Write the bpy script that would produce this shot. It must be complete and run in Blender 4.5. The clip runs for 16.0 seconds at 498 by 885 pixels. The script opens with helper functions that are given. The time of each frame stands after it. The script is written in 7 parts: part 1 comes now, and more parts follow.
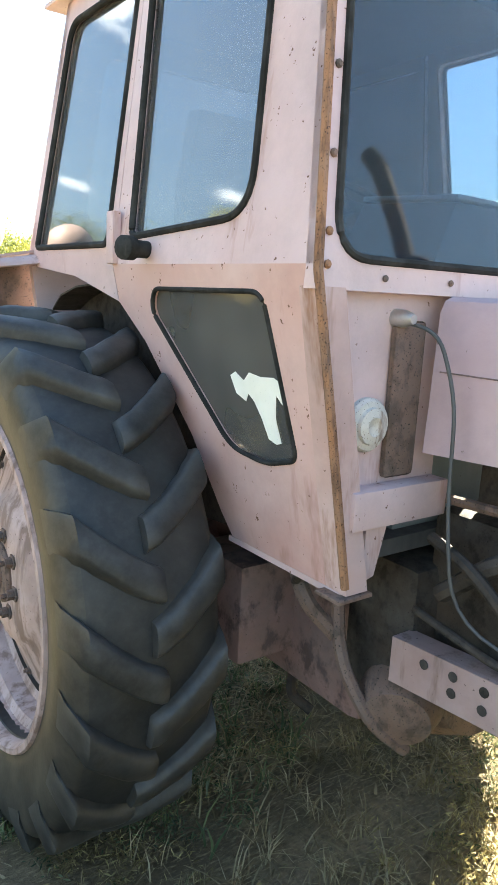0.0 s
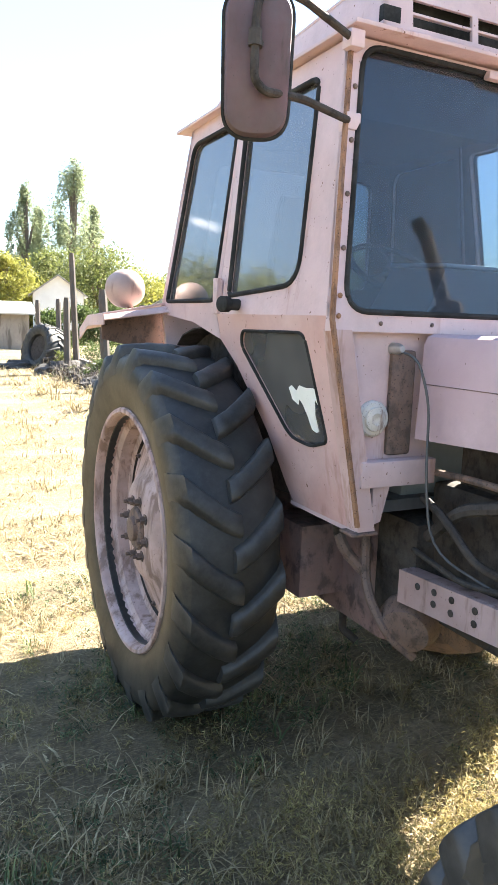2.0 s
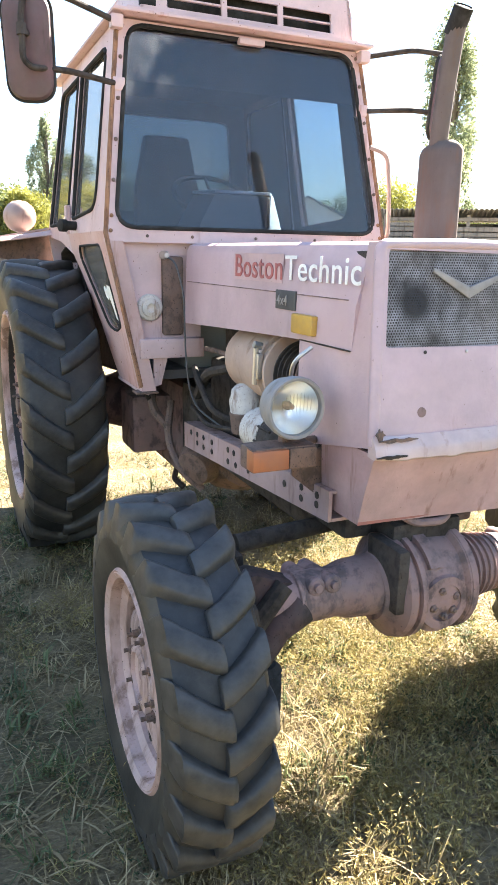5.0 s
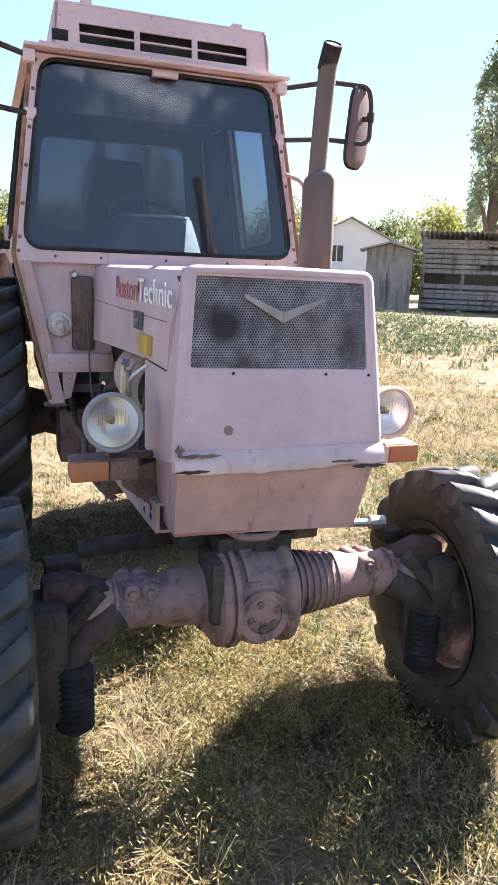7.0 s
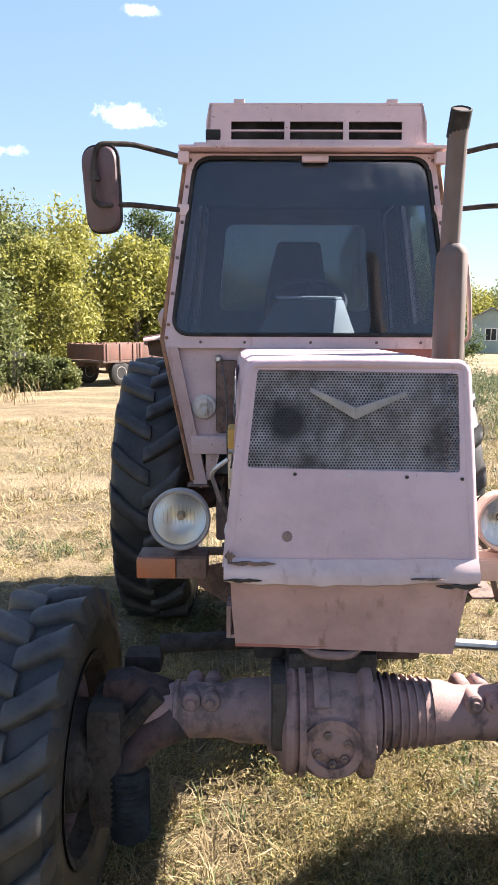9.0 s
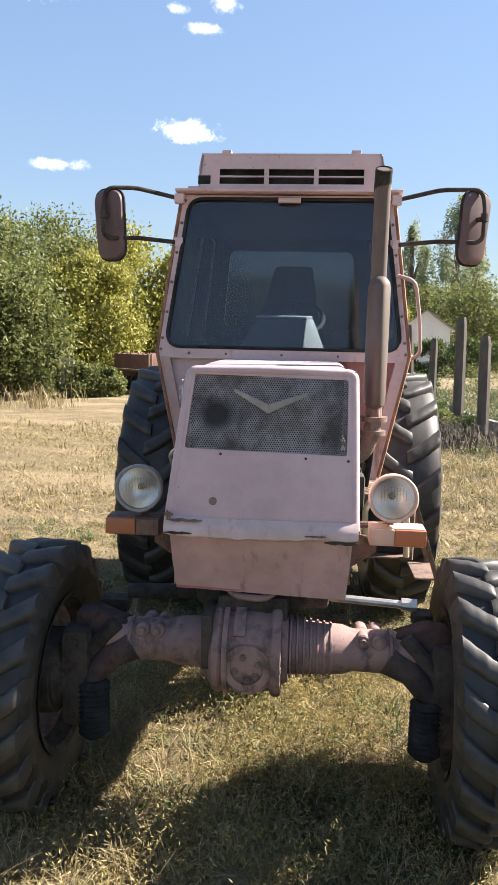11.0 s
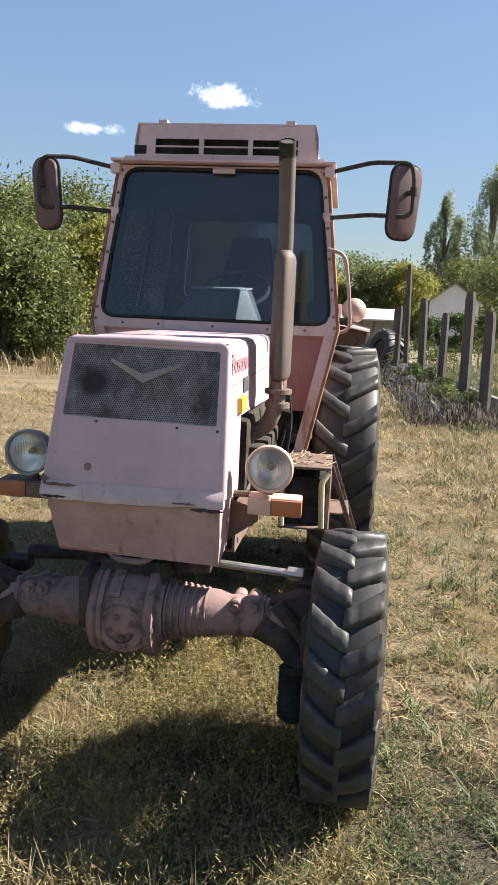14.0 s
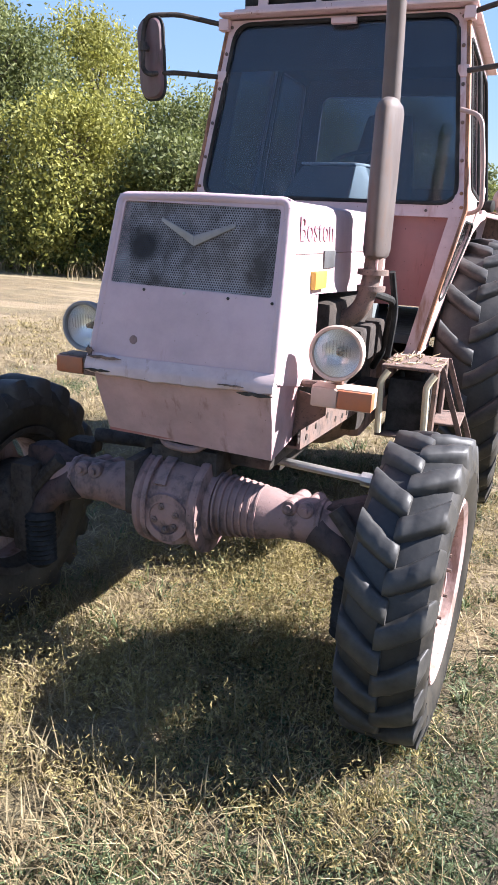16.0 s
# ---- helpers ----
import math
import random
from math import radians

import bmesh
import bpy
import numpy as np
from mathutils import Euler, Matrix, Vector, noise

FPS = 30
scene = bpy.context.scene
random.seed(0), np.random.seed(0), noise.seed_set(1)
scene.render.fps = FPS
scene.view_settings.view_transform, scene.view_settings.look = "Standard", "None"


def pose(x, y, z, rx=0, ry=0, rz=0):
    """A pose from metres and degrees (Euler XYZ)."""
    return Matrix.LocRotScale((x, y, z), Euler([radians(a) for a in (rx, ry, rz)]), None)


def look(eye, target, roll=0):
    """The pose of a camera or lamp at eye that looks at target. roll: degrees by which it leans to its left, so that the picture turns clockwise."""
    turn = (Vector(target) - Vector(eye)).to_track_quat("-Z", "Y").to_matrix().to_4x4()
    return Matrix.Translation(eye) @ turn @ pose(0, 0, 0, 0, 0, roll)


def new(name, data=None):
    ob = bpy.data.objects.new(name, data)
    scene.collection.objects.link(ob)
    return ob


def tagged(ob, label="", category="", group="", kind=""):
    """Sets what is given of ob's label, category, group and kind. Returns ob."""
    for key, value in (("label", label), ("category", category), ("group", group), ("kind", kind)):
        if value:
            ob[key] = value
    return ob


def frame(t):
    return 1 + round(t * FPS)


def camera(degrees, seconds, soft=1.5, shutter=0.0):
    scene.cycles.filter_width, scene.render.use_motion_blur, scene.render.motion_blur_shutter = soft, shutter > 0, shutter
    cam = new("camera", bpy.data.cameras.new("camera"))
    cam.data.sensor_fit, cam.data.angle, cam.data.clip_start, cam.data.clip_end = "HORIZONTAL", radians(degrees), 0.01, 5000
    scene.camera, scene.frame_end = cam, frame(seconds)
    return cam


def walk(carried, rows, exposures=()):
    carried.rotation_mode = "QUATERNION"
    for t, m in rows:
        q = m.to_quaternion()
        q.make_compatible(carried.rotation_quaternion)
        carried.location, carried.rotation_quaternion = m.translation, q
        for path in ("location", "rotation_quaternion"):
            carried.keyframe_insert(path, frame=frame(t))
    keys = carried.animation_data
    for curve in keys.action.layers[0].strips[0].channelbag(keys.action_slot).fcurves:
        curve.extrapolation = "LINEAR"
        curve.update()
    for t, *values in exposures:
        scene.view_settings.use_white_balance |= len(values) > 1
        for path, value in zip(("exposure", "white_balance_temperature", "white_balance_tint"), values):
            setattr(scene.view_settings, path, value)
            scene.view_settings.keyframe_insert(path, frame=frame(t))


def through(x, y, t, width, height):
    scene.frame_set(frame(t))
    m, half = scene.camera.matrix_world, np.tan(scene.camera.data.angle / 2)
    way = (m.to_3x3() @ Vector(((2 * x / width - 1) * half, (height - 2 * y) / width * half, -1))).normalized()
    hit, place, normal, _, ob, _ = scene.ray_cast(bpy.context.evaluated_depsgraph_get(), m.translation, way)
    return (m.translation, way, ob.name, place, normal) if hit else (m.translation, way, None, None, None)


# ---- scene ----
cam = camera(38.7, 16.0)
METRES, AWAY, AHEAD, EYE, TILT, LEAN, TURN = 6.0, -1.5562, 0.3647, 1.6409, -11.9074, -2.8774, -36.0531
ROWS = [
    (0.0, 0.0, 0.0, 0.0, 0.0, 0.0, -0.0),
    (0.5, 0.0147, -0.0384, -0.0069, 6.02, 1.26, -1.71),
    (1.0, 0.0198, -0.0758, -0.015, 4.54, -0.79, -0.48),
    (1.5, 0.0157, -0.113, -0.0185, 9.17, 1.01, -1.31),
    (2.0, 0.0417, -0.1332, -0.0242, 9.92, 2.5, -1.12),
    (2.5, 0.0827, -0.1563, -0.0375, 9.54, -0.2, -2.36),
    (3.0, 0.1018, -0.1853, -0.0469, 9.12, -0.23, 1.18),
    (3.5, 0.1145, -0.2148, -0.0567, 8.74, -2.25, -0.3),
    (4.0, 0.1448, -0.2247, -0.0617, 8.01, -3.08, 1.55),
    (6.5, 0.3178, -0.2474, -0.0679, 18.9, -1.71, -6.28),
    (7.0, 0.333, -0.2322, -0.0646, 16.08, -1.35, -2.7),
    (7.5, 0.3304, -0.2025, -0.0542, 19.02, 0.81, -3.41),
    (8.0, 0.3455, -0.1806, -0.0471, 25.58, 0.81, -2.98),
    (8.5, 0.3723, -0.1643, -0.0443, 33.74, -0.11, -6.93),
    (9.0, 0.398, -0.1714, -0.0407, 36.38, 2.31, -5.03),
    (11.5, 0.5288, -0.2223, -0.0556, 40.84, 2.88, -6.99),
    (12.0, 0.5483, -0.2327, -0.0556, 40.98, 2.23, -5.47),
    (12.5, 0.574, -0.2168, -0.0485, 42.67, 5.65, -5.5),
    (13.0, 0.598, -0.1864, -0.0467, 44.54, 3.61, -7.7),
    (13.5, 0.5978, -0.1717, -0.048, 43.74, 0.07, -7.9),
    (14.0, 0.5796, -0.1573, -0.0416, 42.51, 0.3, -8.49),
    (14.5, 0.5718, -0.1425, -0.0409, 43.81, -0.1, -6.87),
    (15.0, 0.5899, -0.1181, -0.0438, 52.0, -0.71, -7.9),
    (15.5, 0.6019, -0.094, -0.0511, 58.59, -5.43, -11.74),
    (16.0, 0.5842, -0.0731, -0.0572, 56.56, -7.97, -11.18),
]
walk(cam, [(t, pose(AWAY, AHEAD, EYE, TILT, LEAN, TURN) @ pose(METRES * x, METRES * y, METRES * z, 90 + pitch, roll, yaw)) for t, x, y, z, yaw, pitch, roll in ROWS],
     [(0.0, 3.55, 6900, 1), (2.0, 3.32, 6700, 9), (4.0, 3.60, 7050, 10), (6.5, 2.85, 6500, 14), (7.5, 2.62, 6350, 19), (9.0, 2.42, 6550, 17), (11.5, 1.98, 6750, 12), (13.5, 1.73, 6450, 12), (14.0, 1.68, 6550, 12), (16.0, 2.14, 5850, 17)])


# ---- world, sun ----
AZ, EL = radians(20.5), radians(40.0)          # the sun stands over the tractor's left flank, a little to the rear
to_sun = Vector((math.cos(AZ) * math.cos(EL), math.sin(AZ) * math.cos(EL), math.sin(EL)))
world = bpy.data.worlds.new("sky")
scene.world = world
world.use_nodes = True
wn, wl = world.node_tree.nodes, world.node_tree.links
sky = wn.new("ShaderNodeTexSky")
sky.sky_type, sky.sun_disc = "NISHITA", False
sky.sun_elevation, sky.sun_rotation = EL, math.pi / 2 - AZ
sky.air_density, sky.dust_density, sky.ozone_density = 1.0, 0.15, 1.4
# a few fair-weather clouds, each a ragged patch round its own direction
wg = wn.new("ShaderNodeTexCoord")
wnoise = wn.new("ShaderNodeTexNoise")
wnoise.inputs["Scale"].default_value, wnoise.inputs["Detail"].default_value, wnoise.inputs["Roughness"].default_value = 34.0, 8.0, 0.68
wl.new(wg.outputs["Generated"], wnoise.inputs["Vector"])
# bright haze near the sun is held back a little
lum = wn.new("ShaderNodeVectorMath")
lum.operation = "DOT_PRODUCT"
lum.inputs[1].default_value = (0.15, 0.65, 0.2)
wl.new(sky.outputs[0], lum.inputs[0])
den = wn.new("ShaderNodeMath")
den.operation = "MULTIPLY_ADD"
den.inputs[1].default_value, den.inputs[2].default_value = 0.40, 1.0
wl.new(lum.outputs["Value"], den.inputs[0])
inv = wn.new("ShaderNodeMath")
inv.operation = "DIVIDE"
inv.inputs[0].default_value = 1.0
wl.new(den.outputs[0], inv.inputs[1])
held = wn.new("ShaderNodeVectorMath")
held.operation = "SCALE"
wl.new(sky.outputs[0], held.inputs[0])
wl.new(inv.outputs[0], held.inputs["Scale"])
tint = held.outputs[0]
for (dx, dy, dz), wide, tall, thick in (((-0.301, 0.852, 0.432), 0.062, 0.048, 1.0), ((-0.167, 0.949, 0.268), 0.052, 0.017, 1.0), ((-0.112, 0.908, 0.403), 0.030, 0.016, 0.6), ((-0.139, 0.916, 0.378), 0.026, 0.008, 0.55),
                                        ((-0.173, 0.902, 0.395), 0.018, 0.008, 0.5), ((-0.329, 0.918, 0.220), 0.045, 0.010, 0.5), ((-0.511, 0.818, 0.264), 0.035, 0.016, 0.7), ((-0.60, 0.35, 0.72), 0.16, 0.10, 1.0), ((0.2, -0.8, 0.55), 0.15, 0.10, 1.0), ((-0.85, -0.1, 0.52), 0.13, 0.10, 1.0)):
    q = wn.new("ShaderNodeMapping")
    q.vector_type = "TEXTURE"
    q.inputs["Location"].default_value = (dx, dy, dz)
    q.inputs["Rotation"].default_value = (0, 0, math.atan2(dy, dx) - math.pi / 2)
    q.inputs["Scale"].default_value = (wide, 0.2, tall)
    wl.new(wg.outputs["Generated"], q.inputs["Vector"])
    far = wn.new("ShaderNodeVectorMath")
    far.operation = "LENGTH"
    wl.new(q.outputs[0], far.inputs[0])
    less = wn.new("ShaderNodeMath")
    less.operation = "MULTIPLY_ADD"
    less.inputs[1].default_value, less.inputs[2].default_value = -0.42, 0.36
    wl.new(far.outputs["Value"], less.inputs[0])
    both = wn.new("ShaderNodeMath")
    wl.new(less.outputs[0], both.inputs[0])
    wl.new(wnoise.outputs["Fac"], both.inputs[1])
    soft = wn.new("ShaderNodeMapRange")
    soft.interpolation_type = "SMOOTHSTEP"
    soft.inputs["From Min"].default_value, soft.inputs["From Max"].default_value, soft.inputs["To Max"].default_value = 0.50, 0.95, thick
    wl.new(both.outputs[0], soft.inputs["Value"])
    k = wn.new("ShaderNodeMix")
    k.data_type = "RGBA"
    k.inputs[7].default_value = (9.0, 9.0, 9.3, 1)
    wl.new(soft.outputs["Result"], k.inputs[0])
    wl.new(tint, k.inputs[6])
    tint = k.outputs[2]
wl.new(tint, wn["Background"].inputs["Color"])
wn["Background"].inputs["Strength"].default_value = 0.110
sun = new("sun", bpy.data.lights.new("sun", "SUN"))
sun.data.energy, sun.data.angle, sun.data.color = 5.0, radians(0.55), (1.0, 0.945, 0.86)
sun.matrix_basis = look((0, 0, 30), Vector((0, 0, 30)) - to_sun)


# ---- materials ----
def material(name, rough=0.7, metal=0.0):
    m = bpy.data.materials.new(name)
    m.use_nodes = True
    b = m.node_tree.nodes["Principled BSDF"]
    b.inputs["Roughness"].default_value, b.inputs["Metallic"].default_value = rough, metal
    return m, m.node_tree.nodes, m.node_tree.links, b


def noise_node(n, l, scale, detail=6.0, rough=0.6, stretch=None):
    t = n.new("ShaderNodeTexNoise")
    t.inputs["Scale"].default_value, t.inputs["Detail"].default_value, t.inputs["Roughness"].default_value = scale, detail, rough
    g = n.new("ShaderNodeTexCoord")
    if stretch:
        q = n.new("ShaderNodeMapping")
        q.inputs["Scale"].default_value = stretch
        l.new(g.outputs["Object"], q.inputs["Vector"])
        l.new(q.outputs[0], t.inputs["Vector"])
    else:
        l.new(g.outputs["Object"], t.inputs["Vector"])
    return t.outputs["Fac"]


def ramp(n, l, fac, stops):
    r = n.new("ShaderNodeValToRGB")
    while len(r.color_ramp.elements) < len(stops):
        r.color_ramp.elements.new(0.5)
    for e, (at, c) in zip(r.color_ramp.elements, stops):
        e.position, e.color = at, (*c, 1) if len(c) == 3 else (c[0], c[0], c[0], 1)
    l.new(fac, r.inputs["Fac"])
    return r.outputs["Color"]


def mix(n, l, fac, a, b):
    k = n.new("ShaderNodeMix")
    k.data_type = "RGBA"
    for socket, v in ((k.inputs[0], fac), (k.inputs[6], a), (k.inputs[7], b)):
        if isinstance(v, (int, float)):
            socket.default_value = v
        elif isinstance(v, tuple):
            socket.default_value = (*v, 1)
        else:
            l.new(v, socket)
    return k.outputs[2]


def bump(n, l, b, height, strength, distance):
    k = n.new("ShaderNodeBump")
    k.inputs["Strength"].default_value, k.inputs["Distance"].default_value = strength, distance
    l.new(height, k.inputs["Height"])
    l.new(k.outputs[0], b.inputs["Normal"])


def worn(name, base, dark, wear, rust_at=0.62, rough=0.5, scale=3.0, metal=0.0, spots=0.69, grain=0.12, dirt=0.55, run=0.18, dent=0.0, spec=0.5):
    """Old paint: cloudy fading, fine specks, streaks and rust where it has come off."""
    m, n, l, b = material(name, rough, metal)
    b.inputs["Specular IOR Level"].default_value = spec
    cloud = noise_node(n, l, scale)
    fine = noise_node(n, l, scale * 22, 4)
    streak = noise_node(n, l, scale * 3, 5, 0.65, (1.0, 1.0, run))
    c = mix(n, l, ramp(n, l, cloud, [(0.3, (0.0,)), (0.72, (1.0,))]), base, dark)
    c = mix(n, l, ramp(n, l, streak, [(rust_at, (0.0,)), (min(rust_at + 0.12, 1), (0.8,))]), c, wear)
    grime = noise_node(n, l, scale * 0.9, 8, 0.7)
    c = mix(n, l, ramp(n, l, grime, [(0.44, (0.0,)), (0.75, (dirt,))]), c, tuple(0.35 * v + 0.08 for v in dark))
    chips = ramp(n, l, fine, [(spots, (0.0,)), (spots + 0.03, (1.0,))])
    c = mix(n, l, chips, c, tuple(v * 0.45 for v in wear))
    l.new(c, b.inputs["Base Color"])
    l.new(ramp(n, l, streak, [(0.3, (rough * 0.85,)), (0.75, (min(rough * 1.5, 0.95),))]), b.inputs["Roughness"])
    if dent:
        # shallow dents and waves in the sheet
        h = n.new("ShaderNodeMath")
        h.operation = "MULTIPLY_ADD"
        h.inputs[1].default_value = dent
        l.new(noise_node(n, l, 4.5, 2, 0.4), h.inputs[0])
        l.new(fine, h.inputs[2])
        bump(n, l, b, h.outputs[0], max(grain, 0.5), 0.002)
    else:
        bump(n, l, b, fine, grain, 0.002)
    return m


PINK = worn("faded pink paint", (0.62, 0.465, 0.455), (0.53, 0.365, 0.35), (0.30, 0.13, 0.07), 0.60, 0.5, 2.6, spots=0.67, dent=6.0)
PINK_RUSTY = worn("pink paint eaten by rust", (0.60, 0.44, 0.42), (0.50, 0.32, 0.28), (0.27, 0.125, 0.065), 0.54, 0.6, 3.5, spots=0.68, grain=0.3)
PINK_RED = worn("reddened faded paint", (0.60, 0.43, 0.41), (0.52, 0.29, 0.25), (0.30, 0.13, 0.07), 0.60, 0.55, 2.2, spots=0.66)
CREAM_LIP = worn("pale chipped paint on a folded edge", (0.58, 0.47, 0.46), (0.48, 0.35, 0.33), (0.24, 0.13, 0.08), 0.60, 0.5, 5.0, spots=0.72)
RAIL = worn("dirty pink frame paint", (0.44, 0.31, 0.29), (0.32, 0.20, 0.175), (0.15, 0.085, 0.055), 0.54, 0.65, 4.0, spots=0.68, grain=0.3)
SHELL_GREY = worn("grey lamp shell paint", (0.30, 0.29, 0.28), (0.22, 0.205, 0.195), (0.12, 0.09, 0.07), 0.6, 0.55, 7.0)
CREAM_STRAP = worn("cream webbing", (0.62, 0.54, 0.36), (0.52, 0.44, 0.28), (0.3, 0.24, 0.15), 0.62, 0.8, 12.0)
PINK_HOOD = worn("washed-out pink hood paint", (0.535, 0.395, 0.415), (0.455, 0.32, 0.335), (0.35, 0.23, 0.21), 0.63, 0.42, 3.0, spots=0.70, dirt=0.5, dent=9.0)
PINK_AXLE = worn("dusty pink cast iron", (0.31, 0.195, 0.175), (0.18, 0.105, 0.092), (0.065, 0.047, 0.042), 0.50, 0.7, 5.0, spots=0.69, grain=0.5, dirt=0.8, run=0.7)
KNUCKLE = worn("greasy cast iron with pink remains", (0.10, 0.058, 0.052), (0.022, 0.019, 0.017), (0.02, 0.018, 0.016), 0.48, 0.75, 5.0, spots=0.66, grain=0.5, run=0.6, spec=0.2)
RIM = worn("dirty pink wheel paint", (0.50, 0.37, 0.345), (0.37, 0.23, 0.19), (0.17, 0.10, 0.07), 0.49, 0.65, 5.0, spots=0.66, dirt=0.8)
PINK_LOW = worn("stained pink apron paint", (0.50, 0.345, 0.35), (0.39, 0.235, 0.23), (0.19, 0.09, 0.06), 0.58, 0.55, 4.0, spots=0.71, dirt=0.75, dent=12.0)
RED = worn("dull red panel paint", (0.36, 0.145, 0.125), (0.28, 0.10, 0.085), (0.13, 0.05, 0.03), 0.6, 0.55, 3.0)
RUST = worn("bare rust", (0.26, 0.12, 0.06), (0.36, 0.18, 0.09), (0.10, 0.05, 0.03), 0.5, 0.85, 12.0, spots=0.6, grain=0.5)
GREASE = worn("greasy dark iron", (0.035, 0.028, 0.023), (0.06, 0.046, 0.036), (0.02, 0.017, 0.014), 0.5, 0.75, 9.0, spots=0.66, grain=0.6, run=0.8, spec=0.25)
IRON = worn("brown dusty iron", (0.20, 0.12, 0.09), (0.13, 0.085, 0.065), (0.07, 0.05, 0.04), 0.5, 0.8, 8.0, spots=0.62, grain=0.6, run=0.7)
BLACK = worn("black rubber seal", (0.014, 0.014, 0.013), (0.024, 0.023, 0.021), (0.045, 0.042, 0.038), 0.6, 0.85, 10.0, spec=0.15)
MAROON = worn("faded maroon mirror shell", (0.135, 0.07, 0.075), (0.08, 0.048, 0.05), (0.05, 0.036, 0.033), 0.6, 0.5, 8.0)
WHITE = worn("chipped white paint", (0.66, 0.63, 0.58), (0.54, 0.49, 0.43), (0.22, 0.13, 0.09), 0.54, 0.6, 11.0, spots=0.62)
TAN = worn("tan dusty sheet", (0.52, 0.40, 0.32), (0.44, 0.30, 0.23), (0.25, 0.14, 0.09), 0.6, 0.65, 6.0)
STEEL = worn("sooty exhaust steel", (0.118, 0.090, 0.077), (0.078, 0.060, 0.053), (0.13, 0.075, 0.05), 0.55, 0.6, 5.0, metal=0.15)
BADGE = worn("dull grey badge metal", (0.34, 0.33, 0.33), (0.22, 0.21, 0.21), (0.15, 0.12, 0.1), 0.6, 0.5, 12.0, metal=0.4)
SHADE_LINING = worn("dark cab lining that stands for shade", (0.055, 0.055, 0.06), (0.04, 0.04, 0.045), (0.08, 0.075, 0.07), 0.62, 0.8, 6.0)
BRIGHT = worn("dull bright metal", (0.62, 0.60, 0.57), (0.50, 0.48, 0.45), (0.3, 0.25, 0.2), 0.7, 0.35, 15.0, metal=0.8)
AMBER = worn("faded amber plastic", (0.40, 0.13, 0.05), (0.32, 0.10, 0.045), (0.2, 0.09, 0.05), 0.6, 0.4, 9.0)
YELLOW = worn("yellow marker plastic", (0.60, 0.36, 0.06), (0.52, 0.30, 0.055), (0.4, 0.2, 0.04), 0.75, 0.35, 9.0)
LETTER_RED = worn("faded red lettering", (0.40, 0.11, 0.11), (0.34, 0.10, 0.10), (0.5, 0.28, 0.27), 0.66, 0.5, 9.0)
LETTER_MAUVE = worn("bleached mauve lettering", (0.40, 0.17, 0.20), (0.44, 0.22, 0.25), (0.55, 0.36, 0.38), 0.62, 0.5, 9.0)
LETTER_WHITE = worn("white lettering", (0.86, 0.85, 0.83), (0.78, 0.76, 0.74), (0.6, 0.5, 0.46), 0.7, 0.5, 9.0)
BRONZE = worn("dull brown-pink lamp shell", (0.40, 0.285, 0.245), (0.31, 0.21, 0.18), (0.16, 0.09, 0.06), 0.62, 0.5, 5.0, spots=0.70)
PALE_PATCH = worn("chalky pale patch", (0.86, 0.86, 0.80), (0.80, 0.80, 0.72), (0.6, 0.6, 0.5), 0.7, 0.6, 14.0, dirt=0.1)
DARK_PLASTIC = worn("dark grey plastic", (0.05, 0.05, 0.052), (0.08, 0.08, 0.08), (0.1, 0.09, 0.08), 0.65, 0.55, 7.0)
SEAT = worn("dark seat cloth", (0.035, 0.035, 0.04), (0.05, 0.05, 0.055), (0.07, 0.065, 0.06), 0.6, 0.9, 9.0)
DASH = worn("pale dash panel", (0.80, 0.80, 0.77), (0.74, 0.73, 0.70), (0.35, 0.33, 0.3), 0.66, 0.5, 6.0)


def rubber(name, base, dirt, much):
    m, n, l, b = material(name, 0.52)
    b.inputs["Specular IOR Level"].default_value = 0.4
    dust = noise_node(n, l, 5, 8, 0.7)
    fine = noise_node(n, l, 60, 4)
    c = mix(n, l, ramp(n, l, dust, [(0.38, (0.0,)), (0.74, (much,))]), base, dirt)
    c = mix(n, l, ramp(n, l, fine, [(0.5, (0.0,)), (0.8, (0.3,))]), c, (0.06, 0.058, 0.055))
    l.new(c, b.inputs["Base Color"])
    bump(n, l, b, fine, 0.25, 0.002)
    return m


RUBBER = rubber("weathered tyre rubber", (0.012, 0.012, 0.012), (0.070, 0.066, 0.060), 0.60)
# lug colour lightened for dust and sunlit tops; the tread between stays dark
LUG_RUBBER = rubber("dusty worn lug rubber lightened as sunlit", (0.018, 0.0175, 0.017), (0.120, 0.113, 0.102), 0.62)
DUSTY_RUBBER = rubber("dusty tyre wall rubber", (0.013, 0.012, 0.011), (0.092, 0.079, 0.060), 0.75)


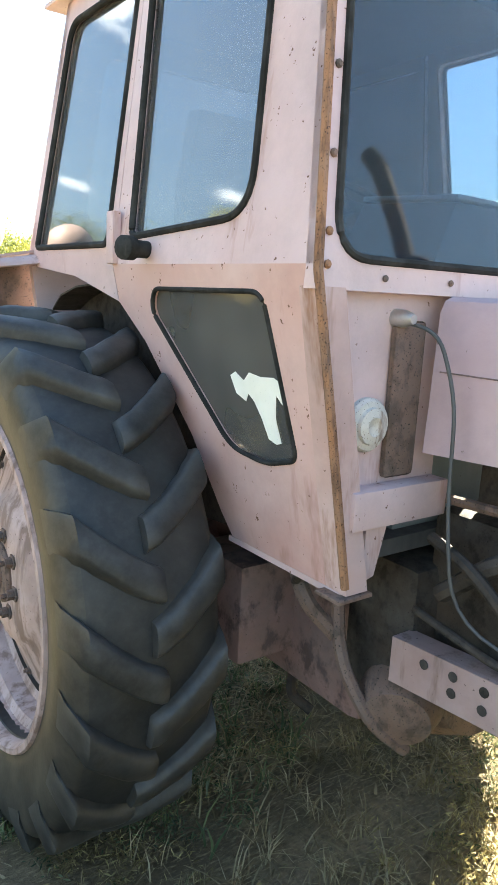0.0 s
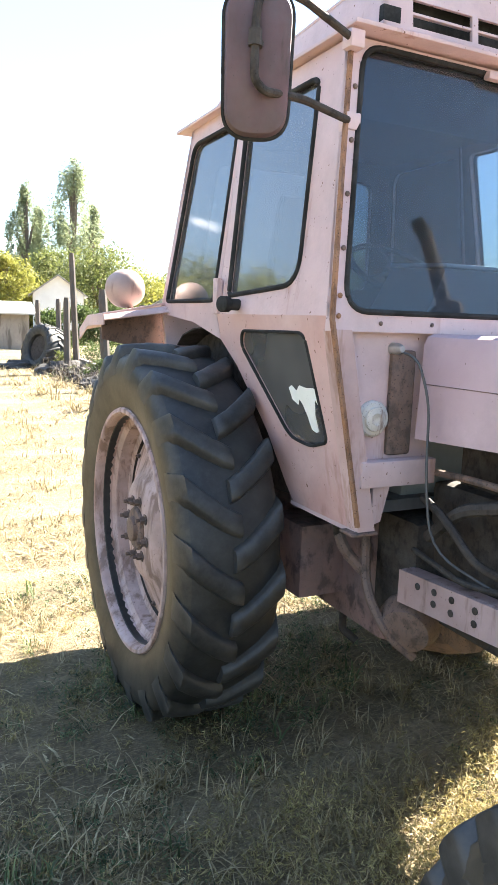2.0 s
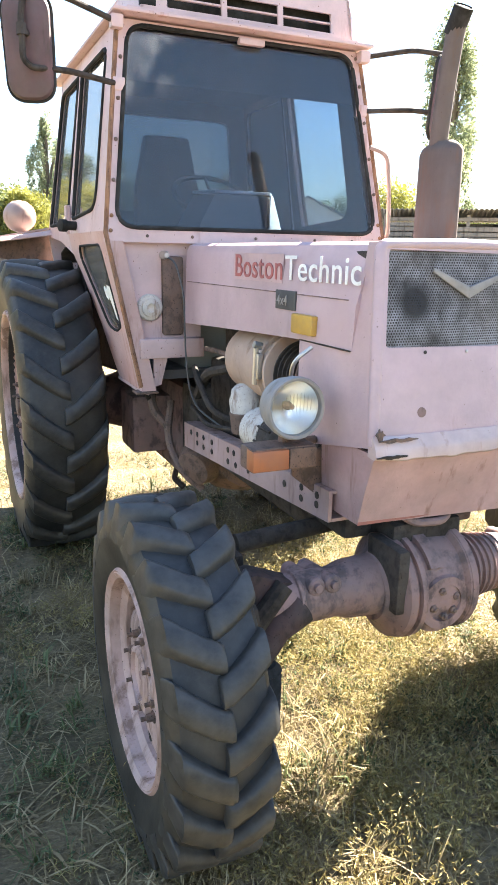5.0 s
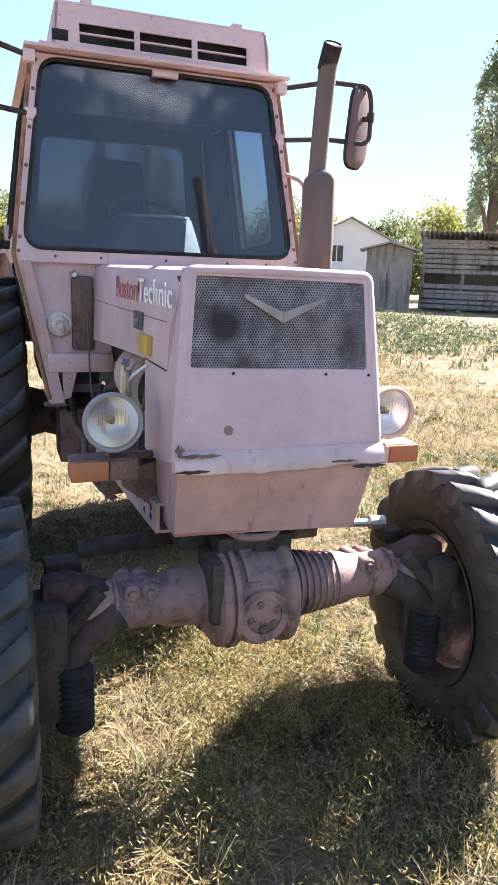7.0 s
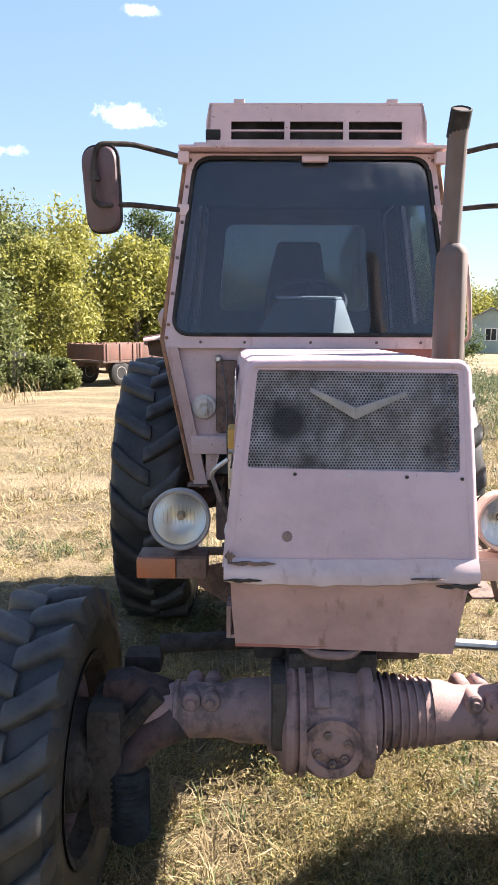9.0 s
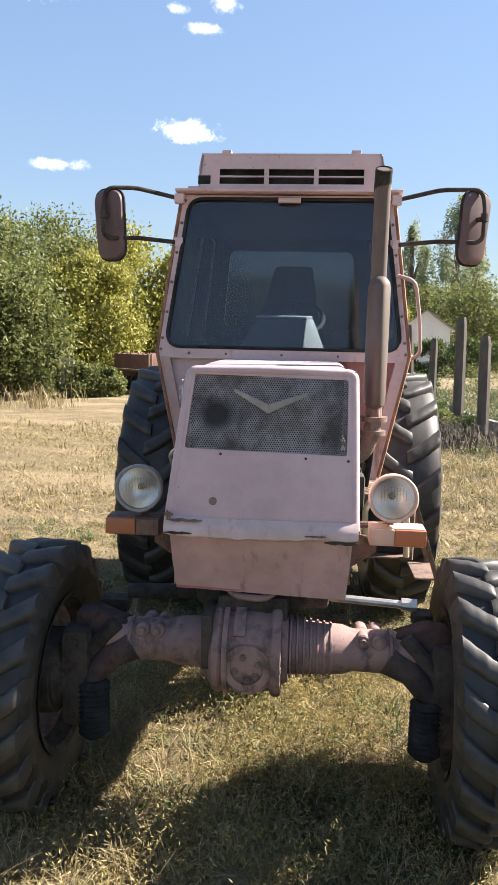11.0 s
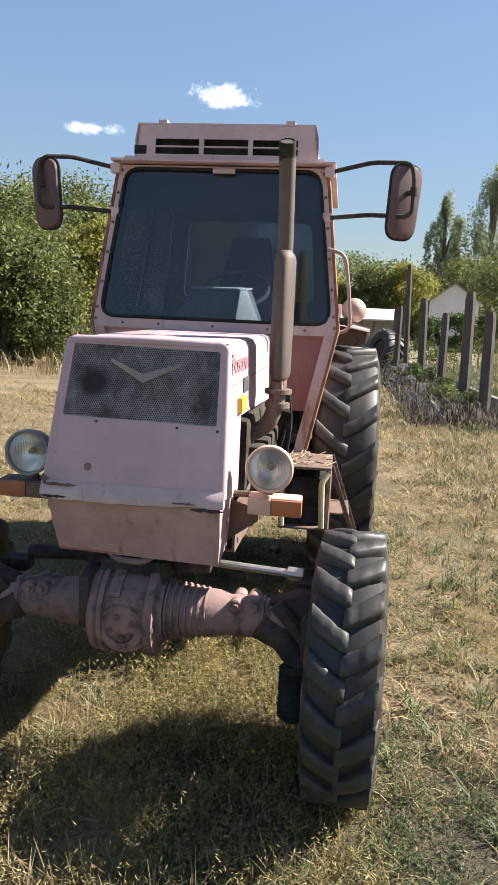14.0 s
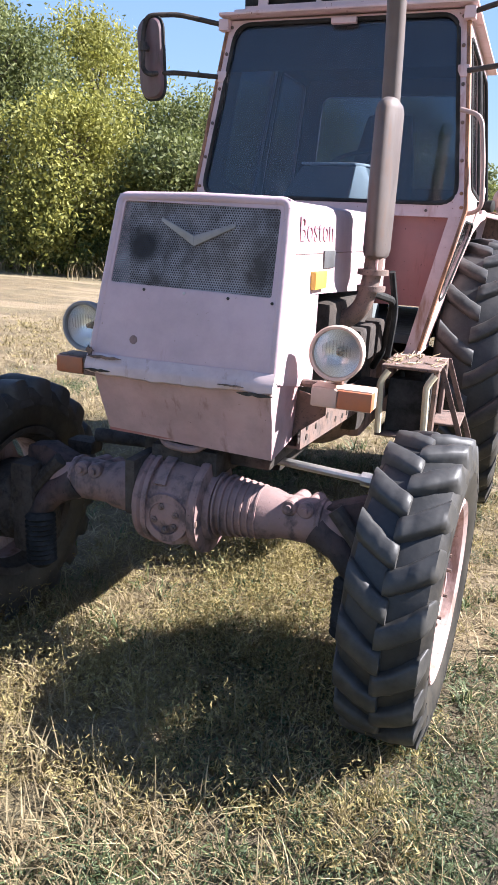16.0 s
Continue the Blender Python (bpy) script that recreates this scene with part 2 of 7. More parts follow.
def glass(name, tint, dust, ior=1.6, soft=0.015, forward=0.88):
    m, n, l, b = material(name)
    n.remove(b)
    clear, gloss, haze = n.new("ShaderNodeBsdfTransparent"), n.new("ShaderNodeBsdfGlossy"), n.new("ShaderNodeBsdfDiffuse")
    clear.inputs[0].default_value, gloss.inputs["Roughness"].default_value = (*tint, 1), soft
    haze.inputs[0].default_value = (0.55, 0.53, 0.50, 1)
    # fine dust on a pane scatters mostly forwards
    veil, film = n.new("ShaderNodeBsdfRefraction"), n.new("ShaderNodeMixShader")
    veil.inputs["Color"].default_value, veil.inputs["Roughness"].default_value, veil.inputs["IOR"].default_value = (0.80, 0.80, 0.78, 1), 0.55, 1.001
    film.inputs[0].default_value = forward
    l.new(haze.outputs[0], film.inputs[1])
    l.new(veil.outputs[0], film.inputs[2])
    # gloss rises towards grazing view, alike on both faces of the pane
    g = n.new("ShaderNodeLayerWeight")
    p5, f = n.new("ShaderNodeMath"), n.new("ShaderNodeMath")
    p5.operation, f.operation = "POWER", "MULTIPLY_ADD"
    p5.inputs[1].default_value = 5.0
    r0 = ((ior - 1) / (ior + 1)) ** 2
    f.inputs[1].default_value, f.inputs[2].default_value = 1 - r0, r0
    l.new(g.outputs["Facing"], p5.inputs[0])
    l.new(p5.outputs[0], f.inputs[0])
    a, d = n.new("ShaderNodeMixShader"), n.new("ShaderNodeMixShader")
    l.new(f.outputs[0], a.inputs[0])
    l.new(clear.outputs[0], a.inputs[1])
    l.new(gloss.outputs[0], a.inputs[2])
    l.new(ramp(n, l, noise_node(n, l, 2.5, 2), [(0.3, (dust * 0.65,)), (0.8, (dust * 1.35,))]), d.inputs[0])
    l.new(a.outputs[0], d.inputs[1])
    l.new(film.outputs[0], d.inputs[2])
    l.new(d.outputs[0], n["Material Output"].inputs["Surface"])
    return m


GLASS = glass("filmed side window glass", (0.38, 0.40, 0.43), 0.13, 2.8, 0.04, 0.2)
CLEAR = glass("clear window glass", (0.97, 0.98, 0.98), 0.02, 1.45)
SCREEN = glass("tinted windscreen glass", (0.40, 0.50, 0.59), 0.15, 1.65, 0.02, 0.80)
REAR_GLASS = glass("grimy rear window glass", (0.38, 0.42, 0.45), 0.12, 1.7, 0.02, 0.6)
BLIND_GLASS = glass("blind grimy window glass", (0.06, 0.07, 0.08), 0.10, 1.6)
LOW_GLASS = glass("dust-caked lower window glass", (0.30, 0.30, 0.27), 0.22, 2.0, 0.08, 0.2)
LENS = glass("headlamp lens glass", (0.97, 0.97, 0.96), 0.10)
MIRROR = material("mirror silver", 0.03, 1.0)[0]
MIRROR.node_tree.nodes["Principled BSDF"].inputs["Base Color"].default_value = (0.85, 0.87, 0.88, 1)
REFLECTOR = material("lamp reflector", 0.32, 1.0)[0]
REFLECTOR.node_tree.nodes["Principled BSDF"].inputs["Base Color"].default_value = (0.92, 0.92, 0.90, 1)

# ---- mesh tools ----
placed = {}


def thing(name, at, label, category, group="", kind=""):
    ob = new(name)
    ob.empty_display_size = 0.1
    ob.matrix_basis = Matrix.Translation(at)
    placed[ob] = ob.matrix_basis.copy()
    return tagged(ob, label, category, group, kind)


def part(name, bm, mat, parent=None, label="", smooth=35, m=None):
    """One mesh object from a bmesh, in world places, under a thing or a part."""
    data = bpy.data.meshes.new(name)
    bmesh.ops.recalc_face_normals(bm, faces=bm.faces)
    bm.to_mesh(data)
    bm.free()
    data.materials.append(mat)
    if smooth:
        data.shade_smooth()
        data.set_sharp_from_angle(angle=radians(smooth))
    return put(name, data, parent, label, m)


def put(name, data, parent=None, label="", m=None):
    ob = new(name, data)
    m = m or Matrix()
    if parent:
        ob.parent = parent
        ob.matrix_parent_inverse = placed[parent].inverted()
    ob.matrix_basis = m
    placed[ob] = m.copy()
    return tagged(ob, label)


def box(bm, lo, hi, bevel=0.006, seg=2):
    (a, b, c), (d, e, f) = lo, hi
    v = [bm.verts.new(p) for p in ((a, b, c), (d, b, c), (d, e, c), (a, e, c), (a, b, f), (d, b, f), (d, e, f), (a, e, f))]
    faces = [bm.faces.new([v[i] for i in q]) for q in ((3, 2, 1, 0), (4, 5, 6, 7), (0, 1, 5, 4), (1, 2, 6, 5), (2, 3, 7, 6), (3, 0, 4, 7))]
    if bevel:
        edges = list({k for q in faces for k in q.edges})
        bmesh.ops.bevel(bm, geom=edges, offset=bevel, segments=seg, profile=0.6, affect="EDGES")
    return bm


def prism(bm, ring, way, bevel=0.0):
    """A polygon in space, drawn out along a vector."""
    way = Vector(way)
    a = [bm.verts.new(p) for p in ring]
    b = [bm.verts.new(Vector(p) + way) for p in ring]
    faces = [bm.faces.new(a), bm.faces.new(b[::-1])]
    for i in range(len(a)):
        j = (i + 1) % len(a)
        faces.append(bm.faces.new((a[i], b[i], b[j], a[j])))
    if bevel:
        bmesh.ops.bevel(bm, geom=list({k for q in faces for k in q.edges}), offset=bevel, segments=2, profile=0.6, affect="EDGES")
    return bm


def loft(bm, rings, caps=True, closed=True):
    rows = [[bm.verts.new(p) for p in ring] for ring in rings]
    n = len(rows[0])
    for r, s in zip(rows, rows[1:]):
        for i in range(n if closed else n - 1):
            j = (i + 1) % n
            bm.faces.new((r[i], r[j], s[j], s[i]))
    if caps:
        bm.faces.new(rows[0][::-1])
        bm.faces.new(rows[-1])
    return bm


def basis(way):
    way = Vector(way).normalized()
    u = way.cross(Vector((0, 0, 1)) if abs(way.z) < 0.9 else Vector((0, 1, 0))).normalized()
    return u, way.cross(u).normalized()


def tube(bm, pts, r, n=10):
    """A round bar through points; r a number or one a point."""
    pts = [Vector(p) for p in pts]
    rad = r if isinstance(r, (list, tuple)) else [r] * len(pts)
    rings, u = [], None
    for i, p in enumerate(pts):
        way = (pts[min(i + 1, len(pts) - 1)] - pts[max(i - 1, 0)]).normalized()
        if u is None:
            u, v = basis(way)
        else:
            u = (u - way * u.dot(way)).normalized()
            v = way.cross(u)
        rings.append([p + (u * math.cos(k * math.tau / n) + v * math.sin(k * math.tau / n)) * rad[i] for k in range(n)])
    return loft(bm, rings)


def bend(pts, r=0.05, n=5):
    """The same line with its corners rounded."""
    pts = [Vector(p) for p in pts]
    out = [pts[0]]
    for a, b, c in zip(pts, pts[1:], pts[2:]):
        k = min(r, (a - b).length / 2.1, (c - b).length / 2.1)
        p, q = b + (a - b).normalized() * k, b + (c - b).normalized() * k
        out += [(p * (1 - s) ** 2 + b * 2 * s * (1 - s) + q * s * s) for s in (i / n for i in range(n + 1))]
    return out + [pts[-1]]


def lathe(bm, profile, at, way, n=32, closed=False):
    """A profile of (along, radius) turned round an axis."""
    at, way = Vector(at), Vector(way).normalized()
    u, v = basis(way)
    rings = [[at + way * a + (u * math.cos(k * math.tau / n) + v * math.sin(k * math.tau / n)) * max(r, 1e-4) for k in range(n)] for a, r in profile]
    if closed:
        rings.append(rings[0])
        rows = [[bm.verts.new(p) for p in ring] for ring in rings[:-1]]
        rows.append(rows[0])
        for r, s in zip(rows, rows[1:]):
            for i in range(n):
                bm.faces.new((r[i], r[(i + 1) % n], s[(i + 1) % n], s[i]))
        return bm
    return loft(bm, rings, caps=profile[0][1] > 0.001 and profile[-1][1] > 0.001)


def rounded(poly, r, n=6):
    """A convex polygon in the plane with rounded corners; r a number or one a corner."""
    out = []
    for i, b in enumerate(poly):
        a, b, c = Vector(poly[i - 1]), Vector(b), Vector(poly[(i + 1) % len(poly)])
        k = r[i] if isinstance(r, (list, tuple)) else r
        p, q = b + (a - b).normalized() * k, b + (c - b).normalized() * k
        out += [p * (1 - s) ** 2 + b * 2 * s * (1 - s) + q * s * s for s in (j / n for j in range(n + 1))]
    return out


def cast(poly, at, ang):
    """Where a ray from inside a convex polygon leaves it."""
    d = Vector((math.cos(ang), math.sin(ang)))
    best = None
    for i in range(len(poly)):
        a, b = Vector(poly[i - 1]) - at, Vector(poly[i]) - at
        e = b - a
        den = d.x * e.y - d.y * e.x
        if abs(den) < 1e-12:
            continue
        s, k = (a.x * e.y - a.y * e.x) / den, (a.x * d.y - a.y * d.x) / den
        if s > 1e-9 and -1e-7 <= k <= 1 + 1e-7:
            best = s if best is None else min(best, s)
    return at + d * best


def plate(bm, outer, inner, to3d, way):
    """A sheet of that thickness with an opening through it; both outlines in the plane, set in space by to3d."""
    way = Vector(way)
    at = sum((Vector(p) for p in inner), Vector((0, 0))) / len(inner)
    angs = sorted({round(math.atan2(p[1] - at.y, p[0] - at.x), 5) for p in (*outer, *inner)})
    loops = []
    for poly in (outer, inner):
        flat = [Vector(to3d(*cast(poly, at, a))) for a in angs]
        loops.append([bm.verts.new(p) for p in flat])
        loops.append([bm.verts.new(p + way) for p in flat])
    o, ob, i, ib = loops
    n = len(angs)
    for k in range(n):
        j = (k + 1) % n
        for r, s in ((o, i), (i, ib), (ib, ob), (ob, o)):
            bm.faces.new((r[k], r[j], s[j], s[k]))
    return bm


def pane(bm, outline, to3d, way):
    return prism(bm, [to3d(*p) for p in outline], way)


def seal(bm, outline, to3d, r=0.011):
    pts = [Vector(to3d(*p)) for p in outline]
    rings = []
    n = len(pts)
    for i, p in enumerate(pts):
        t = (pts[(i + 1) % n] - pts[i - 1]).normalized()
        u, v = basis(t)
        rings.append([p + (u * math.cos(k * math.tau / 8) + v * math.sin(k * math.tau / 8)) * r for k in range(8)])
    rings.append(rings[0])
    rows = [[bm.verts.new(p) for p in ring] for ring in rings[:-1]]
    rows.append(rows[0])
    for a, b in zip(rows, rows[1:]):
        for k in range(8):
            bm.faces.new((a[k], a[(k + 1) % 8], b[(k + 1) % 8], b[k]))
    return bm


def mirrored(pts, s):
    return [(s * x, y, z) for x, y, z in pts]
# ---- the tractor ----
tractor = thing("tractor", (0, 1.3, 0), "old faded-pink farm tractor with a square cab parked on dry grass", "tractor")


def tyre_mesh(x, y, z, R, W, rim, tread, sink=0.0):
    """The carcass of a farm tyre that turns on the x axis, flattened where it stands."""
    bm = bmesh.new()
    h = W / 2
    base = R - tread
    prof = [(-0.78, rim - 0.005), (-0.86, rim + 0.012), (-0.93, rim + (base - rim) * 0.25), (-1.0, rim + (base - rim) * 0.52), (-0.99, rim + (base - rim) * 0.72),
            (-0.93, base - 0.032), (-0.82, base - 0.012), (-0.5, base - 0.002), (0, base + 0.004)]
    prof += [(-a, r) for a, r in prof[-2::-1]]
    lathe(bm, [(a * h, r) for a, r in prof] + [(0.70 * h, rim - 0.02), (-0.70 * h, rim - 0.02)], (x, y, z), (1, 0, 0), 72, closed=True)

    def floor_at(a):
        a = abs(a) / h
        for (p, q), (u, v) in zip(prof, prof[1:]):
            if p <= -a <= u:
                return q + (v - q) * (-a - p) / max(u - p, 1e-6)
        return base

    for v in bm.verts:
        if v.co.z < sink:
            v.co.z = sink
    return bm, floor_at


lug_cache = {}


def lug_data(R, W, base, slant, lug_w, side, floor_at, k):
    """One worn tread lug at the top of a tyre whose centre is the origin: from the middle of the tread to the shoulder and down the wall."""
    key = (R, W, side, k)
    if key in lug_cache:
        return lug_cache[key]
    h, rings = W / 2, []
    for i in range(13):
        u = i / 12
        if u < 0.86:
            a = (-0.08 + u * 1.15) * h
            top, low = R - 0.004 - 0.012 * u ** 3, base - 0.02
        else:
            a = (0.905 + (u - 0.857) * 0.72) * h
            top, low = R - 0.022 - (u - 0.857) * 0.52, floor_at(min(a, 0.985 * h)) - 0.03
        worn_by = 0.004 * noise.noise((i * 0.55, k * 3.7, side * 2.0))
        top += worn_by - (0.006 if i == 0 else 0)
        lead = slant * (0.25 * u + 0.75 * u ** 1.45)
        wide = lug_w * (0.90 + 0.24 * u + 0.06 * noise.noise((i * 0.8, k * 5.1, 4.0)))
        tall = top - low
        ring = []
        for da, r in ((-0.60, low), (-0.54, low + tall * 0.55), (-0.46, top - 0.007), (-0.34, top - 0.0015), (0, top + 0.001), (0.34, top - 0.0015), (0.46, top - 0.007), (0.54, low + tall * 0.55), (0.60, low)):
            ang = lead + da * wide / R
            ring.append((side * a, -r * math.sin(ang), r * math.cos(ang)))
        rings.append(ring)
    bm = loft(bmesh.new(), rings)
    bmesh.ops.recalc_face_normals(bm, faces=bm.faces)
    data = bpy.data.meshes.new("tread_lug")
    bm.to_mesh(data)
    bm.free()
    data.materials.append(LUG_RUBBER)
    data.shade_smooth()
    data.set_sharp_from_angle(angle=radians(62))
    lug_cache[key] = data
    return data


def add_tyre(owner, x, y, z, R, W, rim, n, tread, slant, lug_w, m=None, sink=0.004):
    """Carcass and lugs of a tyre, under its wheel; m turns them as the wheel is turned."""
    m = m or Matrix()
    bm, floor_at = tyre_mesh(x, y, z, R, W, rim, tread, sink)
    bmesh.ops.transform(bm, matrix=m, verts=bm.verts)
    tyre = part("tyre", bm, DUSTY_RUBBER, owner, "black rubber chevron tyre")
    tyre.data.materials.append(RUBBER)
    turned = m.to_3x3()
    for p in tyre.data.polygons:
        if abs((turned.inverted() @ p.normal).x) < 0.55:
            p.material_index = 1
    for side in (-1, 1):
        for k in range(n):
            data = lug_data(R, W, R - tread, slant, lug_w, side, floor_at, k % 3)
            turn = (k + (0.5 if side > 0 else 0.0) + 0.15) * math.tau / n
            put("tread_lug", data, owner, m=m @ Matrix.Translation((x, y, z)) @ Matrix.Rotation(turn, 4, "X"))


def bolt_mesh(r, h, n=6):
    bm = bmesh.new()
    lathe(bm, [(0, r * 1.5), (h * 0.2, r * 1.5), (h * 0.22, r), (h, r * 0.95), (h, r * 0.5), (h * 1.7, r * 0.5)], (0, 0, 0), (1, 0, 0), n)
    data = bpy.data.meshes.new("bolt")
    bmesh.ops.recalc_face_normals(bm, faces=bm.faces)
    bm.to_mesh(data)
    bm.free()
    data.materials.append(IRON)
    return data


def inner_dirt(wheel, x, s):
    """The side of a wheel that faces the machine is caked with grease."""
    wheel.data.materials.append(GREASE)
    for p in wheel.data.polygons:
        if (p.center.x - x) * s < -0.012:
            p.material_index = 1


def rear_wheel(s):
    x, y, z, R, W = 0.76 if s > 0 else -0.812, 2.43, 0.775, 0.80, 0.40
    o = lambda a: x + s * a        # towards the outside
    bm = bmesh.new()
    # rim: outer flange, bead seat, well, inner flange
    prof = [(0.172, 0.526), (0.183, 0.521), (0.184, 0.513), (0.172, 0.503), (0.15, 0.500), (0.10, 0.495), (0.085, 0.470), (0.03, 0.462), (0.02, 0.436), (-0.06, 0.436), (-0.08, 0.48), (-0.17, 0.50), (-0.185, 0.524)]
    back = [(a, r - 0.008) for a, r in prof[::-1]]
    lathe(bm, [(s * a, r) for a, r in prof + back], (x, y, z), (1, 0, 0), 64, closed=True)
    # dish
    dish = [(-0.03, 0.438), (0.0, 0.432), (0.02, 0.40), (0.045, 0.33), (0.07, 0.27), (0.085, 0.235), (0.105, 0.215), (0.118, 0.165), (0.122, 0.10), (0.118, 0.03)]
    lathe(bm, [(s * a, r) for a, r in dish] + [(s * (a - 0.016), r) for a, r in dish[::-1]], (x, y, z), (1, 0, 0), 64, closed=True)
    wheel = part("rear_wheel", bm, RIM, tractor, "dished pink rear wheel")
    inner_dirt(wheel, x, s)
    add_tyre(wheel, x, y, z, R, W, 0.508, 20, 0.040, -0.235, 0.092)
    bm = bmesh.new()
    lathe(bm, [(s * a, r) for a, r in ((0.08, 0.095), (0.128, 0.095), (0.136, 0.088), (0.138, 0.055), (0.155, 0.05), (0.16, 0.03))], (x, y, z), (1, 0, 0), 32)
    part("hub", bm, IRON, wheel)
    for k in range(8):
        a = (k + 0.3) * math.tau / 8
        put("bolt", NUT, wheel, m=Matrix.Translation((o(0.12), y + 0.125 * math.cos(a), z + 0.125 * math.sin(a))) @ Matrix.Scale(s, 4, (1, 0, 0)))
    # rim clamps
    for k in range(8):
        a = (k + 0.05) * math.tau / 8
        put("clamp", CLAMP, wheel, m=Matrix.Translation((o(0.035), y + 0.365 * math.cos(a), z + 0.365 * math.sin(a))) @ Matrix.Scale(s, 4, (1, 0, 0)))
    return wheel


NUT, CLAMP = bolt_mesh(0.016, 0.026), bolt_mesh(0.010, 0.012)
for s in (-1, 1):
    rear_wheel(s)


STEER = {-1: radians(-0.5), 1: radians(-3.2)}


def steer(s):
    c = Vector((FW[s], FWY, 0))
    return Matrix.Translation(c) @ Matrix.Rotation(STEER[s], 4, "Z") @ Matrix.Translation(-c)


def steered(bm, s):
    bmesh.ops.transform(bm, matrix=steer(s), verts=bm.verts)
    return bm


FW, FWY = {-1: -0.842, 1: 0.785}, 0.03


def front_wheel(s):
    x, y, z, R, W = FW[s], FWY, 0.496, 0.496, 0.258
    o = lambda a: x + s * a
    bm = bmesh.new()
    prof = [(0.106, 0.300), (0.116, 0.292), (0.106, 0.277), (0.075, 0.272), (0.06, 0.250), (-0.05, 0.250), (-0.07, 0.270), (-0.106, 0.277), (-0.116, 0.298)]
    back = [(a, r - 0.007) for a, r in prof[::-1]]
    lathe(bm, [(s * a, r) for a, r in prof + back], (x, y, z), (1, 0, 0), 56, closed=True)
    # square-cornered disc with four scallops
    at, n = 0.050, 64
    edge = []
    for k in range(n):
        a = k * math.tau / n
        q = abs((a % (math.tau / 4)) / (math.tau / 4) - 0.5) * 2       # 0 in a scallop, 1 at a corner
        edge.append((a, 0.184 + 0.070 * min(1, q * 1.45) ** 1.5))
    rows = []
    for off in (0.0, -0.014):
        for f, lift in ((1.0, -0.01), (0.92, 0.0), (0.62, 0.012), (0.48, 0.014), (0.42, 0.03), (0.05, 0.032)):
            rows.append((f, lift + off))
    rings = [[(o(at + lift), y + r * f * math.cos(a), z + r * f * math.sin(a)) for a, r in edge] for f, lift in rows[:6]]
    rings += [[(o(at + lift), y + r * f * math.cos(a), z + r * f * math.sin(a)) for a, r in edge] for f, lift in rows[6:][::-1]]
    loft(bm, rings[:6] + rings[6:], caps=False)
    wheel = part("front_wheel", steered(bm, s), RIM, tractor, "pink front wheel with a scalloped disc")
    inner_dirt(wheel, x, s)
    add_tyre(wheel, x, y, z, R, W, 0.292, 20, 0.036, -0.215, 0.078, steer(s))
    bm = bmesh.new()
    lathe(bm, [(s * a, r) for a, r in ((0.04, 0.082), (0.083, 0.081), (0.089, 0.073), (0.091, 0.066), (0.075, 0.062), (0.073, 0.02))], (x, y, z), (1, 0, 0), 32)
    part("hub", steered(bm, s), RIM, wheel)
    for k in range(8):
        a = (k + 0.2) * math.tau / 8
        put("bolt", NUT_F, wheel, m=steer(s) @ Matrix.Translation((o(0.062), y + 0.112 * math.cos(a), z + 0.112 * math.sin(a))) @ Matrix.Scale(s, 4, (1, 0, 0)))
    for k in range(4):
        a = (k + 0.04) * math.tau / 4
        bm = bmesh.new()
        lathe(bm, [(s * -0.004, 0.017), (s * 0.004, 0.017), (s * 0.005, 0.012)], (o(0.0505), y + 0.205 * math.cos(a), z + 0.208 * math.sin(a)), (1, 0, 0), 14)
        part("disc_hole", steered(bm, s), BLACK, wheel)
    bm = bmesh.new()
    lathe(bm, [(-s * 0.10, 0.13), (-s * 0.09, 0.155), (-s * 0.02, 0.16), (s * 0.0, 0.15), (s * 0.005, 0.05)], (x, y, z), (1, 0, 0), 32)
    part("brake_drum", steered(bm, s), GREASE, wheel)
    return wheel


NUT_F = bolt_mesh(0.012, 0.022)
for s in (-1, 1):
    front_wheel(s)

# ---- cab: the outline of its walls ----
BELT, SILL, HEAD = 1.70, 1.02, 2.53
def side_x(z):
    return 0.675 - (z - BELT) * (0.675 - 0.567) / (HEAD - BELT) if z > BELT else 0.675 - (BELT - z) * (0.675 - 0.535) / (BELT - SILL)
def front_y(z):
    return 1.365 + max(z - BELT, 0) * 0.165
T = 0.035

# windscreen wall
ws = rounded([(-0.632, 1.715), (0.632, 1.715), (0.528, 2.512), (-0.528, 2.512)], [0.09, 0.09, 0.08, 0.08], 7)
front3 = lambda x, z: (x, front_y(z), z)
bm = bmesh.new()
plate(bm, [(-0.678, 1.655), (0.678, 1.655), (0.675, BELT), (0.567, HEAD), (-0.567, HEAD), (-0.675, BELT)], ws, front3, (0, T, 0))
cab_front = part("cab_front", bm, PINK, tractor, "faded pink windscreen surround with rust spots")
bm = bmesh.new()
pane(bm, ws, lambda x, z: (x, front_y(z) + 0.012, z), (0, 0.005, 0))
part("windscreen", bm, SCREEN, cab_front, "dusty windscreen glass", 0)
part("seal", seal(bmesh.new(), ws, front3, 0.009), BLACK, cab_front, "black rubber window seal")
bm = bmesh.new()
prism(bm, [(-0.55, front_y(2.30) + 0.045, 2.305), (0.55, front_y(2.30) + 0.045, 2.305), (0.53, front_y(2.5) + 0.045, 2.50), (-0.53, front_y(2.5) + 0.045, 2.50)], (0, 0.008, 0))
part("sun_visor", bm, DARK_PLASTIC, cab_front, "dark sun visor across the windscreen")
bm = bmesh.new()
box(bm, (-0.045, 1.47, 2.49), (0.075, 1.50, 2.515), 0.004)
part("wiper_motor", bm, PINK, cab_front)

